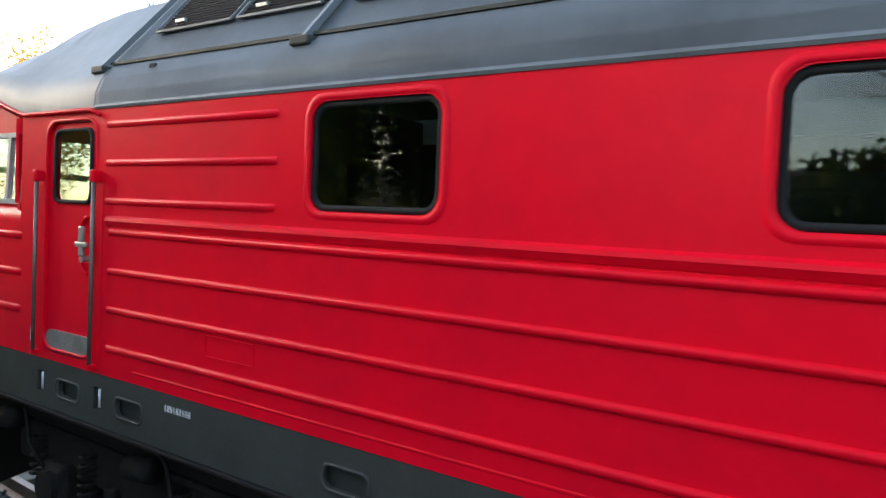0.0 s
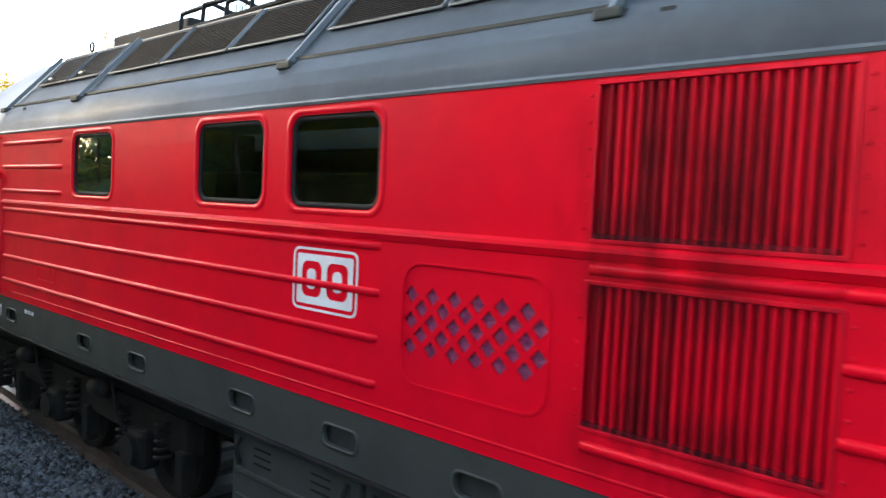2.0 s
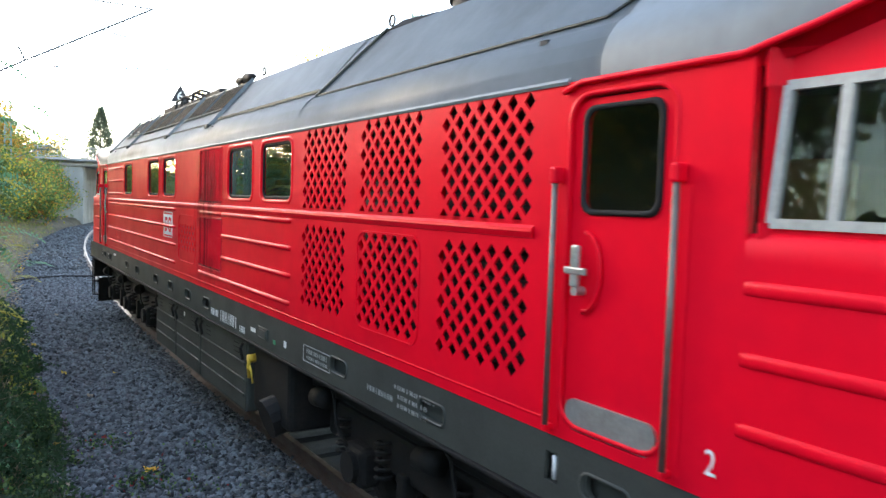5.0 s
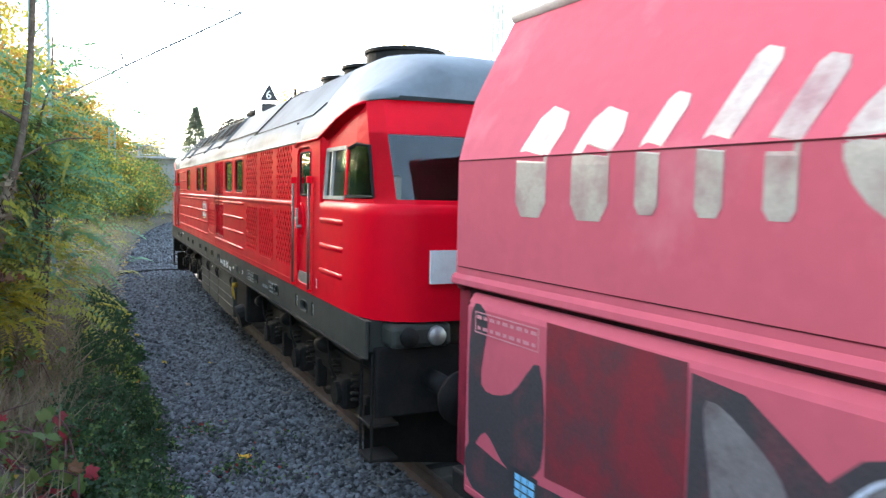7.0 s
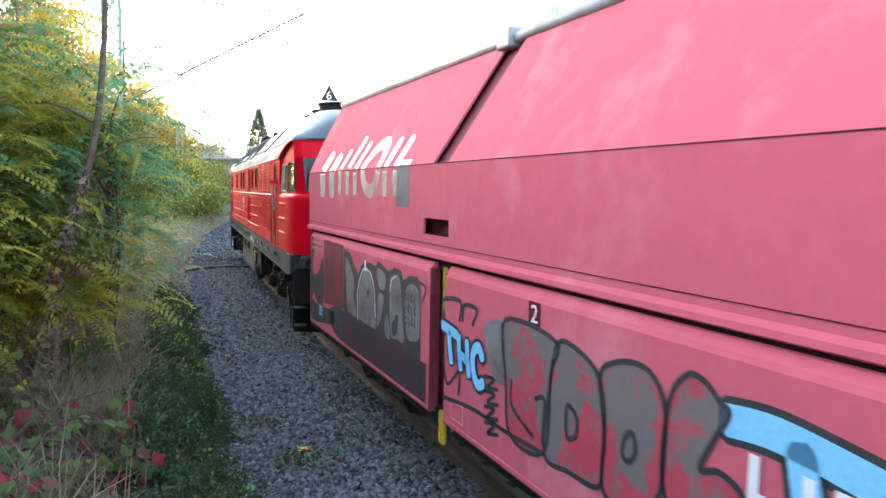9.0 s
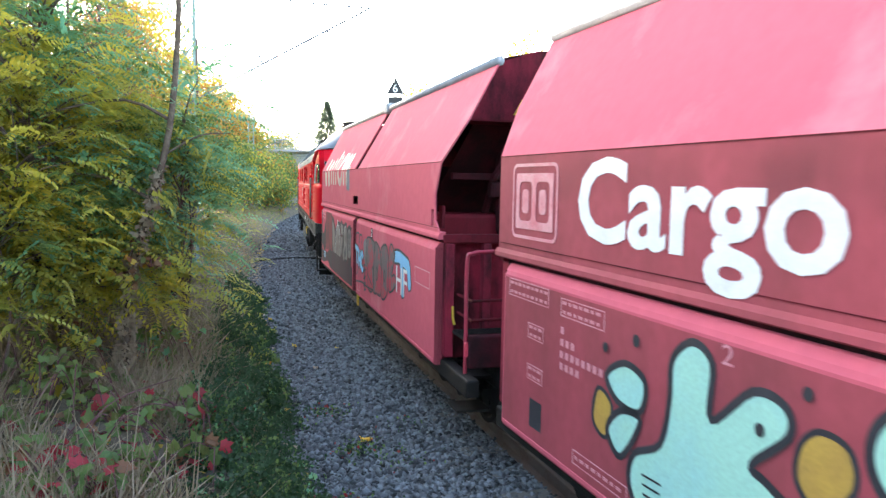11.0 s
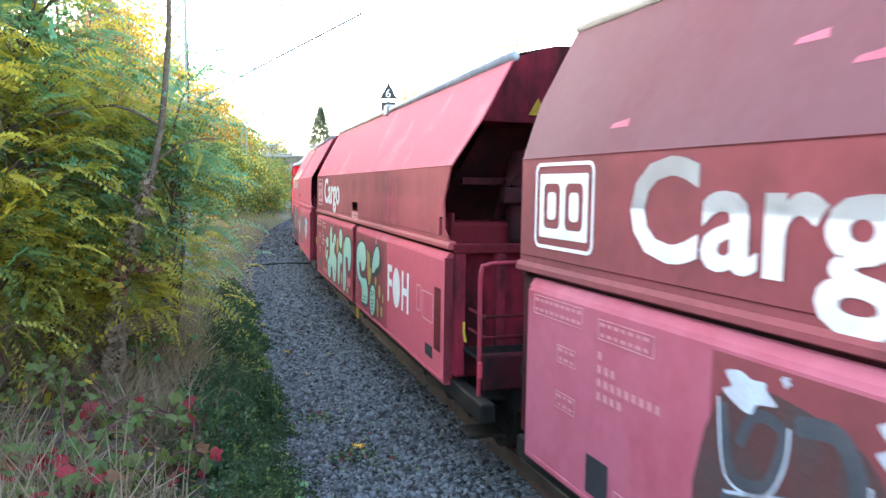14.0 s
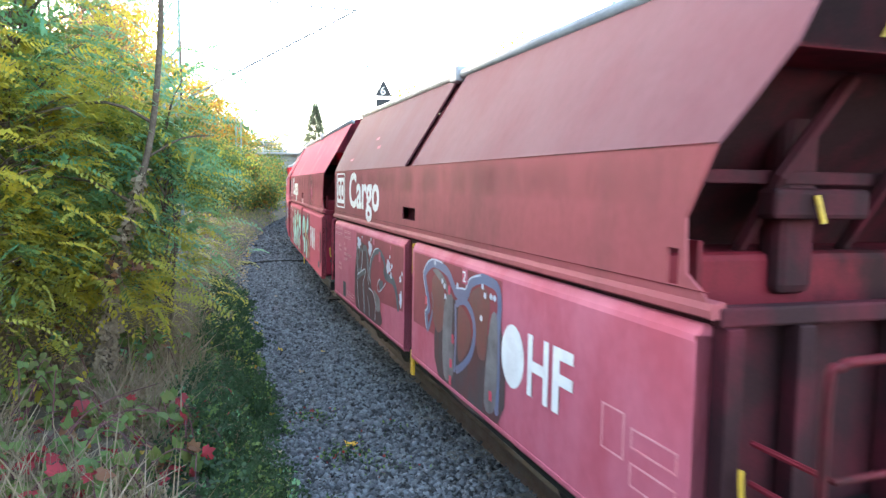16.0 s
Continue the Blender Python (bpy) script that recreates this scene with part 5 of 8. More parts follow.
    box(bm, WX + 0.0, WX + 0.05, 0.16 + mid, 0.24 + mid, 0.80, 0.86, 0.012)
    tube(bm, [(WX + 0.02, 0.20 + mid, 0.82), (WX + 0.02, 0.10 + mid, 0.70)], 0.018, 6)
    part("latch_lever", bm, YELLOW, w)
    # sill, underframe
    part("sill", boxed(-1.44, -1.30, R - 0.9, F + 0.1, 0.62, 0.80, 0.02), BLACK, w, "black longitudinal sill")
    part("underframe", boxed(-0.9, 0.9, -5.9, 5.9, 0.85, 1.1, 0.02), BLACK, w)
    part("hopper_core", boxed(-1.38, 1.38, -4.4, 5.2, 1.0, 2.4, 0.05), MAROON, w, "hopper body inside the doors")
    # ends: recessed sloping end wall, red header with a warning triangle
    for e, s in ((R, -1), (F, 1)):
        bm = bmesh.new()
        loft(bm, [[(-1.40, e - s * 1.35, 2.2), (1.40, e - s * 1.35, 2.2)], [(-1.02, e - s * 0.30, 3.44), (1.02, e - s * 0.30, 3.44)]])
        # added dark panel that closes the bright gap behind the end
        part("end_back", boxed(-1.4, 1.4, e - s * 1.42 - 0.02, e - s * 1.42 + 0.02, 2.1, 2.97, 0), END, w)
        part("end_slope", bm, END, w, "grimy sloping hopper end with shade in its colour")
        bm = bmesh.new()
        g = 0.17
        loft(bm, [[(-1.24, e + s * g, 3.43), (1.24, e + s * g, 3.43)], [(-0.92, e + s * g, 4.05), (0.92, e + s * g, 4.05)], [(-0.45, e + s * g, 4.2), (0.45, e + s * g, 4.2)]])
        bmesh.ops.solidify(bm, geom=bm.faces[:], thickness=0.02)
        part("end_header", bm, end_mat, w, "soot-stained header of the hopper end, darkened as if shaded")
        part("end_shelf", boxed(-1.22, 1.22, min(e + s * g, e - s * 0.32), max(e + s * g, e - s * 0.32), 3.425, 3.45, 0.004), MAROON, w)
        part("end_beam", boxed(-1.46, 1.46, e - 0.05, e + 0.05, 2.10, 2.20, 0.015), END if slope_mat is not PINK else MAROON, w, "grimy end beam, darkened as if shaded")
        part("end_panel", boxed(-1.44, 1.44, e - s * 0.10 - 0.02, e - s * 0.10 + 0.02, 0.8, 2.1, 0.005), end_mat, w, "sooty lower end panel, darkened as if shaded")
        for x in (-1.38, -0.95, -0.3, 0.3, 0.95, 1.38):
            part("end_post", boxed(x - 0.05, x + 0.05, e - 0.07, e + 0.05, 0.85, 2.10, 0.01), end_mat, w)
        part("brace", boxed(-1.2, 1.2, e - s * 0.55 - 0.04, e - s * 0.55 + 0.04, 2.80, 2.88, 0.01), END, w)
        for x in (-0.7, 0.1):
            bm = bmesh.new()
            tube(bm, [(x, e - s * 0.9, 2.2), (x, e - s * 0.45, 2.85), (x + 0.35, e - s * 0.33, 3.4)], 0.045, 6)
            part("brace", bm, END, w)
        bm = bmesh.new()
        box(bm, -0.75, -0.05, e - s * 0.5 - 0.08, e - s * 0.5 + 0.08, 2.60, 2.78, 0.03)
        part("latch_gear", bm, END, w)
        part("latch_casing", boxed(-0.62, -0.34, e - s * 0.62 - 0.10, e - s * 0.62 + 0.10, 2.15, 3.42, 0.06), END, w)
        part("lever", tubed([(-0.48, e - s * 0.40, 2.74), (-0.46, e - s * 0.36, 2.58)], 0.017, 8), YELLOW, w)
        # buffers and drawgear
        for s2 in (-1, 1):
            bm = bmesh.new()
            end = 6.27 * s
            tube(bm, [(s2 * 0.875, end - s * 0.62, 1.05), (s2 * 0.875, end - s * 0.30, 1.05)], 0.10, 12)
            tube(bm, [(s2 * 0.875, end - s * 0.30, 1.05), (s2 * 0.875, end - s * 0.05, 1.05)], 0.075, 12)
            tube(bm, [(s2 * 0.875, end - s * 0.06, 1.05), (s2 * 0.875, end - s * 0.01, 1.05)], 0.23, 18)
            part("buffer", bm, BLACK, w, "black buffer")
        part("headstock", boxed(-1.35, 1.35, 5.62 * s - 0.06, 5.62 * s + 0.06, 0.86, 1.2, 0.02), END, w)
        bm = bmesh.new()
        tube(bm, [(0, 5.7 * s, 1.05), (0, 5.95 * s, 1.0), (0, 6.1 * s, 0.86), (0, 6.25 * s, 0.95)], 0.045, 8)
        part("coupling", bm, BLACK, w)
    # brake platform at the rear
    part("platform", boxed(-1.35, 1.35, -5.65, -5.08, 1.12, 1.15, 0.004), BLACK, w, "steel grating platform")
    for k in range(9):
        part("grating_bar", boxed(-1.35, -0.6, -5.62 + 0.06 * k, -5.605 + 0.06 * k, 1.15, 1.165, 0), BLACK, w)
    part("platform_fascia", boxed(-1.38, -0.7, -5.66, -5.60, 0.98, 1.13, 0.01), SIGN_RED, w)
    for x, u in ((-1.36, -5.60), (-0.55, -5.60)):
        bm = bmesh.new()
        tube(bm, smooth3([(x, u, 0.75), (x, u, 1.2), (x, u, 1.95), (x + 0.06, u - 0.0, 2.04), (x + 0.18, u, 2.06), (x + 0.7, u, 2.07)]), 0.022, 8)
        part("handrail", bm, MAROON_RAIL if slope_mat is PINK else MAROON, w, "red bent handrail", True)
    for z in (1.35, 1.55):
        bm = bmesh.new()
        tube(bm, [(-1.30, -5.12, z), (-1.30, -5.60, z), (-0.3, -5.60, z + 0.02)], 0.016, 6)
        part("guard_rail", bm, MAROON, w)
    bm = bmesh.new()
    tube(bm, [(-1.36, -5.12, 1.42), (-1.36, -5.13, 1.30), (-1.34, -5.13, 1.22)], 0.014, 6)
    part("lever", bm, YELLOW, w)
    bm = bmesh.new()
    tube(bm, [(0.1 + 0.33 * math.cos(q), -5.35, 1.35 + 0.33 * math.sin(q)) for q in [2 * math.pi * k / 24 for k in range(25)]], 0.02, 6)
    for q in (0.3, 2.4, 4.5):
        tube(bm, [(0.1, -5.35, 1.35), (0.1 + 0.33 * math.cos(q), -5.35, 1.35 + 0.33 * math.sin(q))], 0.014, 6)
    part("brake_wheel", bm, BLACK, w, "black brake hand wheel")
    for z in (0.36, 0.72):
        part("step", boxed(-1.42, -1.05, -5.55, -5.20, z, z + 0.03, 0.005), BLACK, w)
    bm = bmesh.new()
    v = [bm.verts.new(p) for p in ((-0.74, R - 0.185, 3.50), (-0.54, R - 0.185, 3.50), (-0.64, R - 0.185, 3.67))]
    bm.faces.new(v)
    bmesh.ops.solidify(bm, geom=bm.faces[:], thickness=0.008)
    part("warning_triangle", bm, YELLOW, w, "yellow warning triangle")
    # bogies
    sets = []
    for mid in (3.9, -3.9):
        sets += bogie(mid, (-0.9, 0.9), "black two-axle bogie", w, 0.46, 1.0, False)
    for a, b, z0, z1, mat_s in ((5.45, 4.75, 1.86, 2.0, FADED), (4.56, 3.98, 1.84, 1.97, FADED), (5.08, 4.82, 1.58, 1.70, FADED), (5.08, 4.82, 1.26, 1.38, FADED), (4.33, 3.66, 0.86, 0.96, FADED))[:1 if upright is PINK else 5]:
        bm = bmesh.new()
        plate(bm, [(a, z0), (b, z0), (b, z1), (a, z1)], [[(a - 0.008, z0 + 0.008), (b + 0.008, z0 + 0.008), (b + 0.008, z1 - 0.008), (a - 0.008, z1 - 0.008)]], WL - 0.005, 0.002)
        part("stencil_frame", bm, mat_s, w)
        rows_n = max(1, int((z1 - z0) / 0.05))
        for r in range(rows_n):
            z = z0 + (z1 - z0) * (r + 0.5) / rows_n
            for j in range(int((a - b) / 0.075)):
                c = a - 0.05 - 0.075 * j
                share("stencil_mark", STENCIL, w, Matrix.Translation((WL - 0.004, c, z)) @ Matrix.Diagonal((0.003, 0.035 + 0.02 * ((j * 3 + r) % 2), 0.022, 1)))
    for k, n in enumerate(() if upright is PINK else (1, 3, 9, 4)):
        for j in range(n):
            share("stencil_mark", STENCIL, w, Matrix.Translation((WL - 0.004, 4.53 - 0.075 * j, 1.74 - 0.085 * k)) @ Matrix.Diagonal((0.003, 0.045, 0.05, 1)))
    return w, sets


def smooth3(pts, n=5):
    p = [Vector(q) for q in pts]
    out = []
    for i in range(len(p) - 1):
        a, b, c, d = p[max(i - 1, 0)], p[i], p[i + 1], p[min(i + 2, len(p) - 1)]
        for k in range(n):
            t = k / n
            out.append(0.5 * (2 * b + (c - a) * t + (2 * a - 5 * b + 4 * c - d) * t * t + (3 * b - a - 3 * c + d) * t ** 3))
    return out + [p[-1]]


wagons = []
wa, s1 = wagon(PINK, PINK, (PINK, PINK), True, 0.13)
wb, s2 = wagon(WORN, PINK, (PINK, PINK), False)
wc, s3 = wagon(BROWN, MAUVE, (DUSTY, DUSTY), True)
wagons = [wa, wb, wc]
WHEELS += s1 + s2 + s3


def outline_box(parent, u0, u1, z0, z1, mat=FADED, x=WL, wd=0.012, name="stencil_frame"):
    bm = bmesh.new()
    plate(bm, [(u0, z0), (u1, z0), (u1, z1), (u0, z1)], [[(u0 - wd, z0 + wd), (u1 + wd, z0 + wd), (u1 + wd, z1 - wd), (u0 - wd, z1 - wd)]], x - 0.003, 0.002)
    return part(name, bm, mat, parent)


def badge_on(parent, u0, u1, z0, z1, mat, x=WX):
    h, wd = z1 - z0, u0 - u1
    bm = bmesh.new()
    plate(bm, rrect(u1, u0, z0, z1, 0.07), [rrect(u1 + 0.025, u0 - 0.025, z0 + 0.025, z1 - 0.025, 0.05)], x - 0.0045, 0.003)
    b = part("badge", bm, mat, parent, "square badge of plain shapes")
    loops = [rrect(u0 - wd * k - wd * 0.145, u0 - wd * k + wd * 0.145, z0 + h * 0.24, z1 - h * 0.24, 0.05) for k in (0.31, 0.69)]
    bm = bmesh.new()
    plate(bm, rrect(u1 + wd * 0.09, u0 - wd * 0.09, z0 + h * 0.13, z1 - h * 0.13, 0.012, 1), loops, x - 0.0045, 0.003)
    for k in (0.31, 0.69):
        c = u0 - wd * k
        plate(bm, rrect(c - wd * 0.075, c + wd * 0.075, z0 + h * 0.34, z1 - h * 0.34, 0.04), [], x - 0.0045, 0.003)
    part("badge_mark", bm, mat, b)


# first wagon: worn foil lettering as plain shapes over the crease, grey and blue graffiti
def foil(strokes, width=0.15):
    for s in strokes:
        stroke(wa, s, width, SILVER, 2, name="foil_shape", surf=slope_at, plain=True)


def lean(u, z):
    k = 2.72 + (z - 2.66) * 0.85
    return (5.03 + (u - 5.10) * 1.09 - 0.30 * max(0.0, k - 2.985), k)


ZL, ZM, ZH = 2.66, 3.10, 3.52
for u, zt, wd in ((5.00, 3.20, 0.30), (4.52, 3.14, 0.30), (4.14, 3.24, 0.15), (3.80, 3.42, 0.15), (3.48, 3.32, 0.15), (2.42, 3.30, 0.16), (2.10, 3.30, 0.16)):
    foil([[lean(u, ZL + (zt - ZL) * k / 8) for k in range(9)]], wd)
foil([[lean(2.92 + 0.27 * math.cos(q), 2.99 + 0.32 * math.sin(q)) for q in [2 * math.pi * k / 24 for k in range(25)]]], 0.16)
blob(wa, [(1.72, 2.58), (1.34, 2.58), (1.34, 2.978), (1.72, 2.978)], NAVY, 2, "navy_patch", False, slope_at)
blob(wa, [(1.66, 2.992), (1.34, 2.992), (1.33, 3.05), (1.65, 3.05)], NAVY, 2, "navy_patch", False, slope_at)
blob(wa, [(3.63, 2.0), (3.35, 1.97), (2.98, 1.74), (2.86, 1.86), (2.7, 1.92), (2.51, 1.93), (2.3, 1.91), (2.21, 1.98), (1.9, 1.91), (1.81, 1.91), (1.66, 1.96), (1.46, 1.95), (1.4, 1.86), (1.23, 1.92), (1.0, 1.94), (0.91, 1.84), (0.89, 0.8), (3.63, 0.8)], CHAR, 1, "overspray", False)
blob(wa, [(3.54, 1.9), (3.25, 1.76), (3.13, 1.6), (3.16, 1.43), (3.01, 1.23), (3.06, 1.14), (3.42, 1.25), (3.51, 1.57)], GREY_P, 2)
blob(wa, [(2.96, 1.24), (2.93, 1.6), (2.74, 1.82), (2.51, 1.82), (2.35, 1.64), (2.29, 1.41), (2.29, 1.2), (2.6, 1.21)], GREY_P, 2)
blob(wa, [(2.24, 1.89), (1.96, 1.85), (1.98, 1.69), (2.17, 1.7)], GREY_P, 2)
blob(wa, [(2.19, 1.61), (2.0, 1.6), (2.09, 1.36), (2.23, 1.27)], GREY_P, 2)
blob(wa, [(1.81, 1.76), (1.73, 1.87), (1.55, 1.89), (1.47, 1.8), (1.39, 1.47), (1.35, 1.25), (1.55, 1.24), (1.76, 1.26)], GREY_P, 2)
blob(wa, [(1.97, 1.3), (1.88, 1.45), (1.77, 1.23), (1.87, 1.18)], GREY_P, 2)
blob(wa, [(1.35, 1.74), (1.18, 1.85), (1.02, 1.84), (0.94, 1.76), (0.92, 1.5), (0.97, 1.34), (1.24, 1.31), (1.32, 1.49)], GREY_P, 2)
stroke(wa, [(2.96, 1.2), (2.99, 1.51), (2.85, 1.75), (2.7, 1.84), (2.47, 1.81), (2.33, 1.65), (2.27, 1.35)], 0.022, PALE, 4)
stroke(wa, [(1.79, 1.7), (1.73, 1.83), (1.6, 1.87)], 0.018, PALE, 4)
blob(wa, [(2.61, 1.59), (2.52, 1.63), (2.49, 1.58), (2.57, 1.52)], INK, 4)
blob(wa, [(1.71, 1.38), (1.56, 1.44), (1.54, 1.31), (1.68, 1.26)], INK, 4)
blob(wa, [(1.61, 1.47), (1.53, 1.49), (1.52, 1.43), (1.59, 1.41)], INK, 4)
blob(wa, [(2.78, 1.21), (2.7, 1.21), (2.73, 1.13)], INK, 4)
stroke(wa, [(1.0, 1.9), (0.78, 1.86), (0.86, 1.73)], 0.03, CHAR, 3)
stroke(wa, [(1.29, 1.75), (1.34, 1.7), (1.29, 1.68)], 0.03, INK, 4)
stroke(wa, [(1.24, 1.74), (1.23, 1.67)], 0.03, INK, 4)
stroke(wa, [(1.12, 1.75), (1.16, 1.7), (1.12, 1.68)], 0.03, INK, 4)
stroke(wa, [(1.07, 1.74), (1.06, 1.67)], 0.03, INK, 4)
stroke(wa, [(1.32, 1.62), (1.31, 1.55)], 0.03, INK, 4)
stroke(wa, [(1.2, 1.64), (1.24, 1.59), (1.19, 1.57)], 0.03, INK, 4)
stroke(wa, [(1.15, 1.63), (1.13, 1.55)], 0.03, INK, 4)
stroke(wa, [(1.04, 1.64), (1.07, 1.59), (1.03, 1.57)], 0.03, INK, 4)
stroke(wa, [(1.28, 1.52), (1.33, 1.47), (1.28, 1.45)], 0.03, INK, 4)
stroke(wa, [(1.23, 1.51), (1.21, 1.44)], 0.03, INK, 4)
stroke(wa, [(1.11, 1.52), (1.15, 1.47), (1.1, 1.46)], 0.03, INK, 4)
stroke(wa, [(1.06, 1.52), (1.05, 1.45)], 0.03, INK, 4)
blob(wa, [(4.68, 2.05), (3.65, 2.04), (3.63, 1.22), (4.66, 1.16)], MAROON_P, 2, "overpainted_patch", False)
blob(wa, [(5.50, 1.98), (5.30, 1.96), (5.36, 1.53), (5.03, 1.55), (4.74, 1.79), (4.7, 1.2), (5.03, 1.08), (5.30, 1.23), (5.50, 1.1)], CHAR, 1, "overspray")
blob(wa, [(5.50, 1.11), (5.03, 1.08), (4.2, 1.11), (4.07, 0.96), (4.59, 0.88), (5.44, 0.81)], CHAR, 1, "overspray")
blob(wa, [(4.33, 1.13), (3.63, 1.2), (3.62, 0.81), (4.19, 0.88)], CHAR, 1, "overspray")
blob(wa, [(3.63, 1.22), (2.28, 1.21), (1.33, 1.17), (0.74, 1.17), (0.74, 0.79), (3.63, 0.79)], BAND, 4, "grime_band", False)
blob(wa, [(-0.77, 1.83), (-1.46, 1.81), (-1.41, 1.58), (-1.35, 1.06), (-0.89, 1.03), (-0.81, 1.4)], MOTTLE, 2)
stroke(wa, [(-0.77, 1.83), (-1.46, 1.81), (-1.41, 1.58), (-1.35, 1.06), (-0.89, 1.03), (-0.81, 1.4)], 0.034, INK, 4, True)
blob(wa, [(-1.49, 1.81), (-1.77, 1.79), (-1.94, 1.68), (-2.0, 1.46), (-1.99, 1.22), (-1.95, 1.06), (-1.65, 1.04), (-1.36, 1.05), (-1.4, 1.48)], MOTTLE, 2)
stroke(wa, [(-1.49, 1.81), (-1.77, 1.79), (-1.94, 1.68), (-2.0, 1.46), (-1.99, 1.22), (-1.95, 1.06), (-1.65, 1.04), (-1.36, 1.05), (-1.4, 1.48)], 0.034, INK, 4, True)
blob(wa, [(-1.94, 1.71), (-2.09, 1.82), (-2.29, 1.85), (-2.42, 1.8), (-2.5, 1.66), (-2.5, 1.4), (-2.46, 1.19), (-2.21, 1.04), (-2.0, 1.07), (-2.0, 1.4)], MOTTLE, 2)
stroke(wa, [(-1.94, 1.71), (-2.09, 1.82), (-2.29, 1.85), (-2.42, 1.8), (-2.5, 1.66), (-2.5, 1.4), (-2.46, 1.19), (-2.21, 1.04), (-2.0, 1.07), (-2.0, 1.4)], 0.034, INK, 4, True)
blob(wa, [(-2.52, 1.7), (-2.64, 1.88), (-2.76, 1.88), (-2.86, 1.81), (-2.92, 1.77), (-2.85, 1.65), (-2.75, 1.46), (-2.88, 1.49), (-3.02, 1.43), (-2.94, 1.32), (-2.53, 1.22)], MOTTLE, 2)
stroke(wa, [(-2.52, 1.7), (-2.64, 1.88), (-2.76, 1.88), (-2.86, 1.81), (-2.92, 1.77), (-2.85, 1.65), (-2.75, 1.46), (-2.88, 1.49), (-3.02, 1.43), (-2.94, 1.32), (-2.53, 1.22)], 0.034, INK, 4, True)
stroke(wa, [(-1.61, 1.44), (-1.71, 1.41), (-1.72, 1.3), (-1.62, 1.25)], 0.035, INK, 4, True)
stroke(wa, [(-2.19, 1.43), (-2.25, 1.47), (-2.28, 1.38), (-2.23, 1.31), (-2.17, 1.33)], 0.035, INK, 4, True)
blob(wa, [(-0.44, 1.74), (-0.73, 1.81), (-0.78, 1.54), (-0.79, 1.36), (-0.59, 1.38), (-0.49, 1.56)], GREY_P, 2)
stroke(wa, [(0.36, 1.65), (0.35, 1.82), (0.01, 1.85), (0.02, 1.69)], 0.035, INK, 3)
stroke(wa, [(-0.04, 1.7), (-0.07, 1.83), (-0.3, 1.83), (-0.23, 1.7)], 0.035, INK, 3)
stroke(wa, [(0.34, 1.34), (0.25, 1.11), (0.01, 1.27), (0.01, 1.08)], 0.035, INK, 3)
stroke(wa, [(0.32, 0.98), (-0.29, 1.04), (-0.81, 1.03), (-1.35, 1.05)], 0.035, INK, 3)
stroke(wa, [(-0.89, 1.42), (-0.91, 1.24), (-1.21, 1.12)], 0.035, INK, 3)
stroke(wa, [(-1.23, 1.38), (-1.34, 1.4), (-1.33, 1.12)], 0.035, INK, 3)
stroke(wa, [(-0.46, 1.35), (-0.63, 1.36), (-0.51, 1.28), (-0.69, 1.3)], 0.03, INK, 3)
stroke(wa, [(-0.46, 1.24), (-0.64, 1.25), (-0.51, 1.16), (-0.7, 1.19)], 0.03, INK, 3)
stroke(wa, [(-0.47, 1.12), (-0.64, 1.14), (-0.52, 1.05), (-0.7, 1.08)], 0.03, INK, 3)
stroke(wa, [(-0.48, 1.0), (-0.65, 1.02), (-0.53, 0.93), (-0.71, 0.97)], 0.03, INK, 3)
blob(wa, [(4.98, 0.93), (4.72, 0.93), (4.72, 1.12), (4.98, 1.12)], INK, 2, "label_plate", False)
for k in range(3):
    for j in range(3):
        blob(wa, [(4.95 - 0.07 * j, 0.95 + 0.05 * k), (4.89 - 0.07 * j, 0.95 + 0.05 * k), (4.89 - 0.07 * j, 0.99 + 0.05 * k), (4.95 - 0.07 * j, 0.99 + 0.05 * k)], BLUE_P, 3, "label_cell", False)
fitted_writing("1", 2.70, 2.65, 1.82, 1.94, WHITE, wa, WL - 0.008, "white door number")
blob(wa, [(-1.10, 1.86), (-1.26, 1.86), (-1.26, 2.02), (-1.10, 2.02)], MAROON, 1, "number_patch", False)
fitted_writing("2", -1.14, -1.22, 1.88, 2.0, WHITE, wa, WL - 0.004, "white door number")
# sky-blue letters and grey outline letters on the second door
def blue(strokes, w):
    letter(wa, [[(0.36 + (p - 0.12) * 0.92, 1.60 + (z - 1.6) * 0.86) for p, z in k] for k in strokes], BLUE_P, w, INK, 6, 0.028)


blue([[(0.12, 1.60), (-0.05, 1.58), (-0.22, 1.56)], [(-0.04, 1.56), (-0.06, 1.42), (-0.10, 1.28)]], 0.085)
blue([[(-0.26, 1.56), (-0.27, 1.40), (-0.31, 1.26)], [(-0.28, 1.40), (-0.44, 1.36)], [(-0.43, 1.54), (-0.45, 1.38), (-0.48, 1.24)]], 0.075)
blue([[(-0.74, 1.46), (-0.66, 1.54), (-0.56, 1.46), (-0.57, 1.30), (-0.66, 1.20), (-0.76, 1.24)]], 0.085)
letter(wa, [[(-2.90, 1.74), (-3.2, 1.76), (-3.7, 1.70)], [(-3.3, 1.72), (-3.35, 1.5), (-3.4, 1.3)], [(-3.72, 1.68), (-3.78, 1.45)]], BLUE_P, 0.15)
fitted_writing("HF", -3.05, -3.68, 1.28, 1.64, WHITE, wa, WL - 0.012, "white block letters")
outline_box(wa, 0.16, -0.08, 0.84, 1.0)
outline_box(wa, -4.05, -4.75, 1.55, 1.75)

# second wagon: mint letters, ochre shadows
fitted_writing("Cargo", 4.42, 2.24, 2.22, 2.94, WHITE, wb, WX - 0.004, "white block lettering on the upper side", offset=0.022)
badge_on(wb, 5.50, 4.72, 2.33, 2.92, FADED)
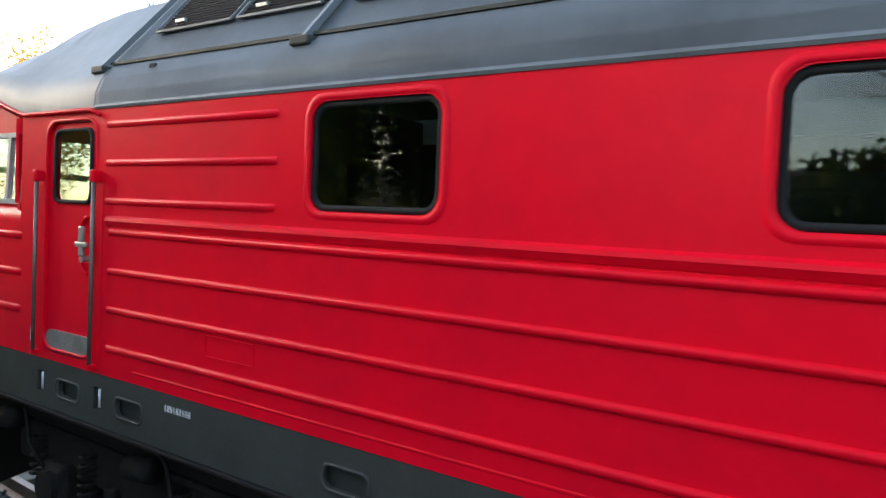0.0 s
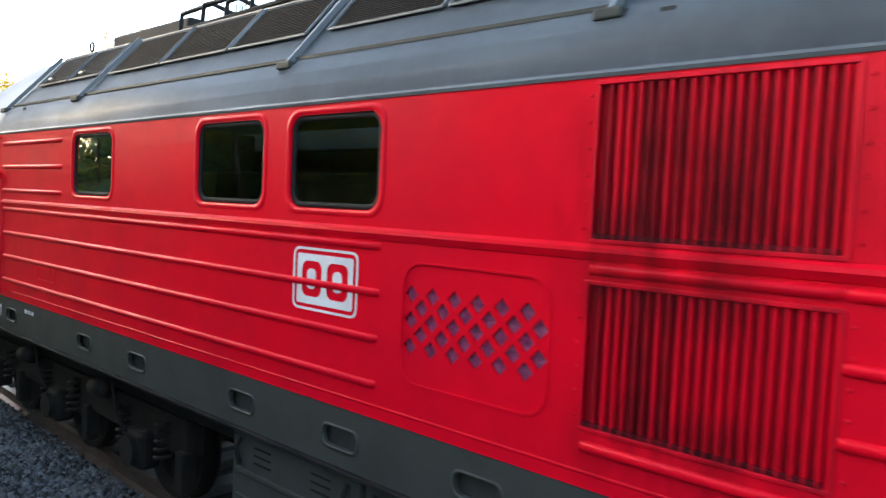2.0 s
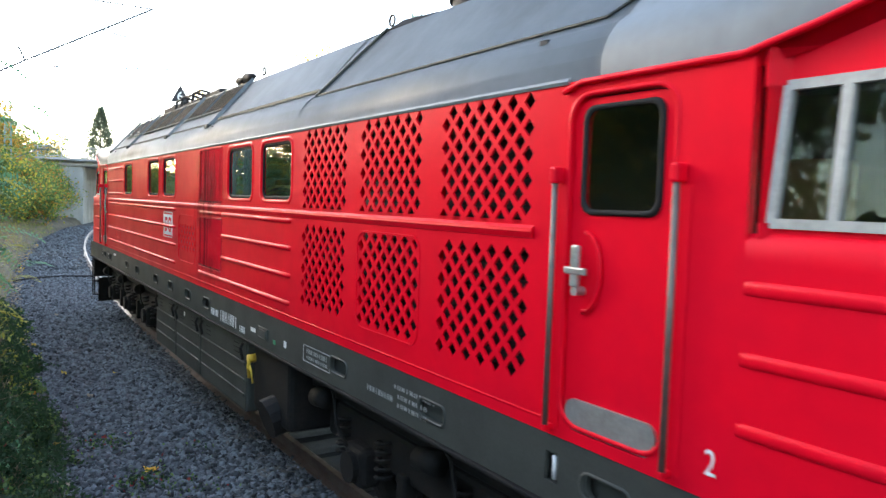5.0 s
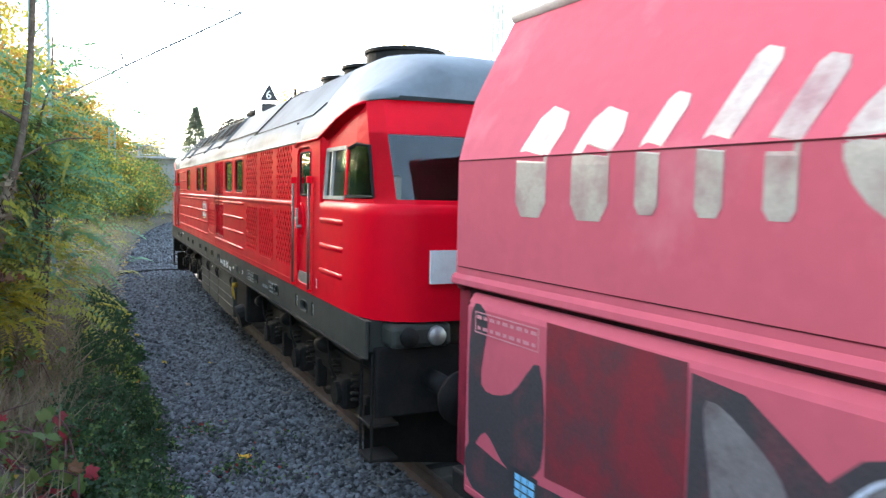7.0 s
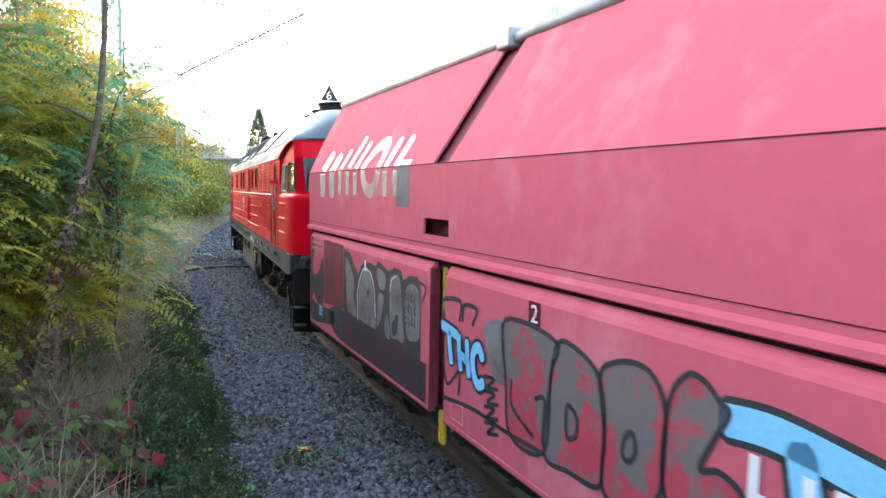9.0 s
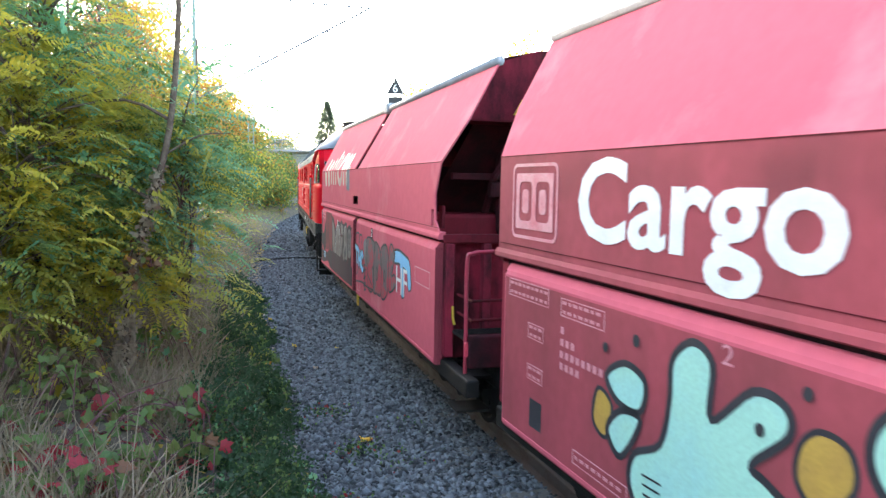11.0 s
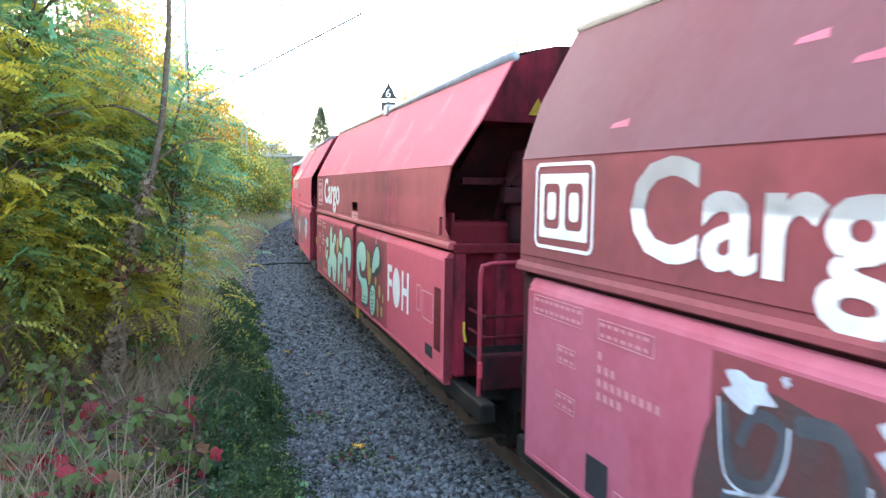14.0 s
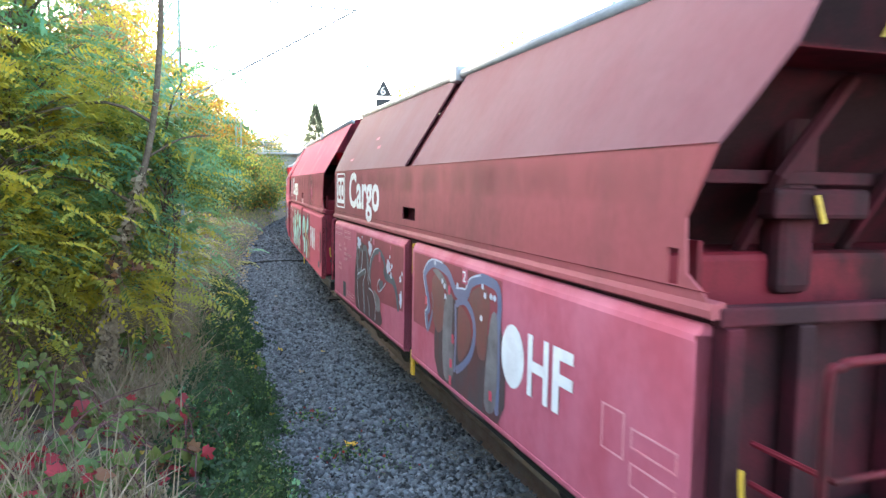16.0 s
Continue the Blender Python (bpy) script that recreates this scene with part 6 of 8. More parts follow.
def bubble(parent, pts, fill, layer, edge=0.045, corner=False):
    """A sprayed shape with a black outline."""
    blob(parent, pts, fill, layer, smooth=not corner)
    stroke(parent, pts, edge, INK, layer + 1, True)


def oval(c, z, a, b, k=10):
    return [(c + a * math.cos(2 * math.pi * j / k), z + b * math.sin(2 * math.pi * j / k)) for j in range(k)]


blob(wb, [(0.16, 0.80), (0.16, 2.0), (-2.22, 2.0), (-2.28, 0.80)], WORN, 1, "dull_field", False)
blob(wb, [(5.53, 0.80), (5.53, 2.0), (0.60, 2.0), (0.60, 0.80)], WORN, 1, "dull_field", False)
stain(wb, WX - 0.002, -2.75, -1.75, 2.20, 2.975, stain_material("washed_pale_streak", (0.60, 0.13, 0.17), 0.9, 0.9, 4.0), "washed_streak")
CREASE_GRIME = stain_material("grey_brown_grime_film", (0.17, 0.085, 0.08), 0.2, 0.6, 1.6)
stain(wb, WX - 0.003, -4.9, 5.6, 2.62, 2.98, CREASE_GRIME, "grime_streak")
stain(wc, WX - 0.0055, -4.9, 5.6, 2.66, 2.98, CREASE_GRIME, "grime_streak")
# ochre shadows
for pts in ([(2.29, 1.76), (2.14, 1.73), (2.11, 1.57), (2.27, 1.42), (2.4, 1.51), (2.39, 1.67)], [(1.56, 1.74), (1.44, 1.69), (1.52, 1.46), (1.64, 1.55)],
            [(1.77, 1.13), (1.64, 1.15), (1.64, 0.98), (1.78, 0.90), (1.85, 1.0)], [(1.16, 0.94), (0.93, 0.92), (0.98, 0.83), (1.17, 0.82)],
            [(4.03, 1.47), (3.86, 1.40), (3.92, 1.18), (4.08, 1.25)], [(0.12, 1.70), (0.02, 1.73), (0.06, 1.47), (0.12, 1.37)],
            [(-0.80, 1.78), (-0.98, 1.76), (-1.07, 1.66), (-1.06, 1.53), (-1.21, 1.57), (-1.18, 1.44), (-1.03, 1.24), (-0.90, 1.28), (-0.82, 1.52)]):
    bubble(wb, pts, OCHRE, 2, 0.03)
for c, z, a, b in ((-1.76, 1.26, 0.09, 0.11), (-2.0, 1.19, 0.06, 0.08), (-1.91, 0.99, 0.08, 0.09), (-1.64, 1.0, 0.07, 0.16), (-1.48, 1.37, 0.08, 0.09)):
    bubble(wb, oval(c, z, a, b), OCHRE, 2, 0.022)
# mint letters, first door
bubble(wb, [(3.73, 1.70), (3.52, 1.64), (3.56, 1.45), (3.80, 1.45), (3.93, 1.58)], MINT, 4)
bubble(wb, [(3.76, 1.40), (3.55, 1.40), (3.74, 1.12), (3.90, 1.24)], MINT, 4)
bubble(wb, [(3.28, 1.83), (3.12, 1.96), (2.96, 1.88), (2.95, 1.60), (2.68, 1.82), (2.48, 1.81), (2.45, 1.68), (2.66, 1.48), (2.56, 1.43), (2.38, 1.34), (2.36, 1.15), (2.46, 0.92), (2.61, 0.82), (2.84, 0.86),
            (2.97, 1.08), (3.12, 1.08), (3.16, 0.92), (3.31, 0.82), (3.50, 0.84), (3.64, 1.0), (3.60, 1.19), (3.36, 1.33), (3.29, 1.60)], MINT, 4)
bubble(wb, oval(1.84, 1.77, 0.215, 0.21, 12), MINT, 4)
bubble(wb, [(2.17, 1.44), (1.98, 1.54), (1.80, 1.50), (1.64, 1.50), (1.62, 1.36), (1.71, 1.26), (1.84, 1.30), (1.87, 1.18), (1.94, 0.97), (2.06, 0.84), (2.19, 0.90), (2.24, 1.12), (2.21, 1.32)], MINT, 4)
bubble(wb, [(1.45, 1.70), (1.28, 1.83), (1.03, 1.88), (0.80, 1.85), (0.68, 1.73), (0.65, 1.51), (0.72, 1.33), (0.83, 1.24), (0.95, 1.26), (1.0, 1.42), (1.10, 1.47), (1.22, 1.44), (1.22, 1.30), (1.17, 1.17),
            (1.19, 0.99), (1.29, 0.84), (1.43, 0.80), (1.55, 0.86), (1.58, 1.02), (1.53, 1.37), (1.49, 1.58)], MINT, 4)
# second door
bubble(wb, [(0.12, 1.59), (0.03, 1.77), (-0.23, 1.88), (-0.53, 1.89), (-0.70, 1.80), (-0.75, 1.62), (-0.67, 1.46), (-0.48, 1.39), (-0.34, 1.42), (-0.27, 1.52), (-0.18, 1.49), (-0.22, 1.37), (-0.40, 1.32), (-0.72, 1.34),
            (-0.88, 1.25), (-0.93, 1.08), (-0.84, 0.92), (-0.54, 0.88), (-0.36, 0.93), (-0.40, 1.05), (-0.33, 1.16), (-0.09, 1.23), (0.07, 1.37)], MINT, 4)
bubble(wb, [(-1.20, 1.50), (-1.29, 1.73), (-1.49, 1.89), (-1.66, 1.91), (-1.77, 1.83), (-1.79, 1.71), (-1.71, 1.60), (-1.52, 1.54), (-1.36, 1.46)], MINT, 4)
bubble(wb, [(-1.05, 1.09), (-1.11, 1.23), (-1.26, 1.31), (-1.44, 1.28), (-1.50, 1.14), (-1.47, 0.95), (-1.33, 0.82), (-1.17, 0.82), (-1.08, 0.92)], MINT, 4)
stroke(wb, [(-1.24, 1.42), (-1.50, 1.49), (-1.74, 1.56), (-1.82, 1.68)], 0.07, INK, 3)
for u, z, n, wd in ((3.42, 1.10, 4, 0.18), (2.60, 1.10, 4, 0.18), (2.06, 1.08, 4, 0.12), (1.40, 1.06, 4, 0.15), (-0.64, 1.02, 3, 0.26), (-1.27, 1.06, 4, 0.20)):
    for k in range(n):
        stroke(wb, [(u + wd * (0.5 - 0.06 * k), z - 0.055 * k), (u - wd * (0.5 - 0.06 * k), z - 0.055 * k + 0.008)], 0.014, INK, 6, plain=True)
stroke(wb, [(-1.14, 1.18), (-1.20, 1.20), (-1.20, 1.14), (-1.14, 1.13)], 0.016, INK, 6)
stroke(wb, [(-1.28, 1.20), (-1.28, 1.13)], 0.016, INK, 6, plain=True)
stroke(wb, [(-1.34, 1.20), (-1.42, 1.20)], 0.016, INK, 6, plain=True)
stroke(wb, [(-1.38, 1.20), (-1.38, 1.12)], 0.016, INK, 6, plain=True)
for c, z, r in ((-1.13, 1.73, 0.05), (-1.16, 1.62, 0.03), (3.95, 1.75, 0.03), (3.62, 1.86, 0.035), (0.06, 1.86, 0.03), (1.44, 1.84, 0.03), (-1.95, 1.72, 0.03), (-1.92, 1.62, 0.04), (2.36, 1.90, 0.03), (2.62, 1.66, 0.03)):
    blob(wb, oval(c, z, r, r * 1.1, 7), INK, 7, "paint_fleck")
blob(wb, [(1.12, 1.14), (0.66, 1.15), (0.68, 0.98), (1.05, 0.96)], SIGN_RED, 7, "label_plate", False)
for k in range(3):
    blob(wb, [(1.05 - 0.02 * k, 1.08 - 0.04 * k), (0.74, 1.085 - 0.04 * k), (0.74, 1.10 - 0.04 * k), (1.05 - 0.02 * k, 1.095 - 0.04 * k)], FADED, 8, "stencil_line", False)
blob(wb, [(0.82, 2.20), (0.20, 2.20), (0.20, 2.33), (0.82, 2.33)], FADED, 1, "scuffed_sill", False, slope_at)
fitted_writing("F", -2.31, -2.56, 1.22, 1.72, WHITE, wb, WL - 0.004, "white block letter", offset=0.02)
blob(wb, [(-2.82 + 0.205 * math.cos(q), 1.46 + 0.26 * math.sin(q)) for q in [2 * math.pi * k / 14 for k in range(14)]], WHITE, 2, "white_disc")
fitted_writing("H", -3.13, -3.48, 1.22, 1.72, WHITE, wb, WL - 0.004, "white block letter", offset=0.02)
fitted_writing("2", 2.90, 2.82, 1.90, 2.0, FADED, wb, WL - 0.004, "faded door number")
fitted_writing("1", -1.48, -1.52, 1.90, 2.02, FADED, wb, WL - 0.004, "faded door number")
outline_box(wb, -3.85, -4.05, 1.35, 1.65)
outline_box(wb, -4.12, -4.55, 1.30, 1.62)
blob(wb, [(-4.60, 1.05), (-4.85, 1.05), (-4.85, 1.72), (-4.60, 1.72)], MAROON, 2, "red_plate", False)
blob(wb, [(-4.25, 0.92), (-4.55, 0.92), (-4.55, 1.05), (-4.25, 1.05)], INK, 2, "dark_plate", False)
outline_box(wb, 0.15, -0.02, 0.95, 1.25)
blob(wb, [(5.02, 0.90), (4.82, 0.90), (4.82, 1.12), (5.02, 1.12)], INK, 2, "dark_plate", False)

# third wagon
fitted_writing("Cargo", 4.30, 2.07, 2.20, 2.95, WHITE, wc, WX - 0.004, "white block lettering on the upper side", offset=0.022)
badge_on(wc, 5.53, 4.71, 2.34, 2.95, WHITE)
blob(wc, [(3.52, 0.82), (3.52, 2.0), (0.60, 2.0), (0.60, 1.22), (0.82, 1.21), (1.78, 1.15), (1.80, 0.80)], BROWN, 1, "dull_field", False)
blob(wc, [(3.50, 0.82), (3.45, 1.80), (2.75, 1.82), (2.48, 1.55), (2.40, 1.30), (2.10, 1.10), (1.82, 1.05), (1.82, 0.82)], CHAR_C, 2, "smeared_field")
for pts, wd in (([(3.43, 1.75), (3.35, 1.45), (3.16, 1.45), (3.08, 1.58), (3.06, 1.74), (3.22, 1.76), (3.31, 1.61)], 0.06), ([(2.97, 1.79), (2.78, 1.81), (2.68, 1.68), (2.65, 1.54), (2.49, 1.54), (2.46, 1.68)], 0.09),
                ([(2.44, 1.35), (2.49, 1.46), (2.38, 1.67), (2.17, 1.80), (1.94, 1.84), (1.72, 1.80), (1.57, 1.71), (1.50, 1.55)], 0.085), ([(1.60, 1.62), (1.50, 1.55), (1.31, 1.54), (1.10, 1.53), (0.95, 1.43), (0.86, 1.30), (0.82, 1.22)], 0.11),
                ([(3.39, 1.30), (3.10, 1.40), (2.85, 1.45)], 0.09), ([(2.94, 1.27), (2.88, 1.02), (2.84, 0.84)], 0.10)):
    stroke(wc, pts, wd, STEEL_P, 3)
for pts in ([(3.46, 1.78), (3.39, 1.42), (3.15, 1.41), (3.04, 1.58), (3.02, 1.76)], [(2.62, 1.66), (2.60, 1.40), (2.56, 1.30)], [(3.39, 1.34), (2.85, 1.49), (2.80, 1.42), (2.96, 1.27), (2.90, 1.02), (2.86, 0.84)],
            [(3.41, 1.28), (3.33, 0.98), (3.24, 0.84)], [(2.65, 1.11), (2.54, 0.99), (2.49, 0.84)], [(2.55, 1.24), (2.29, 1.22), (2.10, 1.10), (2.09, 0.95), (2.14, 0.84)],
            [(1.86, 1.46), (1.96, 1.40), (1.96, 1.31), (1.82, 1.30), (1.49, 1.45)], [(2.45, 1.36), (2.52, 1.46), (2.41, 1.69), (2.18, 1.84), (1.94, 1.88)]):
    stroke(wc, pts, 0.017, PALE, 4)
blob(wc, [(1.90, 1.44), (1.66, 1.45), (1.70, 1.34), (1.86, 1.33)], STEEL_P, 3)
blob(wc, [(2.22, 1.26), (1.87, 1.19), (1.82, 1.03), (2.03, 0.99), (2.08, 1.11)], GREY_P, 3)
for c, z, a, b in ((3.27, 1.86, 0.17, 0.10), (2.47, 1.84, 0.14, 0.12), (1.34, 1.69, 0.13, 0.10), (1.20, 1.59, 0.06, 0.05), (0.70, 1.36, 0.07, 0.12), (1.16, 1.72, 0.05, 0.04), (1.27, 1.83, 0.03, 0.03), (2.42, 1.97, 0.03, 0.03), (3.05, 1.96, 0.03, 0.03), (0.72, 1.60, 0.05, 0.05), (0.64, 1.68, 0.03, 0.03)):
    blob(wc, [(c + a * (0.85 + 0.3 * math.sin(5 * q + 7 * c)) * math.cos(q), z + b * (0.85 + 0.25 * math.cos(3 * q + 9 * z)) * math.sin(q)) for q in [2 * math.pi * k / 11 for k in range(11)]], PALE, 5, "paint_splash")
for c, z, wd, h in ((2.23, 1.95, 0.11, 0.09), (1.85, 1.77, 0.11, 0.14), (1.23, 1.95, 0.06, 0.06)):
    blob(wc, [(c + wd / 2, z - h / 2), (c - wd / 2, z - h / 2), (c - wd / 2, z + h / 2), (c + wd / 2, z + h / 2)], DUSTY, 6, "bare_patch", False)
# its second door: slate-blue outlines over brown, smeared with grey
blob(wc, [(0.12, 1.20), (0.12, 2.0), (-2.50, 2.0), (-2.50, 0.80), (-0.84, 0.80), (-0.82, 1.20)], BROWN, 1, "dull_field", False)
blob(wc, [(-0.84, 0.82), (-0.82, 1.55), (-1.40, 1.66), (-1.95, 1.35), (-2.48, 1.65), (-2.48, 0.82)], CHAR_C, 2, "smeared_field")
for pts, wd in (([(-0.46, 1.22), (-0.40, 1.38), (-0.50, 1.46), (-0.40, 1.63), (-0.32, 1.79), (-0.45, 1.89), (-0.64, 1.95), (-0.92, 1.94), (-1.13, 1.90), (-1.28, 1.80), (-1.40, 1.74), (-1.55, 1.76), (-1.66, 1.77)], 0.09),
                ([(-1.39, 1.64), (-1.58, 1.70), (-1.75, 1.66), (-1.87, 1.55), (-1.88, 1.38), (-1.78, 1.22), (-1.60, 1.09), (-1.42, 1.0)], 0.075), ([(-1.67, 1.76), (-1.79, 1.89), (-2.02, 1.96), (-2.23, 1.96), (-2.40, 1.93), (-2.46, 1.81), (-2.44, 1.52), (-2.45, 1.21), (-2.44, 0.9)], 0.09),
                ([(-0.50, 1.24), (-0.62, 1.45), (-0.60, 1.62)], 0.05), ([(-1.36, 1.62), (-1.38, 1.30), (-1.36, 0.98)], 0.05)):
    stroke(wc, pts, wd, SLATE, 3)
stroke(wc, [(-0.41, 1.22), (-0.35, 1.38), (-0.45, 1.46), (-0.36, 1.63), (-0.27, 1.80), (-0.44, 1.94), (-0.64, 1.99), (-0.94, 1.985)], 0.02, PALE, 4)
stroke(wc, [(-1.38, 1.79), (-1.55, 1.81), (-1.64, 1.82), (-1.76, 1.93), (-2.02, 1.99)], 0.018, PALE, 4)
blob(wc, [(-1.73, 1.75), (-1.97, 1.88), (-2.17, 1.88), (-2.25, 1.76), (-2.21, 1.59), (-2.15, 1.28), (-1.97, 1.30), (-1.90, 1.60)], RUST_P, 3)
blob(wc, [(-1.44, 1.60), (-1.60, 1.62), (-1.78, 1.52), (-1.80, 1.38), (-1.68, 1.22), (-1.46, 1.12)], RUST_P, 3)
blob(wc, [(-0.62, 1.40), (-0.60, 1.78), (-0.80, 1.84), (-0.98, 1.78), (-1.02, 1.40), (-0.82, 1.25)], RUST_P, 3)
blob(wc, [(-1.08, 1.67), (-1.28, 1.68), (-1.27, 1.32), (-1.33, 1.22), (-1.31, 0.90), (-1.04, 0.86), (-0.98, 1.34)], GREY_P, 4, "grey_smear")
blob(wc, [(-2.26, 1.62), (-2.42, 1.66), (-2.42, 0.95), (-2.16, 0.90)], GREY_P, 4, "grey_smear")
blob(wc, [(-0.62, 1.88), (-0.80, 1.90), (-1.05, 1.82), (-1.14, 1.70), (-0.98, 1.76), (-0.76, 1.83)], GREY_P, 4, "grey_smear")
for c, z in ((-2.08, 1.90), (-2.14, 1.83), (-2.28, 1.84), (-2.36, 1.84), (-0.96, 1.80), (-1.03, 1.76), (-1.06, 1.66), (-0.70, 1.96), (-1.42, 1.82), (-2.06, 1.62)):
    blob(wc, oval(c, z, 0.032, 0.028, 7), PALE, 6, "paint_fleck")
for c, z in ((-1.31, 1.28), (-1.26, 1.03), (-1.25, 0.86), (-1.18, 1.74), (-2.31, 1.0), (-0.40, 1.52)):
    blob(wc, [(c + 0.035, z - 0.045), (c - 0.035, z - 0.04), (c - 0.03, z + 0.05), (c + 0.035, z + 0.04)], SIGN_RED, 6, "bare_patch", False)
blob(wc, [(-2.74 + 0.22 * math.cos(q), 1.44 + 0.25 * math.sin(q)) for q in [2 * math.pi * k / 16 for k in range(16)]], WHITE, 3, "white_disc")
fitted_writing("H", -3.03, -3.37, 1.22, 1.68, WHITE, wc, WL - 0.006, "white block letter", offset=0.02)
fitted_writing("F", -3.44, -3.73, 1.22, 1.68, WHITE, wc, WL - 0.006, "white block letter", offset=0.02)
blob(wc, [(-1.55, 1.86), (-1.70, 1.86), (-1.70, 2.0), (-1.55, 2.0)], DUSTY, 6, "number_patch", False)
fitted_writing("2", -1.58, -1.66, 1.88, 1.98, WHITE, wc, WL - 0.014, "faded door number")
blob(wc, [(4.66, 0.83), (4.40, 0.83), (4.40, 1.08), (4.66, 1.08)], INK, 2, "dark_plate", False)
outline_box(wc, -4.1, -4.35, 1.20, 1.48)
outline_box(wc, -4.42, -4.85, 1.08, 1.22)
outline_box(wc, -4.42, -4.85, 1.30, 1.42)
for u, z in ((2.9, 3.3), (4.6, 3.15), (3.3, 3.45)):
    blob(wc, [(u + 0.10, z), (u - 0.10, z), (u - 0.08, z + 0.05), (u + 0.08, z + 0.03)], DUSTY, 1, "scraped_patch", False, slope_at)

# ---- plants and ground cover ----
rng = np.random.default_rng(7)
L_YELLOW = leaf_material("yellow_leaf", (0.62, 0.47, 0.05), (0.42, 0.40, 0.06))
L_LIME = leaf_material("lime_leaf", (0.30, 0.33, 0.06), (0.45, 0.40, 0.07))
L_TEAL = leaf_material("blue_green_leaf", (0.13, 0.33, 0.21), (0.20, 0.37, 0.14))
L_GREEN = leaf_material("green_leaf", (0.09, 0.17, 0.05), (0.17, 0.23, 0.06))
L_DARK = leaf_material("dark_green_leaf", (0.022, 0.055, 0.022), (0.04, 0.085, 0.03))
L_ORANGE = leaf_material("orange_leaf", (0.46, 0.17, 0.03), (0.50, 0.30, 0.05))
L_RED = leaf_material("red_leaf", (0.32, 0.025, 0.03), (0.18, 0.045, 0.03))
L_GOLD = leaf_material("golden_leaf", (0.60, 0.38, 0.06), (0.42, 0.30, 0.05))
# needle green lightened: the distance haze is mixed into the colour
L_NEEDLE = leaf_material("hazed_spruce_needle", (0.11, 0.15, 0.10), (0.16, 0.17, 0.10))
L_STRAW = leaf_material("dry_grass", (0.36, 0.29, 0.19), (0.17, 0.13, 0.08))
L_VRED = leaf_material("dark_red_vine_leaf", (0.46, 0.03, 0.05), (0.20, 0.035, 0.035))
L_VINE = leaf_material("dull_green_vine_leaf", (0.10, 0.14, 0.035), (0.17, 0.19, 0.05))
L_VRUST = leaf_material("rust_vine_leaf", (0.26, 0.09, 0.04), (0.20, 0.13, 0.07))
L_TWIGGY = leaf_material("russet_twig_haze", (0.17, 0.085, 0.07), (0.26, 0.14, 0.10))
L_CURL = leaf_material("withered_leaf", (0.27, 0.20, 0.14), (0.42, 0.34, 0.25))


def quads_mesh(name, quads, mats, which=None):
    """One mesh of loose four-cornered leaves: quads is (n, 4, 3)."""
    n = len(quads)
    me = bpy.data.meshes.new(name)
    me.vertices.add(n * 4)
    me.vertices.foreach_set("co", np.asarray(quads, dtype=np.float32).ravel())
    me.loops.add(n * 4)
    me.loops.foreach_set("vertex_index", np.arange(n * 4, dtype=np.int32))
    me.polygons.add(n)
    me.polygons.foreach_set("loop_start", np.arange(0, n * 4, 4, dtype=np.int32))
    me.polygons.foreach_set("loop_total", np.full(n, 4, dtype=np.int32))
    for m in (mats if isinstance(mats, (list, tuple)) else [mats]):
        me.materials.append(m)
    if which is not None:
        me.polygons.foreach_set("material_index", np.asarray(which, dtype=np.int32))
    me.update(calc_edges=True)
    me.validate()
    return me


def leaf_quads(base, along, across, length, width):
    """Kite-shaped leaves from base points, unit directions and sizes."""
    l, w = length[:, None], width[:, None]
    return np.stack([base, base + along * l * 0.45 + across * w, base + along * l, base + along * l * 0.45 - across * w], 1)


def unit(v):
    return v / np.maximum(np.linalg.norm(v, axis=-1, keepdims=True), 1e-9)


def random_leaves(points, size, droop=0.3):
    n = len(points)
    a = unit(rng.normal(size=(n, 3)) + np.array([0, 0, -droop]))
    b = unit(np.cross(a, rng.normal(size=(n, 3))))
    s = size * rng.uniform(0.6, 1.3, n)
    return leaf_quads(points, a, b, s, s * 0.38)


def pinnate(starts, dirs, lengths, pairs, leaf_len, leaf_w):
    """Feathery leaves: leaflets in pairs along drooping stalks."""
    out = []
    n = len(starts)
    side0 = unit(np.cross(dirs, np.array([0, 0, 1.0]) + rng.normal(size=(n, 3)) * 0.5))
    for k in range(pairs):
        f = (k + 0.8) / pairs
        p = starts + dirs * (lengths * f)[:, None] + np.array([0, 0, -1.0]) * (lengths * 0.5 * f * f)[:, None]
        size = leaf_len * (1 - 0.5 * abs(f - 0.45)) * rng.uniform(0.8, 1.15, n)
        for s in (-1, 1):
            a = unit(side0 * s + dirs * 0.45 + np.array([0, 0, -0.45]) + rng.normal(size=(n, 3)) * 0.12)
            out.append(leaf_quads(p, a, unit(np.cross(a, np.cross(dirs, side0))) * 0.0 + unit(np.cross(a, side0 * 0.2 + np.array([0, 0, 1.0]))), size, np.full(n, leaf_w)))
    return np.concatenate(out)


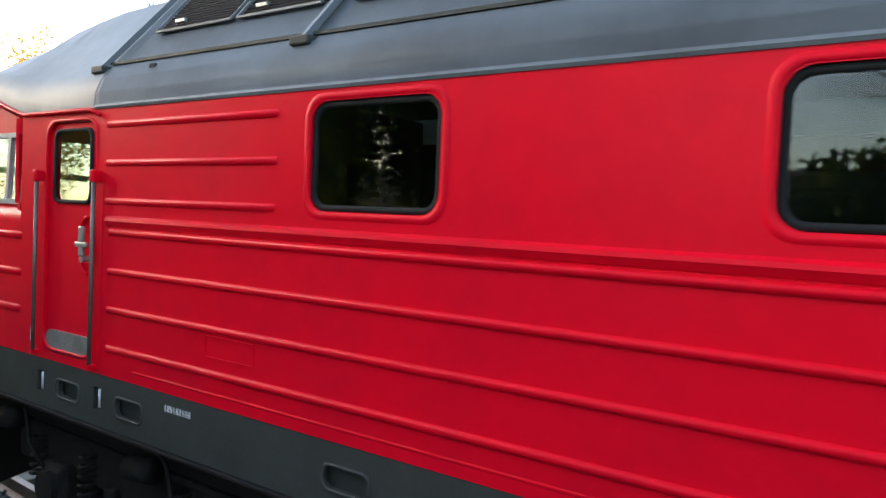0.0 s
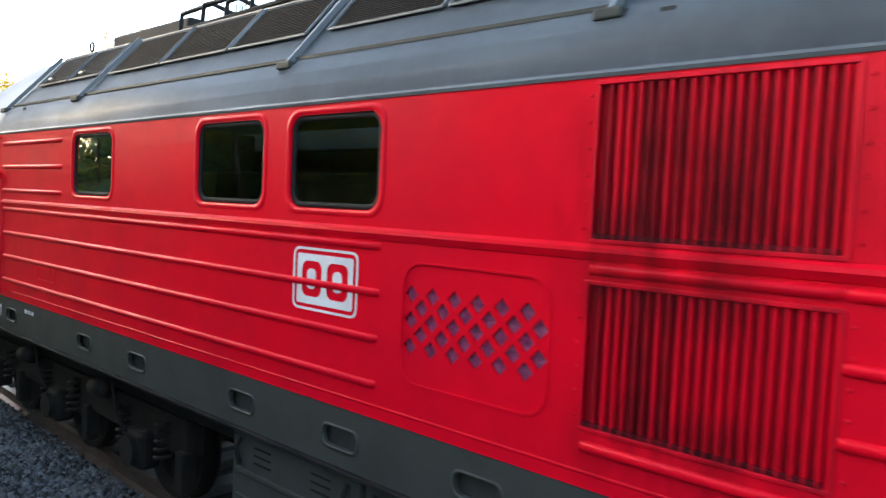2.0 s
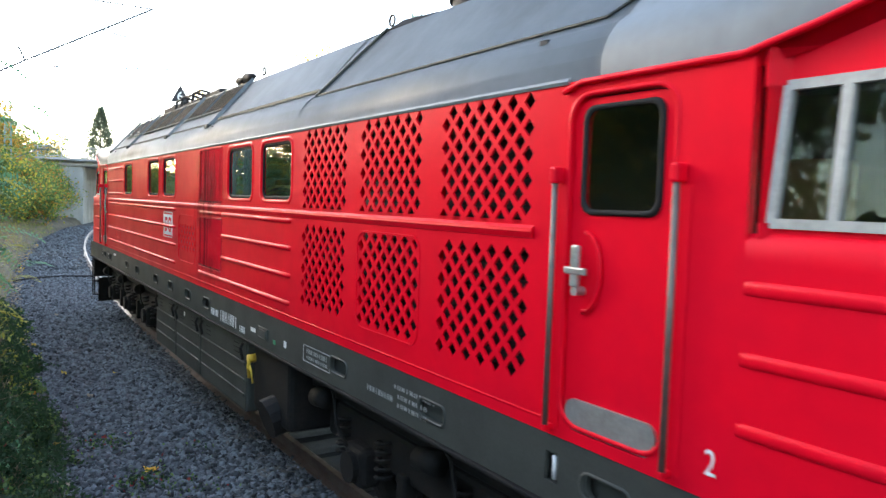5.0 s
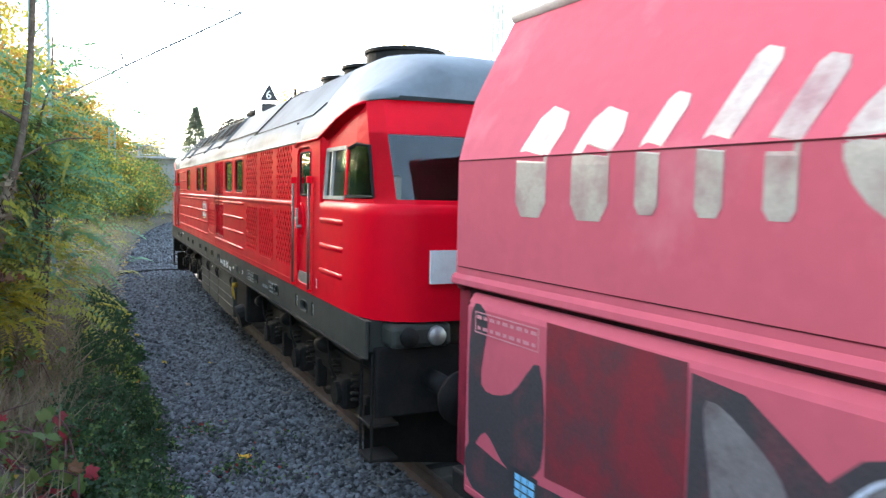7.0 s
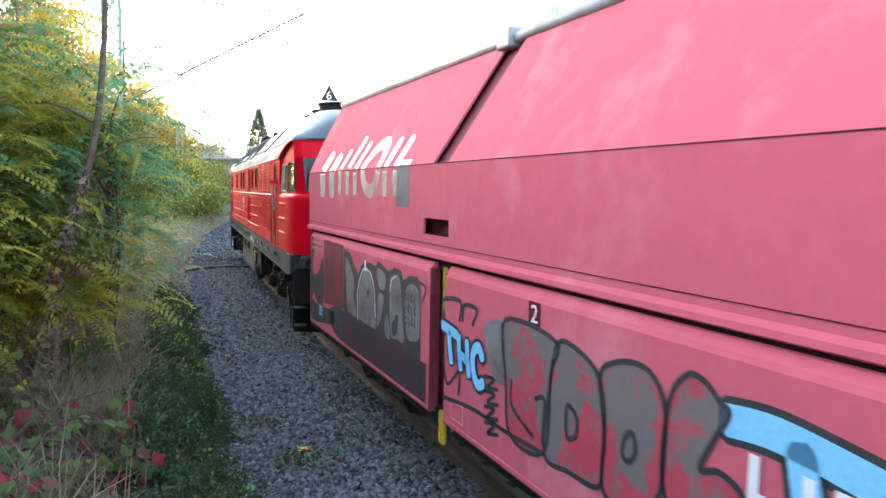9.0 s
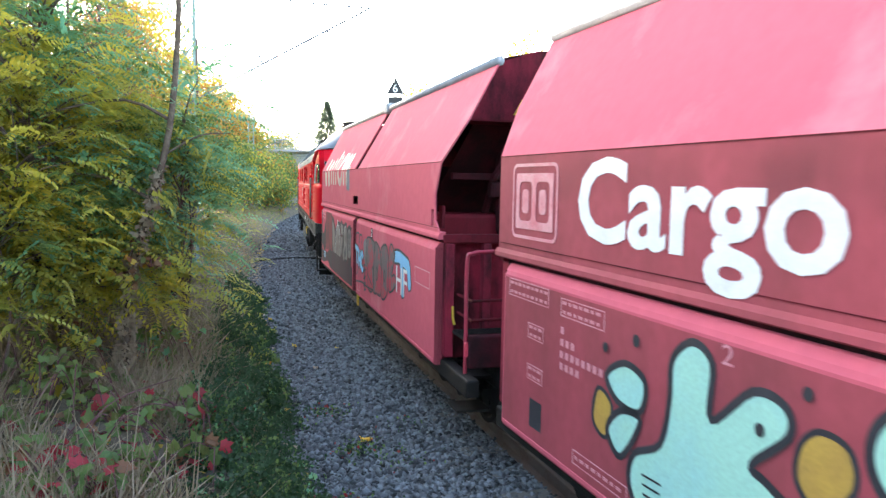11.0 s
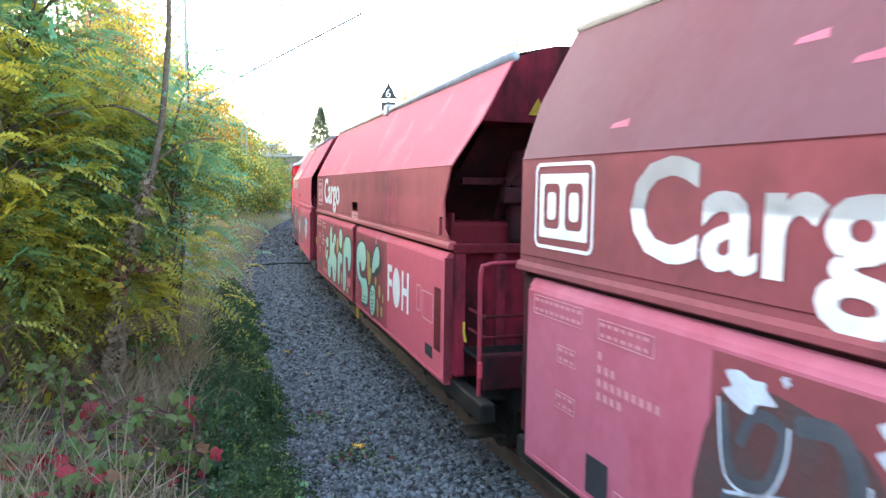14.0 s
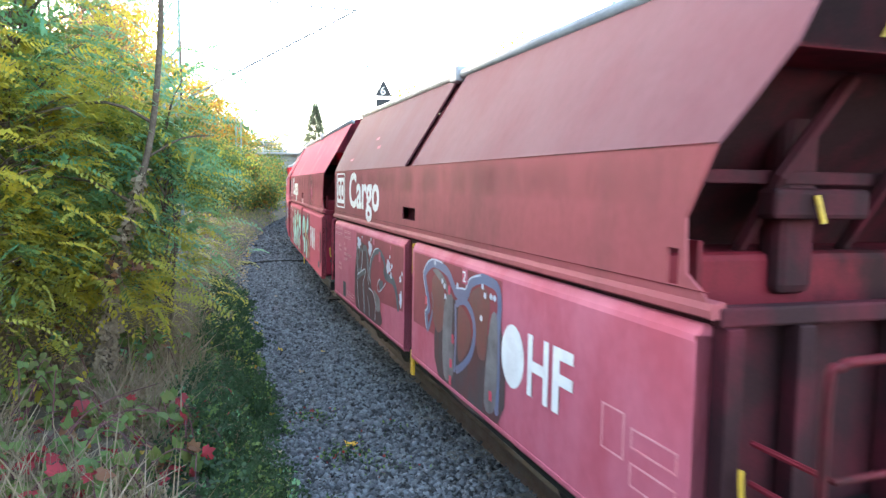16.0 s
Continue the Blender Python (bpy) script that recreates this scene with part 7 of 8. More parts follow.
def limbs(bm, base, top, r, count, spread, bend=0.15, sides=7):
    """A tapered trunk with forked limbs; returns twig ends."""
    base, top = Vector(base), Vector(top)
    ax = top - base
    pts = [base + ax * k / 6 + Vector((rng.normal(), rng.normal(), 0)) * bend * (k > 0) * (k < 6) for k in range(7)]
    tube(bm, pts, r, sides, r * 0.22)
    ends = []
    for i in range(count):
        f = 0.25 + 0.75 * (i + rng.uniform(0, 1)) / count
        k = min(5, int(f * 6))
        p = pts[k].lerp(pts[k + 1], f * 6 - k)
        a = rng.uniform(0, 2 * math.pi)
        d = Vector((math.cos(a), math.sin(a), rng.uniform(0.15, 0.8))).normalized() * spread * (1.15 - 0.7 * f) * rng.uniform(0.6, 1.1)
        q = [p, p + d * 0.5 + Vector((0, 0, 0.06 * spread)), p + d]
        tube(bm, q, r * (1 - f) * 0.45 + 0.012, 5, 0.006)
        ends += [q[1], q[2]]
        for j in range(2):
            e = q[1] + Vector((rng.normal(), rng.normal(), rng.normal() * 0.5)) * spread * 0.35
            tube(bm, [q[1], (q[1] + e) / 2 + Vector((0, 0, 0.05)), e], 0.012, 4, 0.004)
            ends.append(e)
    return ends


def broad_tree(base, height, spread, n, size, mats, r=0.14, label="leafy tree on the bank", low=0.25, weights=None):
    t = empty("tree", label, "tree", "trees on the bank")
    bm = bmesh.new()
    ends = limbs(bm, base, Vector(base) + Vector((rng.normal() * 0.4, rng.normal() * 0.4, height * 0.92)), r, 14, spread, 0.12)
    part("trunk", bm, BARK, t, "", True)
    hubs = np.array([e[:] for e in ends if e.z > base[2] + height * low])
    pick = hubs[rng.integers(0, len(hubs), n)]
    pts = pick + rng.normal(size=(n, 3)) * np.array([spread * 0.20, spread * 0.20, spread * 0.16])
    q = random_leaves(pts, size)
    me = quads_mesh("crown", q, mats, rng.choice(len(mats), n, p=weights))
    o = new("crown", me)
    o.parent = t
    return t


def bank_z(s, la):
    prof = [(3.3, -0.30), (3.5, 0.0), (3.9, 0.25), (4.6, 0.40), (6.5, 0.55), (9, 1.2), (13, 2.6), (20, 4.5), (40, 5.5), (60, 5.0)]
    return float(np.interp(la, [p[0] for p in prof], [p[1] for p in prof]))


def on_bank(s, la, up=0.0):
    p = beside(s, la)
    return (p.x, p.y, bank_z(s, la) - 0.05 + up)


# the old trunk wrapped in withered climbers, forked and leaning
old = empty("old_tree", "slender leaning tree trunk wrapped in withered climber leaves", "tree")
bm = bmesh.new()
tube(bm, smooth3([(-0.80, 8.9, 0.25), (-0.74, 8.9, 0.6), (-0.64, 8.9, 1.72), (-0.42, 8.9, 2.48), (-0.22, 8.9, 3.32), (-0.12, 8.92, 4.36), (-0.12, 8.95, 5.1), (-0.25, 9.0, 6.6), (-0.3, 9.0, 8.0)], 4), 0.055, 9, 0.018)
tube(bm, smooth3([(-0.42, 8.9, 2.5), (-0.9, 9.1, 2.75), (-1.6, 9.3, 2.8)], 3), 0.025, 6, 0.008)
tube(bm, smooth3([(-0.2, 8.9, 3.4), (-0.7, 9.0, 3.62), (-1.5, 9.2, 3.45), (-2.2, 9.3, 3.15)], 3), 0.022, 6, 0.006)
tube(bm, smooth3([(-0.3, 8.9, 3.0), (0.1, 8.95, 3.25), (0.45, 9.1, 3.3)], 3), 0.016, 6, 0.005)
part("trunk", bm, BARK, old, "", True)
n = 1100
h = 0.3 + 2.6 * rng.uniform(0, 1, n) ** 1.3
ang = rng.uniform(0, 2 * math.pi, n)
cx = np.interp(h, [0.25, 0.6, 1.72, 2.48, 3.32], [-0.80, -0.74, -0.64, -0.42, -0.22])
rad = np.interp(h, [0.3, 1.2, 2.9], [0.11, 0.09, 0.045]) * rng.uniform(0.6, 1.15, n)
pts = np.stack([cx + rad * np.cos(ang), 8.9 + rad * np.sin(ang), h], 1)
q = random_leaves(pts, 0.082, 0.9)
o = new("withered_climber", quads_mesh("withered_climber", q, L_CURL))
o.parent = old


def feather_tree(label, base, top, r, sprays, box_lo, box_hi, mats, weights, length, leaf_len, leaf_w, clusters):
    """A tree with feathery compound leaves hung in tiers from its limbs."""
    t = empty("feathery_tree", label, "tree", "trees on the bank")
    bm = bmesh.new()
    tube(bm, smooth3([base, Vector(base).lerp(Vector(top), 0.5) + Vector((0.12, 0.1, 0)), top], 4), r, 7, r * 0.3)
    lo, hi = np.array(box_lo), np.array(box_hi)
    hubs = lo + (hi - lo) * rng.uniform(0, 1, (clusters, 3))
    axis0, axis1 = np.array(base), np.array(top)
    S, D, M = [], [], []
    for i, hpt in enumerate(hubs):
        f = np.clip((hpt[2] - base[2]) / (top[2] - base[2]) - 0.12, 0.05, 0.95)
        root = axis0 + (axis1 - axis0) * f
        mid = (root + hpt) / 2 + np.array([0, 0, 0.10])
        tube(bm, [root, mid, hpt], 0.016, 5, 0.005)
        k = sprays // clusters
        along = unit(hpt - root)
        S.append(hpt + rng.normal(size=(k, 3)) * np.array([0.30, 0.30, 0.20]))
        away = unit(S[-1] - root) * 0.8 + rng.normal(size=(k, 3)) * np.array([0.8, 0.8, 0.28])
        D.append(unit(away))
        M.append(np.full(k, rng.choice(len(mats), p=weights)))
    part("trunk", bm, TWIG, t, "", True)
    S, D, M = np.concatenate(S), np.concatenate(D), np.concatenate(M)
    q = pinnate(S, D, length * rng.uniform(0.7, 1.2, len(S)), 11, leaf_len * 0.80, leaf_w * 0.92)
    o = new("crown", quads_mesh("crown", q, mats, np.tile(M, 22)))
    o.parent = t


FE = [L_YELLOW, L_LIME, L_TEAL, L_GREEN]
feather_tree("feathery yellow-unseen green tree added on the bank", (-2.6, 9.0, 0.3), (-2.2, 9.4, 5.5), 0.05, 756, (-4.2, 8.0, 1.3), (-1.0, 10.4, 4.2), FE, [0.55, 0.30, 0.05, 0.10], 0.55, 0.13, 0.020, 45)
feather_tree("feathery golden tree beside the old trunk", (-1.7, 10.6, 0.3), (-1.5, 10.8, 5.2), 0.045, 837, (-3.0, 9.8, 1.7), (-0.2, 11.6, 4.6), FE, [0.45, 0.3, 0.12, 0.13], 0.55, 0.13, 0.020, 45)
feather_tree("feathery blue-green tree beside the track", (-0.2, 12.4, 0.2), (0.1, 12.6, 5.0), 0.05, 1080, (-2.0, 11.2, 0.8), (-0.75, 13.8, 4.1), FE, [0.14, 0.26, 0.42, 0.18], 0.6, 0.14, 0.022, 48)
feather_tree("feathery green tree high on the bank", (-3.8, 11.5, 0.4), (-3.6, 11.5, 7.5), 0.06, 567, (-5.4, 10.3, 3.2), (-1.8, 13.0, 6.6), FE, [0.15, 0.25, 0.35, 0.25], 0.6, 0.14, 0.022, 42)
feather_tree("feathery lime shrub near the path", (-1.9, 8.4, 0.3), (-1.9, 8.4, 2.4), 0.02, 340, (-2.6, 7.6, 1.3), (-1.35, 9.0, 2.4), FE, [0.15, 0.62, 0.13, 0.10], 0.45, 0.11, 0.019, 30)
feather_tree("feathery yellow tree behind the old trunk", (-1.9, 9.5, 0.3), (-1.7, 9.6, 4.4), 0.025, 560, (-2.6, 9.25, 2.0), (-0.45, 10.0, 3.8), FE, [0.42, 0.33, 0.15, 0.10], 0.5, 0.12, 0.020, 32)
feather_tree("feathery blue-green shrub beside the ballast", (-0.2, 16.0, 0.1), (-0.1, 16.2, 3.0), 0.04, 945, (-2.4, 14.6, 0.6), (-0.5, 17.8, 3.2), FE, [0.10, 0.24, 0.46, 0.20], 0.6, 0.14, 0.022, 39)
feather_tree("feathery mixed tree behind the old trunk", (-2.8, 14.0, 0.6), (-2.8, 14.0, 6.5), 0.06, 621, (-4.6, 13.0, 1.0), (-1.6, 15.5, 5.6), FE, [0.4, 0.2, 0.2, 0.2], 0.65, 0.15, 0.024, 45)

feather_tree("feathery blue-green sapling beside the old trunk", (-0.15, 9.9, 0.2), (-0.1, 10.1, 3.6), 0.018, 560, (-0.55, 9.5, 1.5), (0.12, 10.9, 4.0), FE, [0.04, 0.12, 0.64, 0.20], 0.55, 0.13, 0.020, 28)
feather_tree("feathery blue-green tree top above the yellow one", (-2.0, 10.2, 0.4), (-1.6, 9.8, 5.6), 0.04, 600, (-3.0, 8.6, 3.9), (-0.7, 10.4, 5.3), FE, [0.08, 0.17, 0.55, 0.20], 0.55, 0.13, 0.020, 30)

feather_tree("feathery lime undergrowth behind the old trunk", (-1.4, 9.7, 0.3), (-1.3, 9.7, 2.6), 0.018, 520, (-2.5, 9.1, 1.35), (-0.45, 9.6, 2.4), FE, [0.28, 0.5, 0.17, 0.05], 0.45, 0.12, 0.020, 32)
feather_tree("feathery yellow-green sapling on the bank", (-1.9, 8.9, 0.3), (-1.8, 8.9, 3.6), 0.018, 300, (-2.4, 8.3, 1.9), (-1.15, 8.9, 3.6), FE, [0.45, 0.35, 0.15, 0.05], 0.48, 0.12, 0.020, 20)

# shrubs and trees along the bank, near to far
for s, la, h, sp, n, size, mats, wt, lb in (
        (13, 8.5, 5.0, 1.8, 9000, 0.11, [L_GREEN, L_LIME, L_TEAL], [0.5, 0.2, 0.3], "green leafy shrub tree on the bank"),
        (17, 7.5, 4.2, 1.6, 8000, 0.11, [L_GREEN, L_TEAL], [0.5, 0.5], "green leafy shrub tree on the bank"),
        (21, 7.4, 3.2, 1.5, 8000, 0.11, [L_TEAL, L_GREEN, L_LIME], [0.5, 0.3, 0.2], "blue-green bush beside the track"),
        (24, 9.2, 5.5, 2.2, 7000, 0.13, [L_GREEN, L_TWIGGY, L_ORANGE], [0.5, 0.3, 0.2], "green and yellow tree on the bank"),
        (28, 6.9, 3.0, 1.6, 7000, 0.13, [L_GREEN, L_TEAL], [0.6, 0.4], "green bush beside the track"),
        (31, 9.5, 8.0, 2.6, 9000, 0.15, [L_ORANGE, L_YELLOW, L_GREEN], [0.5, 0.3, 0.2], "orange autumn tree on the bank"),
        (34, 6.6, 3.4, 1.8, 7000, 0.14, [L_GREEN, L_LIME], [0.7, 0.3], "green bush beside the track"),
        (38, 10, 10.0, 3.0, 10000, 0.17, [L_GOLD, L_ORANGE, L_YELLOW], [0.5, 0.35, 0.15], "golden autumn tree on the bank"),
        (41, 6.4, 3.6, 2.0, 6500, 0.16, [L_GREEN, L_DARK, L_YELLOW], [0.6, 0.2, 0.2], "green bush beside the track"),
        (47, 10, 9.5, 3.2, 9000, 0.19, [L_ORANGE, L_GOLD, L_GREEN], [0.45, 0.35, 0.2], "orange autumn tree on the bank"),
        (48, 6.2, 4.0, 2.2, 6000, 0.18, [L_GREEN, L_YELLOW], [0.7, 0.3], "green bush beside the track"),
        (54, 6.0, 3.8, 2.0, 6000, 0.16, [L_GREEN, L_LIME, L_ORANGE], [0.55, 0.25, 0.2], "green bush beside the track"),
        (50, 8.3, 8.5, 1.9, 7000, 0.15, [L_ORANGE, L_GOLD, L_TWIGGY], [0.4, 0.3, 0.3], "orange autumn tree on the bank"),
        (57, 7.8, 9.0, 1.9, 7000, 0.16, [L_GOLD, L_ORANGE, L_GREEN], [0.45, 0.3, 0.25], "golden autumn tree on the bank"),
        (64, 7.6, 8.0, 2.0, 7000, 0.17, [L_ORANGE, L_GOLD, L_GREEN], [0.4, 0.3, 0.3], "orange autumn tree on the bank"),
        (56, 9.5, 6.5, 2.8, 7000, 0.2, [L_ORANGE, L_YELLOW, L_GREEN], [0.4, 0.3, 0.3], "orange bush on the bank"),
        (60, 7.5, 3.0, 2.4, 5000, 0.2, [L_GREEN, L_LIME], [0.7, 0.3], "green bush beside the track"),
        (63, 11, 6.5, 3.0, 6000, 0.22, [L_GREEN, L_ORANGE, L_YELLOW], [0.5, 0.3, 0.2], "autumn tree on the bank"),
        (67, 8.0, 3.0, 2.4, 4500, 0.22, [L_GREEN, L_DARK], [0.7, 0.3], "green bush near the bridge"),
        (72, 9.0, 3.4, 2.6, 4500, 0.24, [L_GREEN, L_YELLOW], [0.8, 0.2], "green bush near the bridge"),
        (58, 4.9, 2.2, 1.6, 6000, 0.19, [L_GREEN, L_LIME, L_ORANGE], [0.6, 0.25, 0.15], "green and orange bush near the bridge"),
        (62, 5.2, 3, 1.8, 6000, 0.19, [L_GREEN, L_LIME, L_ORANGE], [0.6, 0.25, 0.15], "green and orange bush near the bridge"),
        (66, 5.4, 3.6, 2, 6000, 0.19, [L_GREEN, L_LIME, L_ORANGE], [0.6, 0.25, 0.15], "green and orange bush near the bridge"),
        (70, 5.6, 4.2, 2.2, 6000, 0.19, [L_GREEN, L_LIME, L_ORANGE], [0.6, 0.25, 0.15], "green and orange bush near the bridge"),
        (74, 5.6, 4.4, 2.2, 6000, 0.19, [L_GREEN, L_LIME, L_ORANGE], [0.6, 0.25, 0.15], "green and orange bush near the bridge"),
        (77, 6.4, 5, 2.4, 6000, 0.19, [L_GREEN, L_LIME, L_ORANGE], [0.6, 0.25, 0.15], "green and orange bush near the bridge"),
        (68, 8.5, 7, 3, 6000, 0.19, [L_GREEN, L_LIME, L_ORANGE], [0.6, 0.25, 0.15], "green and orange bush near the bridge"),
        (75, 9.5, 7, 3, 6000, 0.19, [L_GREEN, L_LIME, L_ORANGE], [0.6, 0.25, 0.15], "green and orange bush near the bridge"),
        # dense shrubs added so the train windows mirror something dark
        (8, 11, 5, 2.3, 9000, 0.2, [L_GREEN, L_DARK, L_LIME], [0.5, 0.3, 0.2], "dense green shrub added on the bank to darken reflections"),
        (11, 10, 5, 2.3, 9000, 0.2, [L_GREEN, L_DARK, L_LIME], [0.5, 0.3, 0.2], "dense green shrub added on the bank to darken reflections"),
        (15, 11, 6, 2.3, 9000, 0.2, [L_GREEN, L_DARK, L_LIME], [0.5, 0.3, 0.2], "dense green shrub added on the bank to darken reflections"),
        (19, 9.5, 5.5, 2.3, 9000, 0.2, [L_GREEN, L_DARK, L_LIME], [0.5, 0.3, 0.2], "dense green shrub added on the bank to darken reflections"),
        (23, 11.5, 6.5, 2.3, 9000, 0.2, [L_GREEN, L_DARK, L_LIME], [0.5, 0.3, 0.2], "dense green shrub added on the bank to darken reflections"),
        (27, 12, 7, 2.3, 9000, 0.2, [L_GREEN, L_DARK, L_LIME], [0.5, 0.3, 0.2], "dense green shrub added on the bank to darken reflections"),
        (8, 16, 8, 2.3, 9000, 0.2, [L_GREEN, L_DARK, L_LIME], [0.5, 0.3, 0.2], "dense green shrub added on the bank to darken reflections"),
        (16, 16, 8, 2.3, 9000, 0.2, [L_GREEN, L_DARK, L_LIME], [0.5, 0.3, 0.2], "dense green shrub added on the bank to darken reflections"),
        (84, 14, 6.0, 3.2, 5000, 0.26, [L_GREEN, L_YELLOW, L_ORANGE], [0.4, 0.4, 0.2], "autumn tree behind the bridge"),
        (92, 20, 8.0, 4.0, 6000, 0.3, [L_GOLD, L_YELLOW, L_GREEN], [0.4, 0.3, 0.3], "golden tree behind the bridge"),
        (100, 12, 6.0, 4.0, 6000, 0.3, [L_GOLD, L_GREEN], [0.5, 0.5], "golden tree behind the bridge"),
        (70, 17, 9.0, 3.6, 7000, 0.24, [L_GREEN, L_ORANGE, L_YELLOW], [0.4, 0.3, 0.3], "autumn tree on the bank"),
        (54, 16, 10.0, 3.6, 7000, 0.22, [L_GOLD, L_ORANGE], [0.5, 0.5], "golden tree on the bank"),
        (30, 15, 9.0, 3.2, 7000, 0.18, [L_ORANGE, L_GREEN], [0.5, 0.5], "orange tree on the bank"),
        (20, 13, 8.0, 3.0, 5000, 0.16, [L_GREEN, L_TWIGGY, L_ORANGE], [0.5, 0.3, 0.2], "green and yellow tree on the bank"),
        (12, 13, 7.0, 3.0, 6000, 0.16, [L_GREEN, L_LIME, L_TWIGGY], [0.5, 0.25, 0.25], "unseen green tree added on the bank"),
        # unseen shrubs beside and behind the viewer, added to darken window reflections
        (-7, 12, 2.4, 2.2, 6000, 0.2, [L_GREEN, L_DARK, L_LIME], [0.5, 0.3, 0.2], "dense green shrub added on the bank to darken reflections"),
        (-3, 12.5, 1.4, 1.6, 6000, 0.2, [L_GREEN, L_DARK, L_LIME], [0.5, 0.3, 0.2], "dense green shrub added on the bank to darken reflections"),
        (1, 12.5, 1.2, 1.2, 6000, 0.2, [L_GREEN, L_DARK, L_LIME], [0.5, 0.3, 0.2], "dense green shrub added on the bank to darken reflections"),
        (5, 12, 1.2, 1.2, 6000, 0.2, [L_GREEN, L_DARK, L_LIME], [0.5, 0.3, 0.2], "dense green shrub added on the bank to darken reflections"),
        (8.5, 13, 2.4, 2.2, 6000, 0.2, [L_GREEN, L_DARK, L_LIME], [0.5, 0.3, 0.2], "dense green shrub added on the bank to darken reflections"),
        (12.5, 11.5, 5.0, 2.3, 9000, 0.2, [L_GREEN, L_DARK, L_LIME], [0.5, 0.3, 0.2], "dense green shrub added on the bank to darken reflections"),
        # unseen trees behind the viewer, added for darker reflections
        (-17, 11.5, 6.0, 3.0, 6000, 0.22, [L_GREEN, L_DARK, L_YELLOW], [0.5, 0.3, 0.2], "unseen green tree added on the bank"),
        (-36, 8.0, 9.0, 4.0, 8000, 0.26, [L_GREEN, L_YELLOW], [0.6, 0.4], "unseen green tree added on the bank"),
        (-12, 14, 5.0, 3.0, 6000, 0.22, [L_GREEN, L_DARK], [0.6, 0.4], "unseen green tree added on the bank")):
    broad_tree(on_bank(s, la), h, sp, n, size, mats, 0.05 + 0.012 * h, lb, 0.12 if h < 5 else 0.22, wt)
# golden trees beyond the far side of the track
for x, y, h in ((24, 50, 14), (30, 44, 12), (34, 52, 13), (20, 62, 12)):
    broad_tree((x, y, -0.75), h, 3.4, 6000, 0.24, [L_GOLD, L_YELLOW, L_ORANGE], 0.2, "golden tree beyond the track", 0.3, [0.5, 0.3, 0.2])

# bare slender trees with a haze of fine twigs
for s, la, h in ((20, 8.6, 11), (22, 7.4, 12), (25, 9.2, 12), (27, 7.6, 13), (23, 10.2, 11), (18, 9.8, 10), (29, 8.6, 12), (16, 8.2, 9), (-4, 9.5, 9), (0.5, 10.5, 10), (5, 10, 9)):
    t = empty("bare_tree", "slender bare tree with a haze of russet twigs", "tree", "trees on the bank")
    b = Vector(on_bank(s, la))
    bm = bmesh.new()
    ends = limbs(bm, b, b + Vector((rng.normal() * 0.5, rng.normal() * 0.5, h)), 0.07, 22, 1.3, 0.1, 6)
    part("trunk", bm, TWIG, t)
    hubs = np.array([e[:] for e in ends if e.z > b.z + 2.5])
    n = 2600
    p = hubs[rng.integers(0, len(hubs), n)] + rng.normal(size=(n, 3)) * np.array([0.35, 0.35, 0.4])
    a = unit(rng.normal(size=(n, 3)) * 0.5 + np.array([0, 0, 0.8]))
    q = leaf_quads(p, a, unit(np.cross(a, rng.normal(size=(n, 3)))), rng.uniform(0.25, 0.6, n), np.full(n, 0.006))
    n2 = 700
    p2 = hubs[rng.integers(0, len(hubs), n2)] + rng.normal(size=(n2, 3)) * 0.4
    q = np.concatenate([q, random_leaves(p2, 0.07)])
    o = new("twig_haze", quads_mesh("twig_haze", q, L_TWIGGY))
    o.parent = t

# spruce beyond the bridge
def spruce(x, y, h, wd, label):
    t = empty("spruce", label, "tree")
    bm = bmesh.new()
    tube(bm, [(x, y, -0.7), (x, y, h)], 0.25, 8, 0.04)
    part("trunk", bm, BARK, t)
    n = 9000
    f = rng.uniform(0.08, 1, n) ** 0.9
    tier = np.round(f * 22) / 22 + rng.normal(0, 0.012, n)
    rad = wd * (1 - tier) * rng.uniform(0.15, 1.0, n) ** 0.6 * (0.92 + 0.12 * np.sin(f * 67 + 3)) + 0.1
    a = rng.uniform(0, 2 * math.pi, n)
    rad *= 0.8 + 0.3 * np.sin(a * 5 + tier * 40)
    p = np.stack([x + rad * np.cos(a), y + rad * np.sin(a), tier * h - rad * 0.25 + rng.normal(0, 0.12, n)], 1)
    d = unit(np.stack([np.cos(a), np.sin(a), np.full(n, -0.5)], 1) + rng.normal(size=(n, 3)) * 0.3)
    q = leaf_quads(p, d, unit(np.cross(d, rng.normal(size=(n, 3)))), rng.uniform(0.3, 0.6, n), np.full(n, 0.08))
    o = new("crown", quads_mesh("crown", q, L_NEEDLE))
    o.parent = t


spruce(20.2, 117.5, 15.0, 7.6, "tall dark spruce standing beyond the bridge")
spruce(7.3, 104.0, 9.5, 3.2, "dark spruce on the far bank")

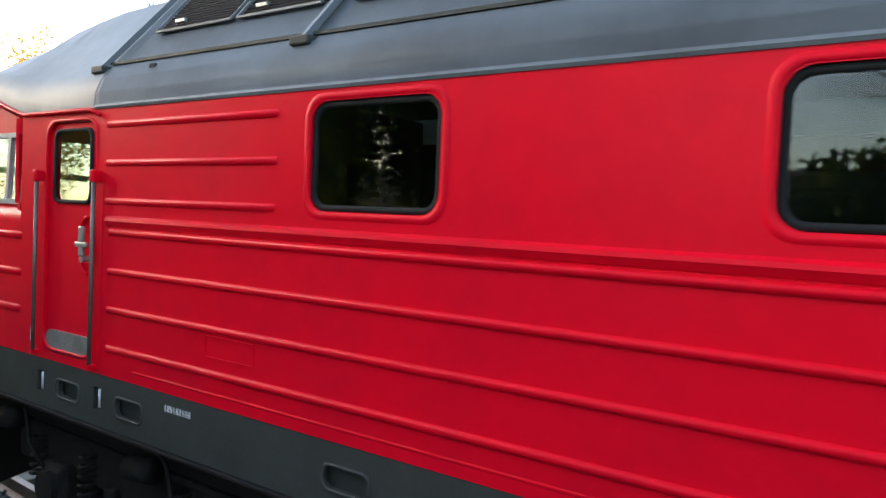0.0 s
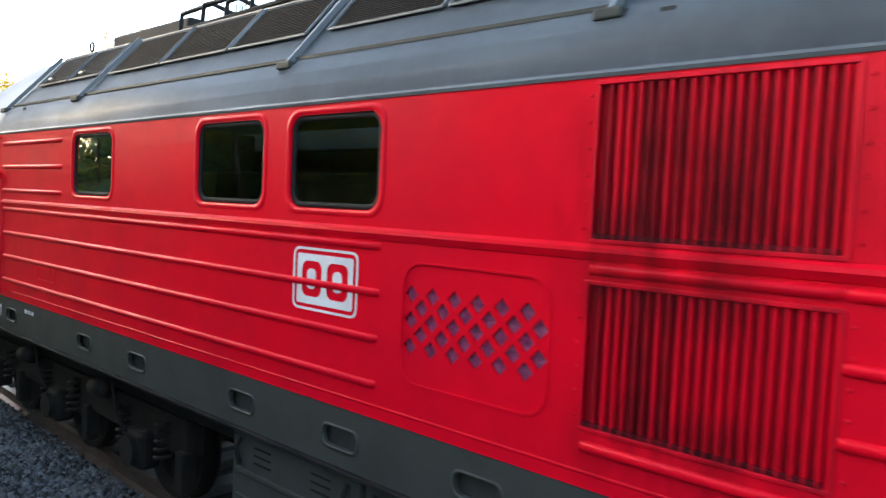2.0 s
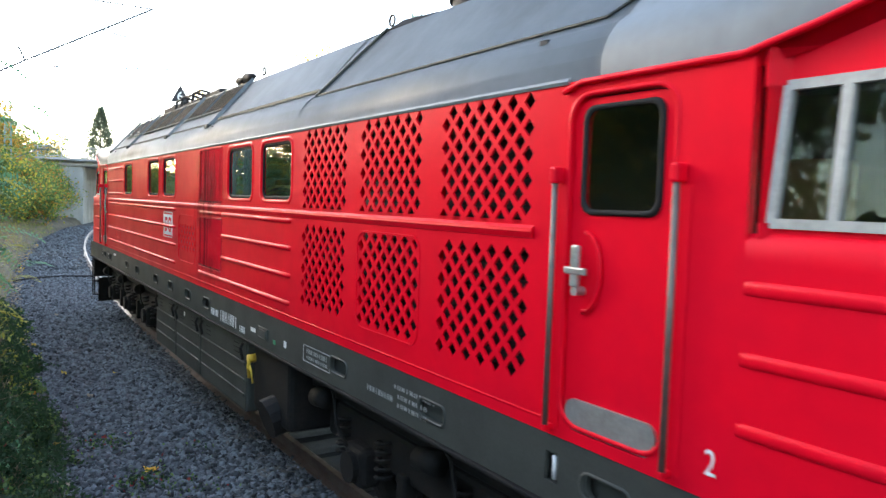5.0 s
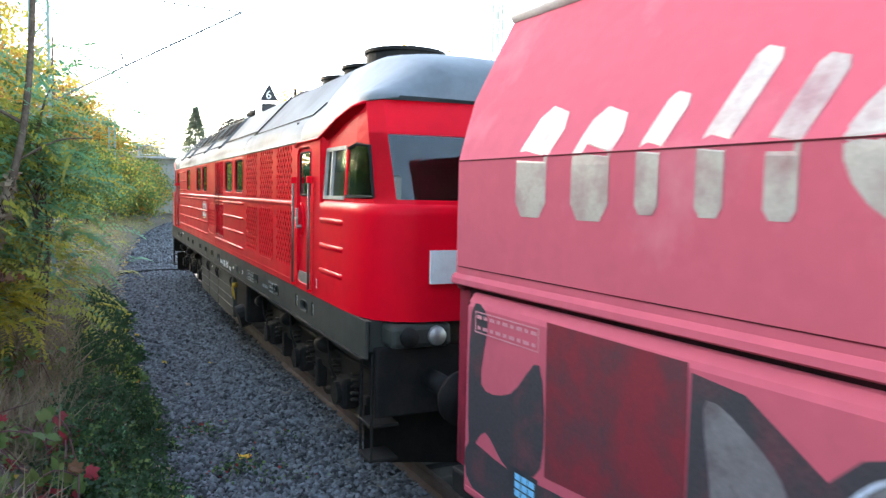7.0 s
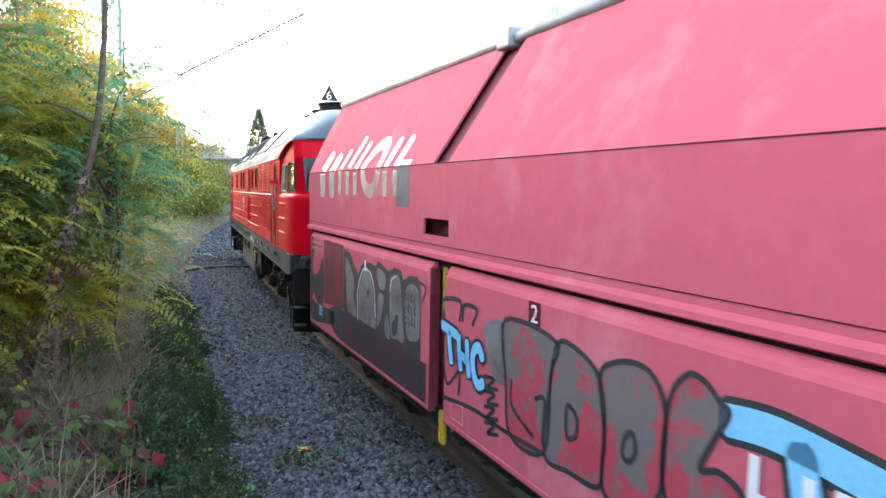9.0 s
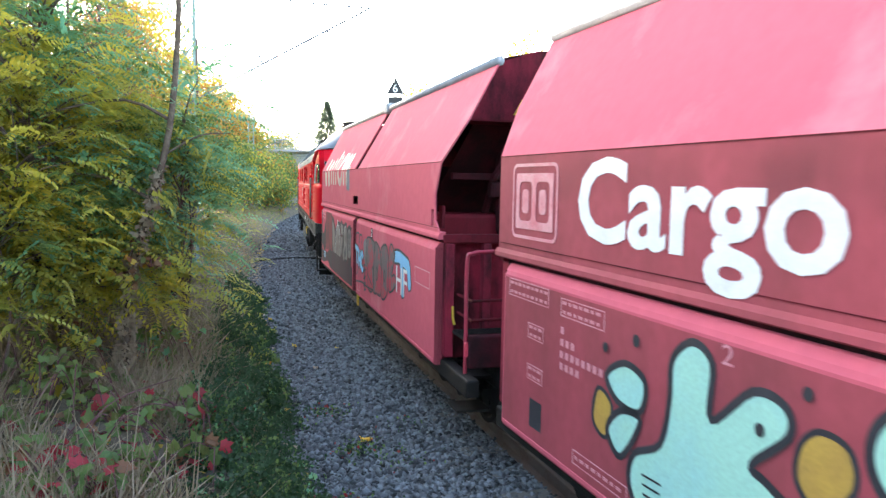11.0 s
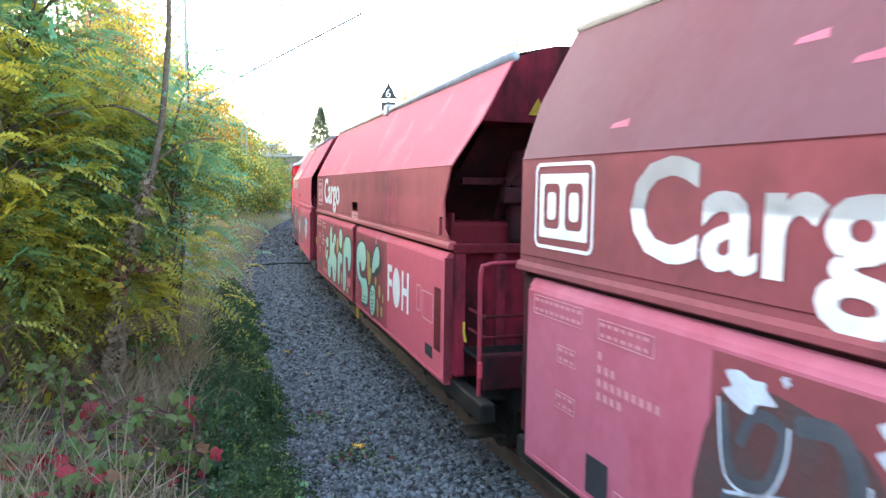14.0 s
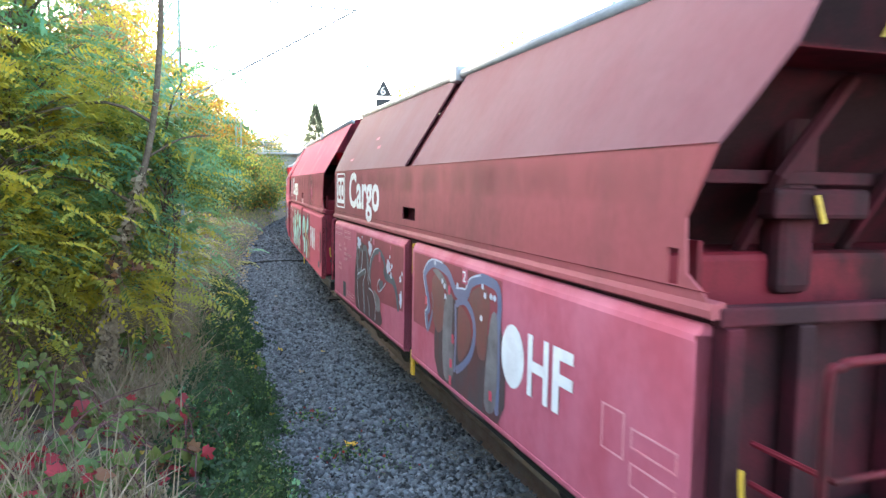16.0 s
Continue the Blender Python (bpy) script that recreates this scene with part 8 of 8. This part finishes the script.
# dark shrub strip at the ballast's edge
def low_shrub(s0, s1, l0, l1, top, shoots, size, mats, weights, name, label):
    """Many upright leafy shoots, taller in clumps, thinning to the edges."""
    s, la = rng.uniform(s0, s1, shoots), rng.normal((l0 + l1) / 2, (l1 - l0) * 0.27, shoots)
    la = la + 0.14 * np.sin(s * 1.7 + 0.6) + 0.08 * np.sin(s * 4.1)
    clump = 0.68 + 0.32 * np.sin(s * 2.3 + 1) * np.cos(la * 4 + s)
    rim = np.clip(1.25 - np.abs(la - (l0 + l1) / 2) / (l1 - l0) * 1.7, 0.15, 1) * np.clip(np.minimum((s - s0) / 0.6, (s1 - s) / 1.5) + 0.3, 0, 1)
    h = (top + 0.28) * clump * rim * rng.uniform(0.6, 1.15, shoots)
    foot = np.array([beside(a, b, bank_z(a, b) - 0.04 if b > 3.3 else -0.29)[:] for a, b in zip(s, la)])
    way = unit(np.array([0, 0, 1.0]) + rng.normal(size=(shoots, 3)) * np.array([0.28, 0.28, 0.1]))
    per = 26
    f = rng.uniform(0.02, 1, (shoots, per)) ** 0.8
    p = (foot[:, None] + way[:, None] * (f * h[:, None])[..., None]).reshape(-1, 3) + rng.normal(size=(shoots * per, 3)) * 0.028
    q = random_leaves(p, size, -0.5)
    o = new(name, quads_mesh(name, q, mats, np.repeat(rng.choice(len(mats), shoots, p=weights), per)))
    return tagged(o, label, "shrub", kind="stuff")


low_shrub(4.6, 11.0, 2.95, 4.1, 0.44, 1600, 0.04, [L_DARK, L_GREEN, L_TEAL], [0.87, 0.09, 0.04], "low_shrub", "dense dark green small-leaved shrub at the ballast edge")
low_shrub(10.4, 20.0, 2.95, 4.0, 0.32, 1200, 0.055, [L_DARK, L_GREEN, L_LIME], [0.80, 0.16, 0.04], "low_shrub", "dark green weedy shrub at the ballast edge")
low_shrub(1.0, 4.9, 2.95, 4.1, 0.4, 500, 0.05, [L_DARK, L_GREEN], [0.75, 0.25], "low_shrub", "dark green shrub close to the viewer")

# broad-leaved bramble and red vine: lobed leaves on arching stems
stem_mat = material("red_brown_bramble_stem", (0.10, 0.03, 0.035), 0.6)


def vine(name, label, roots, mats, weights, leaves, size, spread, height):
    t = empty(name, label, "vine")
    P = []
    for r0 in roots:
        for j in range(5):
            a = rng.uniform(0, 2 * math.pi)
            e = Vector(r0) + Vector((math.cos(a) * spread, math.sin(a) * spread, rng.uniform(-0.05, 0.3) * height))
            m = (Vector(r0) + e) / 2 + Vector((0, 0, height * rng.uniform(0.5, 1)))
            line = smooth3([r0, m, e], 5)
            part("stem", tubed(line, 0.006, 5), stem_mat, t)
            P += [line[int(k)] for k in rng.integers(2, len(line), leaves)]
    P = np.array([p[:] for p in P]) + rng.normal(size=(len(P), 3)) * 0.03
    n = len(P)
    up = unit(np.array([0, -0.35, 1.0]) + rng.normal(size=(n, 3)) * 0.75)
    ax = unit(np.cross(up, rng.normal(size=(n, 3))))
    qs, wh = [], []
    pick = rng.choice(len(mats), n, p=weights)
    for turn in (-1.35, -0.7, 0.0, 0.7, 1.35):
        side = np.cross(up, ax)
        d = ax * math.cos(turn) + side * math.sin(turn)
        s = size * rng.uniform(0.6, 1.2, n) * (1.0 - 0.22 * abs(turn))
        qs.append(leaf_quads(P, unit(d - up * 0.22), np.cross(up, d), s, s * 0.36))
        wh.append(pick)
    o = new("leaves", quads_mesh("leaves", np.concatenate(qs), mats, np.concatenate(wh)))
    o.parent = t


vine("red_vine", "red and green vine trailing over dry grass", [(-0.55, 7.1, 0.35), (-0.2, 7.6, 0.3), (0.1, 7.2, 0.2), (-0.8, 6.5, 0.4), (0.2, 6.6, 0.15)], [L_VRED, L_VRUST, L_VINE, L_GREEN], [0.26, 0.08, 0.08, 0.58], 7, 0.120, 0.65, 0.40)
vine("bramble", "green and red bramble over dry grass", [(-0.9, 6.9, 0.4), (-0.3, 6.3, 0.3), (-0.1, 8.0, 0.25), (-0.5, 8.3, 0.3), (-1.3, 7.2, 0.4)], [L_GREEN, L_VINE, L_VRED, L_VRUST], [0.5, 0.25, 0.15, 0.1], 8, 0.110, 0.6, 0.25)
vine("bramble", "weedy green bramble along the bank edge", [(0.1, 9.3, 0.2), (-0.1, 9.9, 0.2), (0.25, 8.6, 0.15), (0.2, 10.8, 0.15)], [L_GREEN, L_TEAL, L_VRED], [0.6, 0.3, 0.1], 7, 0.085, 0.5, 0.22)
vine("bramble", "green bramble with broad leaves", [(-1.4, 7.9, 0.4), (-1.2, 8.3, 0.4), (-1.7, 8.6, 0.5), (-1.0, 7.6, 0.4)], [L_VINE, L_GREEN, L_YELLOW], [0.35, 0.58, 0.07], 8, 0.110, 0.40, 0.60)
vine("bramble", "green and russet bramble on the bank", [(-1.4, 6.3, 0.4), (-1.0, 5.8, 0.4), (-1.9, 7.2, 0.4), (-0.6, 5.6, 0.4), (-2.3, 7.6, 0.45)], [L_VINE, L_GREEN, L_VRUST, L_VRED], [0.15, 0.65, 0.08, 0.12], 9, 0.120, 0.45, 0.35)
vine("bramble", "weeds at the foot of the feathery trees", [(-0.6, 10.2, 0.3), (-0.1, 10.8, 0.2), (-1.5, 10.0, 0.4), (-0.4, 9.6, 0.3)], [L_GREEN, L_VRUST, L_TEAL, L_VINE], [0.4, 0.15, 0.2, 0.25], 8, 0.102, 0.45, 0.5)
vine("bramble", "orange-tinted climber on the old trunk", [(-0.75, 8.75, 1.6), (-0.55, 8.8, 1.9), (-0.45, 8.8, 1.75)], [L_VRUST, L_GOLD, L_VINE], [0.5, 0.25, 0.25], 5, 0.085, 0.22, 0.12)

for r0, mid_p, e in (((-1.05, 6.2, 0.4), (-0.7, 6.9, 0.75), (-0.15, 7.8, 0.72)), ((-0.9, 6.6, 0.4), (-0.4, 7.0, 0.7), (0.15, 7.1, 0.45)), ((-1.5, 7.2, 0.4), (-1.2, 7.7, 0.9), (-0.9, 8.3, 0.7)), ((-0.2, 6.0, 0.3), (-0.4, 6.6, 0.6), (-0.7, 7.4, 0.5))):
    tagged(part("bramble_cane", tubed(smooth3([r0, mid_p, e], 8), 0.008, 6, 0.004), stem_mat, None, "", True), "arching red-brown bramble cane over dry grass", "cane", "bramble canes")


# dry grass
def grass(name, label, count, s0, s1, l0, l1, hgt, mats, weights):
    s, la = rng.uniform(s0, s1, count), rng.uniform(l0, l1, count)
    keep = np.array([noise.noise((a * 0.7, b * 0.9, 5.0)) > -0.15 for a, b in zip(s, la)])
    s, la = s[keep], la[keep]
    n = len(s)
    p = np.array([(*beside(a, b)[:2], bank_z(a, b) - 0.02) for a, b in zip(s, la)])
    d = unit(np.array([0, 0, 0.7]) + rng.normal(size=(n, 3)) * 0.65)
    d[:, 2] = np.abs(d[:, 2])
    q = leaf_quads(p, d, unit(np.cross(d, rng.normal(size=(n, 3)))), hgt * rng.uniform(0.4, 1.2, n), np.full(n, 0.007))
    o = new(name, quads_mesh(name, q, mats, rng.choice(len(mats), n, p=weights)))
    tagged(o, label, "grass", kind="stuff")


grass("dry_grass", "tangled dry grass and stalks on the bank", 60000, 3.5, 20, 3.5, 7.0, 0.34, [L_STRAW, L_GREEN, L_CURL], [0.65, 0.1, 0.25])
grass("dry_grass", "dry grass along the track", 16000, 18, 60, 3.3, 7.0, 0.38, [L_STRAW, L_GREEN, L_LIME], [0.5, 0.3, 0.2])
grass("dry_stalks", "long pale dry stalks on the bank", 2600, 4.0, 14, 3.9, 6.5, 0.75, [L_STRAW, L_CURL], [0.8, 0.2])
# fallen leaves
n = 9000
s, la = rng.uniform(3, 45, n), 3.0 + np.abs(rng.normal(0, 2.2, n))
zb = np.array([bank_z(a, b) if b > 3.3 else -0.22 for a, b in zip(s, la)]) + 0.03
p = np.array([(*beside(a, b)[:2], c) for a, b, c in zip(s, la, zb)])
up = unit(np.array([0, 0, 1.0]) + rng.normal(size=(n, 3)) * 0.35)
ax = unit(np.cross(up, rng.normal(size=(n, 3))))
sz = rng.uniform(0.04, 0.11, n)
o = new("fallen_leaves", quads_mesh("fallen_leaves", leaf_quads(p, ax, np.cross(up, ax), sz, sz * 0.4), [L_CURL, L_STRAW, L_GOLD, L_ORANGE], rng.choice(4, n, p=[0.5, 0.3, 0.12, 0.08])))
tagged(o, "brown and yellow fallen leaves scattered over the bank", "fallen leaves", kind="stuff")


def maple_leaf(x, y, z, size, mat, label):
    bm = bmesh.new()
    turn = rng.uniform(0, 6.28)
    pts = []
    for k in range(20):
        r = size * (1.0 if k % 4 == 0 else 0.55 if k % 2 == 0 else 0.72) * (0.8 if k > 14 else 1)
        a = turn + 2 * math.pi * k / 20
        pts.append(bm.verts.new((x + r * math.cos(a), y + r * math.sin(a), z + 0.02 * math.sin(a * 3) + 0.015 * math.cos(5 * a))))
    c = bm.verts.new((x, y, z + 0.012))
    for k in range(20):
        bm.faces.new((c, pts[k], pts[(k + 1) % 20]))
    tagged(part("fallen_leaf", bm, mat), label, "leaf", "fallen maple leaves")


GOLD_LEAF = material("yellow_maple_leaf", (0.75, 0.42, 0.03), 0.6, spots=(0.6, 0.25, 0.03), amount=0.6, scale=20)
maple_leaf(1.83, 7.84, -0.135, 0.085, GOLD_LEAF, "yellow maple leaf lying on the ballast")
for a, b in ((13, 2.6), (15.5, 2.9), (19, 2.3), (22, 3.0), (10.5, 2.4), (8.9, 3.0), (25, 2.7), (5.6, 2.7), (12, 1.9)):
    q = beside(a + rng.normal() * 0.3, b, -0.15)
    maple_leaf(q.x, q.y, q.z, 0.05, L_GOLD if rng.uniform() < 0.5 else L_CURL, "small pale fallen leaf on the ballast")

# ballast stones
def stones(name, count, s0, s1, l0, l1, size, label):
    s, la = rng.uniform(s0, s1, count), rng.uniform(l0, l1, count)
    r = size * rng.uniform(0.55, 1.25, count)
    base = np.array([beside(a, b)[:2] for a, b in zip(s, la)])
    zb = np.interp(la, [-1.3, 0.8, 1.38, 1.55, 1.9, 2.6, 3.35], [-0.205, -0.205, -0.205, -0.20, -0.20, -0.24, -0.30])
    corner = np.array([(1, 0, 0), (0, 1, 0), (-1, 0, 0), (0, -1, 0), (0, 0, 1), (0, 0, -1)], dtype=float)
    v = (corner[None] * rng.uniform(0.75, 1.2, (count, 6, 1)) + rng.uniform(-0.38, 0.38, (count, 6, 3))) * (r[:, None, None]) * np.array([1.15, 0.95, 0.8])
    ang = rng.uniform(0, 6.28, count)
    tilt = rng.uniform(-0.7, 0.7, count)
    c1, s1_ = np.cos(tilt)[:, None], np.sin(tilt)[:, None]
    y, z = v[..., 1] * c1 - v[..., 2] * s1_, v[..., 1] * s1_ + v[..., 2] * c1
    ca, sa = np.cos(ang)[:, None], np.sin(ang)[:, None]
    X = v[..., 0] * ca - y * sa + base[:, 0:1]
    Y = v[..., 0] * sa + y * ca + base[:, 1:2]
    Z = z + (zb + r * rng.uniform(0.0, 0.9, count))[:, None]
    co = np.stack([X, Y, Z], -1).reshape(-1, 3)
    f = np.array([(0, 1, 4), (1, 2, 4), (2, 3, 4), (3, 0, 4), (1, 0, 5), (2, 1, 5), (3, 2, 5), (0, 3, 5)])
    faces = (f[None] + 6 * np.arange(count)[:, None, None]).reshape(-1)
    me = bpy.data.meshes.new(name)
    me.vertices.add(len(co))
    me.vertices.foreach_set("co", co.astype(np.float32).ravel())
    nf = len(faces) // 3
    me.loops.add(nf * 3)
    me.loops.foreach_set("vertex_index", faces.astype(np.int32))
    me.polygons.add(nf)
    me.polygons.foreach_set("loop_start", np.arange(0, nf * 3, 3, dtype=np.int32))
    me.polygons.foreach_set("loop_total", np.full(nf, 3, dtype=np.int32))
    me.materials.append(STONE)
    me.update(calc_edges=True)
    tagged(new(name, me), label, "gravel", kind="stuff")


stones("ballast_stones", 44000, 4.5, 14, 0.75, 3.35, 0.037, "dark grey angular ballast stones")
stones("ballast_stones", 34000, 14, 30, 0.75, 3.4, 0.043, "dark grey angular ballast stones")
stones("ballast_stones", 14000, 30, 70, -1.0, 3.4, 0.06, "dark grey angular ballast stones")
stones("ballast_stones", 9000, -6, 4.6, 0.75, 3.3, 0.040, "dark grey angular ballast stones")
# weeds on the ballast
for a, b, k in ((7.6, 2.35, 260), (7.2, 2.0, 160), (9.0, 2.5, 160), (6.2, 2.75, 240), (8.3, 1.7, 90)):
    p = np.array([beside(a + rng.normal() * 0.16, b + rng.normal() * 0.16, -0.2 + abs(rng.normal()) * 0.04)[:] for _ in range(k)])
    o = new("weed", quads_mesh("weed", random_leaves(p, 0.04, -0.5), [L_DARK, L_GREEN, L_RED], rng.choice(3, k, p=[0.5, 0.4, 0.1])))
    tagged(o, "small green weed growing in the ballast", "weed", kind="stuff")

# ---- bridge, masts, signal, wires, hose ----
bridge = empty("road_bridge", "pale concrete road bridge with a railing over the track", "bridge")
PALE_CONC = material("pale_concrete", (0.36, 0.36, 0.35), 0.85, spots=(0.24, 0.24, 0.23), amount=0.8, scale=0.8, fine=0.08, bump=0.15, streak=0.5)
bx, by, ba = track(80)
bridge.matrix_basis = pose(bx, by, 0, 0, 0, -math.degrees(ba))
part("abutment", boxed(-7.0, -3.2, -3.0, 7.0, -0.7, 5.2, 0.05), PALE_CONC, bridge, "plain concrete abutment")
part("abutment", boxed(5.2, 9.5, -3.0, 7.0, -0.7, 5.2, 0.05), PALE_CONC, bridge)
part("wing_wall", boxed(-9.5, -6.95, -2.6, -2.0, -0.7, 4.6, 0.05), PALE_CONC, bridge)
part("deck", boxed(-9, 16, -3.2, 6.8, 5.2, 5.85, 0.04), PALE_CONC, bridge, "concrete deck slab")
part("deck_edge", boxed(-9, 16, -3.45, -3.15, 5.55, 5.95, 0.02), PALE_CONC, bridge)
rail_mat = material("galvanised_railing", (0.42, 0.45, 0.48), 0.5, metal=0.5)
for z in (6.05, 6.95):
    part("rail", boxed(-9, 16, -3.33, -3.27, z, z + 0.05, 0.01), rail_mat, bridge)
for k in range(13):
    part("railing_post", boxed(-9 + 2 * k - 0.04, -9 + 2 * k + 0.04, -3.34, -3.26, 5.9, 7.0, 0.01), rail_mat, bridge)
bm = bmesh.new()
box(bm, 0, 0.02, -3.31, -3.29, 6.08, 6.95)
BAR = mesh_of(bm, "baluster")
BAR.materials.append(rail_mat)
for k in range(150):
    share("baluster", BAR, bridge, Matrix.Translation((-9 + 0.14 * k, 0, 0)))
part("lamp_post", tubed([(-4.6, -3.4, 5.6), (-4.6, -3.4, 10.4)], 0.06, 8, 0.04), RIM, bridge)
bm = bmesh.new()
loft(bm, [[(x, y, z) for x, z in ((-40, 4.5), (-16, 5.7), (16, 5.7), (40, 4.5))] for y in (-4, 12)])
tagged(part("road", bm, CONCRETE), "grey road on the embankment leading to the bridge", "road", kind="structure").matrix_basis = bridge.matrix_basis


CANT = material("weathered_steel_tube", (0.13, 0.135, 0.14), 0.6, spots=(0.2, 0.19, 0.17), amount=0.6, scale=4)


def lattice_mast(base, top, w0, w1, label, arm=None):
    m = empty("catenary_mast", label, "mast", "catenary masts")
    base, top = Vector(base), Vector(top)
    h = top.z - base.z
    n = max(6, int(h / 0.55))
    def corner(k, f):
        w = w0 + (w1 - w0) * f
        sx, sy = ((-1, -1), (1, -1), (1, 1), (-1, 1))[k]
        return base.lerp(top, f) + Vector((sx * w / 2, sy * w / 2, 0))
    for k in range(4):
        bm = bmesh.new()
        tube(bm, [corner(k, 0), corner(k, 1)], 0.05, 4)
        part("chord", bm, MAST, m)
    bm = bmesh.new()
    for i in range(n):
        for k in range(4):
            a, b = (k, (k + 1) % 4) if i % 2 else ((k + 1) % 4, k)
            tube(bm, [corner(a, i / n), corner(b, (i + 1) / n)], 0.026, 4)
    part("lacing", bm, MAST, m, "zigzag lacing bars")
    part("foundation", boxed(base.x - 0.4, base.x + 0.4, base.y - 0.4, base.y + 0.4, base.z - 0.3, base.z + 0.15, 0.03), CONCRETE, m)
    if arm:
        for line, r in arm:
            part("cantilever_tube", tubed(line, r, 8), CANT, m, "grey cantilever tube")
    return m


MY = 18.0
lattice_mast((-0.10, MY, 0.2), (-0.10, MY, 9.2), 0.40, 0.32, "mint-green lattice catenary mast among the trees", [
    ([(-0.1, MY, 4.45), (1.6, MY, 5.48), (4.17, MY, 7.0)], 0.022),
    ([(1.71, MY, 5.38), (4.56, MY, 5.68)], 0.014),
    ([(4.17, MY, 7.0), (2.8, MY, 6.98), (-0.2, MY, 7.1)], 0.016),
    ([(3.1, MY, 6.35), (4.1, MY, 6.22)], 0.014),
    ([(1.6, MY, 5.48), (1.48, MY, 5.75)], 0.02),
    ([(3.0, MY, 5.52), (3.0, MY, 5.38), (4.0, MY, 5.33)], 0.012)])
lattice_mast((4.3, 59.8, 0.2), (4.3, 59.8, 9.0), 0.50, 0.34, "mint-green lattice catenary mast on the bank", [
    ([(4.5, 59.8, 4.9), (9.5, 59.8, 7.3)], 0.035), ([(6.2, 59.8, 5.7), (10.2, 59.8, 6.0)], 0.022), ([(4.5, 59.8, 7.6), (6.2, 59.8, 5.7)], 0.022)])
lattice_mast((21.5, 34.0, -0.75), (21.5, 34.0, 13.0), 0.5, 0.36, "grey-green lattice mast beyond the track")
# wires over the track
for z0, la, r in ((5.33, 0.5, 0.005), (7.0, 0.4, 0.0045)):
    bm = bmesh.new()
    tube(bm, [beside(s, la, z0 + (0.0 if z0 < 6 else 0.25 * ((s - 18) / 42) ** 2 - 0.2)) for s in range(-38, 104, 6)], r, 5)
    tagged(part("overhead_wire", bm, BLACK), "thin overhead line wire above the track", "wire", "overhead wires")

# signal with a speed triangle, green lamp lit
sig = empty("railway_signal", "black signal with a triangular speed board, green lamp lit", "signal")
SX, SY = 36 * math.sin(radians(15.0)), 36 * math.cos(radians(15.0))
sig.matrix_basis = pose(SX, SY, 0, 0, 0, -15)
part("post", tubed([(0, 0.15, -0.3), (0, 0.15, 7.0)], 0.07, 10), RIM, sig)
SBLACK = material("matt_signal_black", (0.012, 0.012, 0.013), 0.6, fine=0.05)
part("screen", boxed(-0.34, 0.34, -0.05, 0.05, 5.9, 6.87, 0.02), SBLACK, sig, "black signal screen")
bm = bmesh.new()
extrude_poly(bm, [(-0.42, 7.02), (0.42, 7.02), (0.0, 7.80)], "y", -0.05, -0.01)
tri = part("speed_board", bm, SBLACK, sig, "black triangular speed board")
bm = bmesh.new()
box(bm, -0.38, 0.38, -0.07, -0.03, 6.89, 6.98)
part("white_band", bm, WHITE, sig)
writing("6", 0.55, WHITE, tri, Matrix.Translation((-0.155, -0.056, 7.10)) @ Matrix.Rotation(radians(90), 4, "X"), "figure", "white figure")
green = bpy.data.materials.new("green_signal_light")
green.use_nodes = True
green.node_tree.nodes["Principled BSDF"].inputs["Emission Color"].default_value = (0.05, 1.0, 0.5, 1)
green.node_tree.nodes["Principled BSDF"].inputs["Emission Strength"].default_value = 4
bm = bmesh.new()
bmesh.ops.create_cone(bm, cap_ends=True, segments=16, radius1=0.09, radius2=0.08, depth=0.05, matrix=Matrix.Translation((0.12, -0.07, 6.35)) @ Matrix.Rotation(radians(90), 4, "X"))
part("green_lamp", bm, green, sig, "lit green lamp")

# hose across the ballast
bm = bmesh.new()
tube(bm, smooth3([beside(26.8, 3.5, -0.22), beside(27.3, 2.6, -0.17), beside(27.4, 1.8, -0.13), beside(27.3, 1.25, -0.13), beside(27.2, 0.9, -0.12)]), 0.035, 8)
tagged(part("hose", bm, BLACK), "black hose lying across the ballast", "hose")
# stump of a concrete post and slab at the bank's edge
bm = bmesh.new()
box(bm, -0.10, 0.10, -0.09, 0.09, -0.4, 0.62, 0.025)
o = part("concrete_post", bm, BARK)
o.matrix_basis = Matrix.Translation(beside(13.6, 3.82, 0)) @ Matrix.Rotation(radians(4), 4, "X")
tagged(o, "short dark mossy post at the ballast edge", "post")
bm = bmesh.new()
box(bm, -0.35, 0.35, -0.25, 0.25, 0.05, 0.30, 0.03)
o = part("concrete_slab", bm, CONCRETE)
o.matrix_basis = Matrix.Translation(beside(6.4, 3.95, -0.06)) @ Matrix.Rotation(radians(12), 4, "Z")
tagged(o, "broken grey concrete slab among dry grass", "slab")

# ---- movement ----
def travel(t):
    for (t0, s0), (t1, s1) in zip(TRAIN, TRAIN[1:]):
        if t0 <= t <= t1:
            return s0 + (s1 - s0) * (t - t0) / (t1 - t0)
    return TRAIN[-1][1]


def motions():
    walk(loco, [(t, vehicle_pose(s, 6.74)) for t, s in TRAIN])
    for k, w in enumerate(wagons):
        walk(w, [(t, vehicle_pose(s - WAGON_LAG - k * WAGON_PITCH, 3.5)) for t, s in TRAIN])
    times = [0.25 * k for k in range(22)] + [5.5 + 0.1667 * k for k in range(63)] + [16.0]
    for w, r, u in WHEELS:
        walk(w, [(t, pose(0, u, r, -math.degrees((travel(t) - TRAIN[0][1]) / r))) for t in times])


motions()
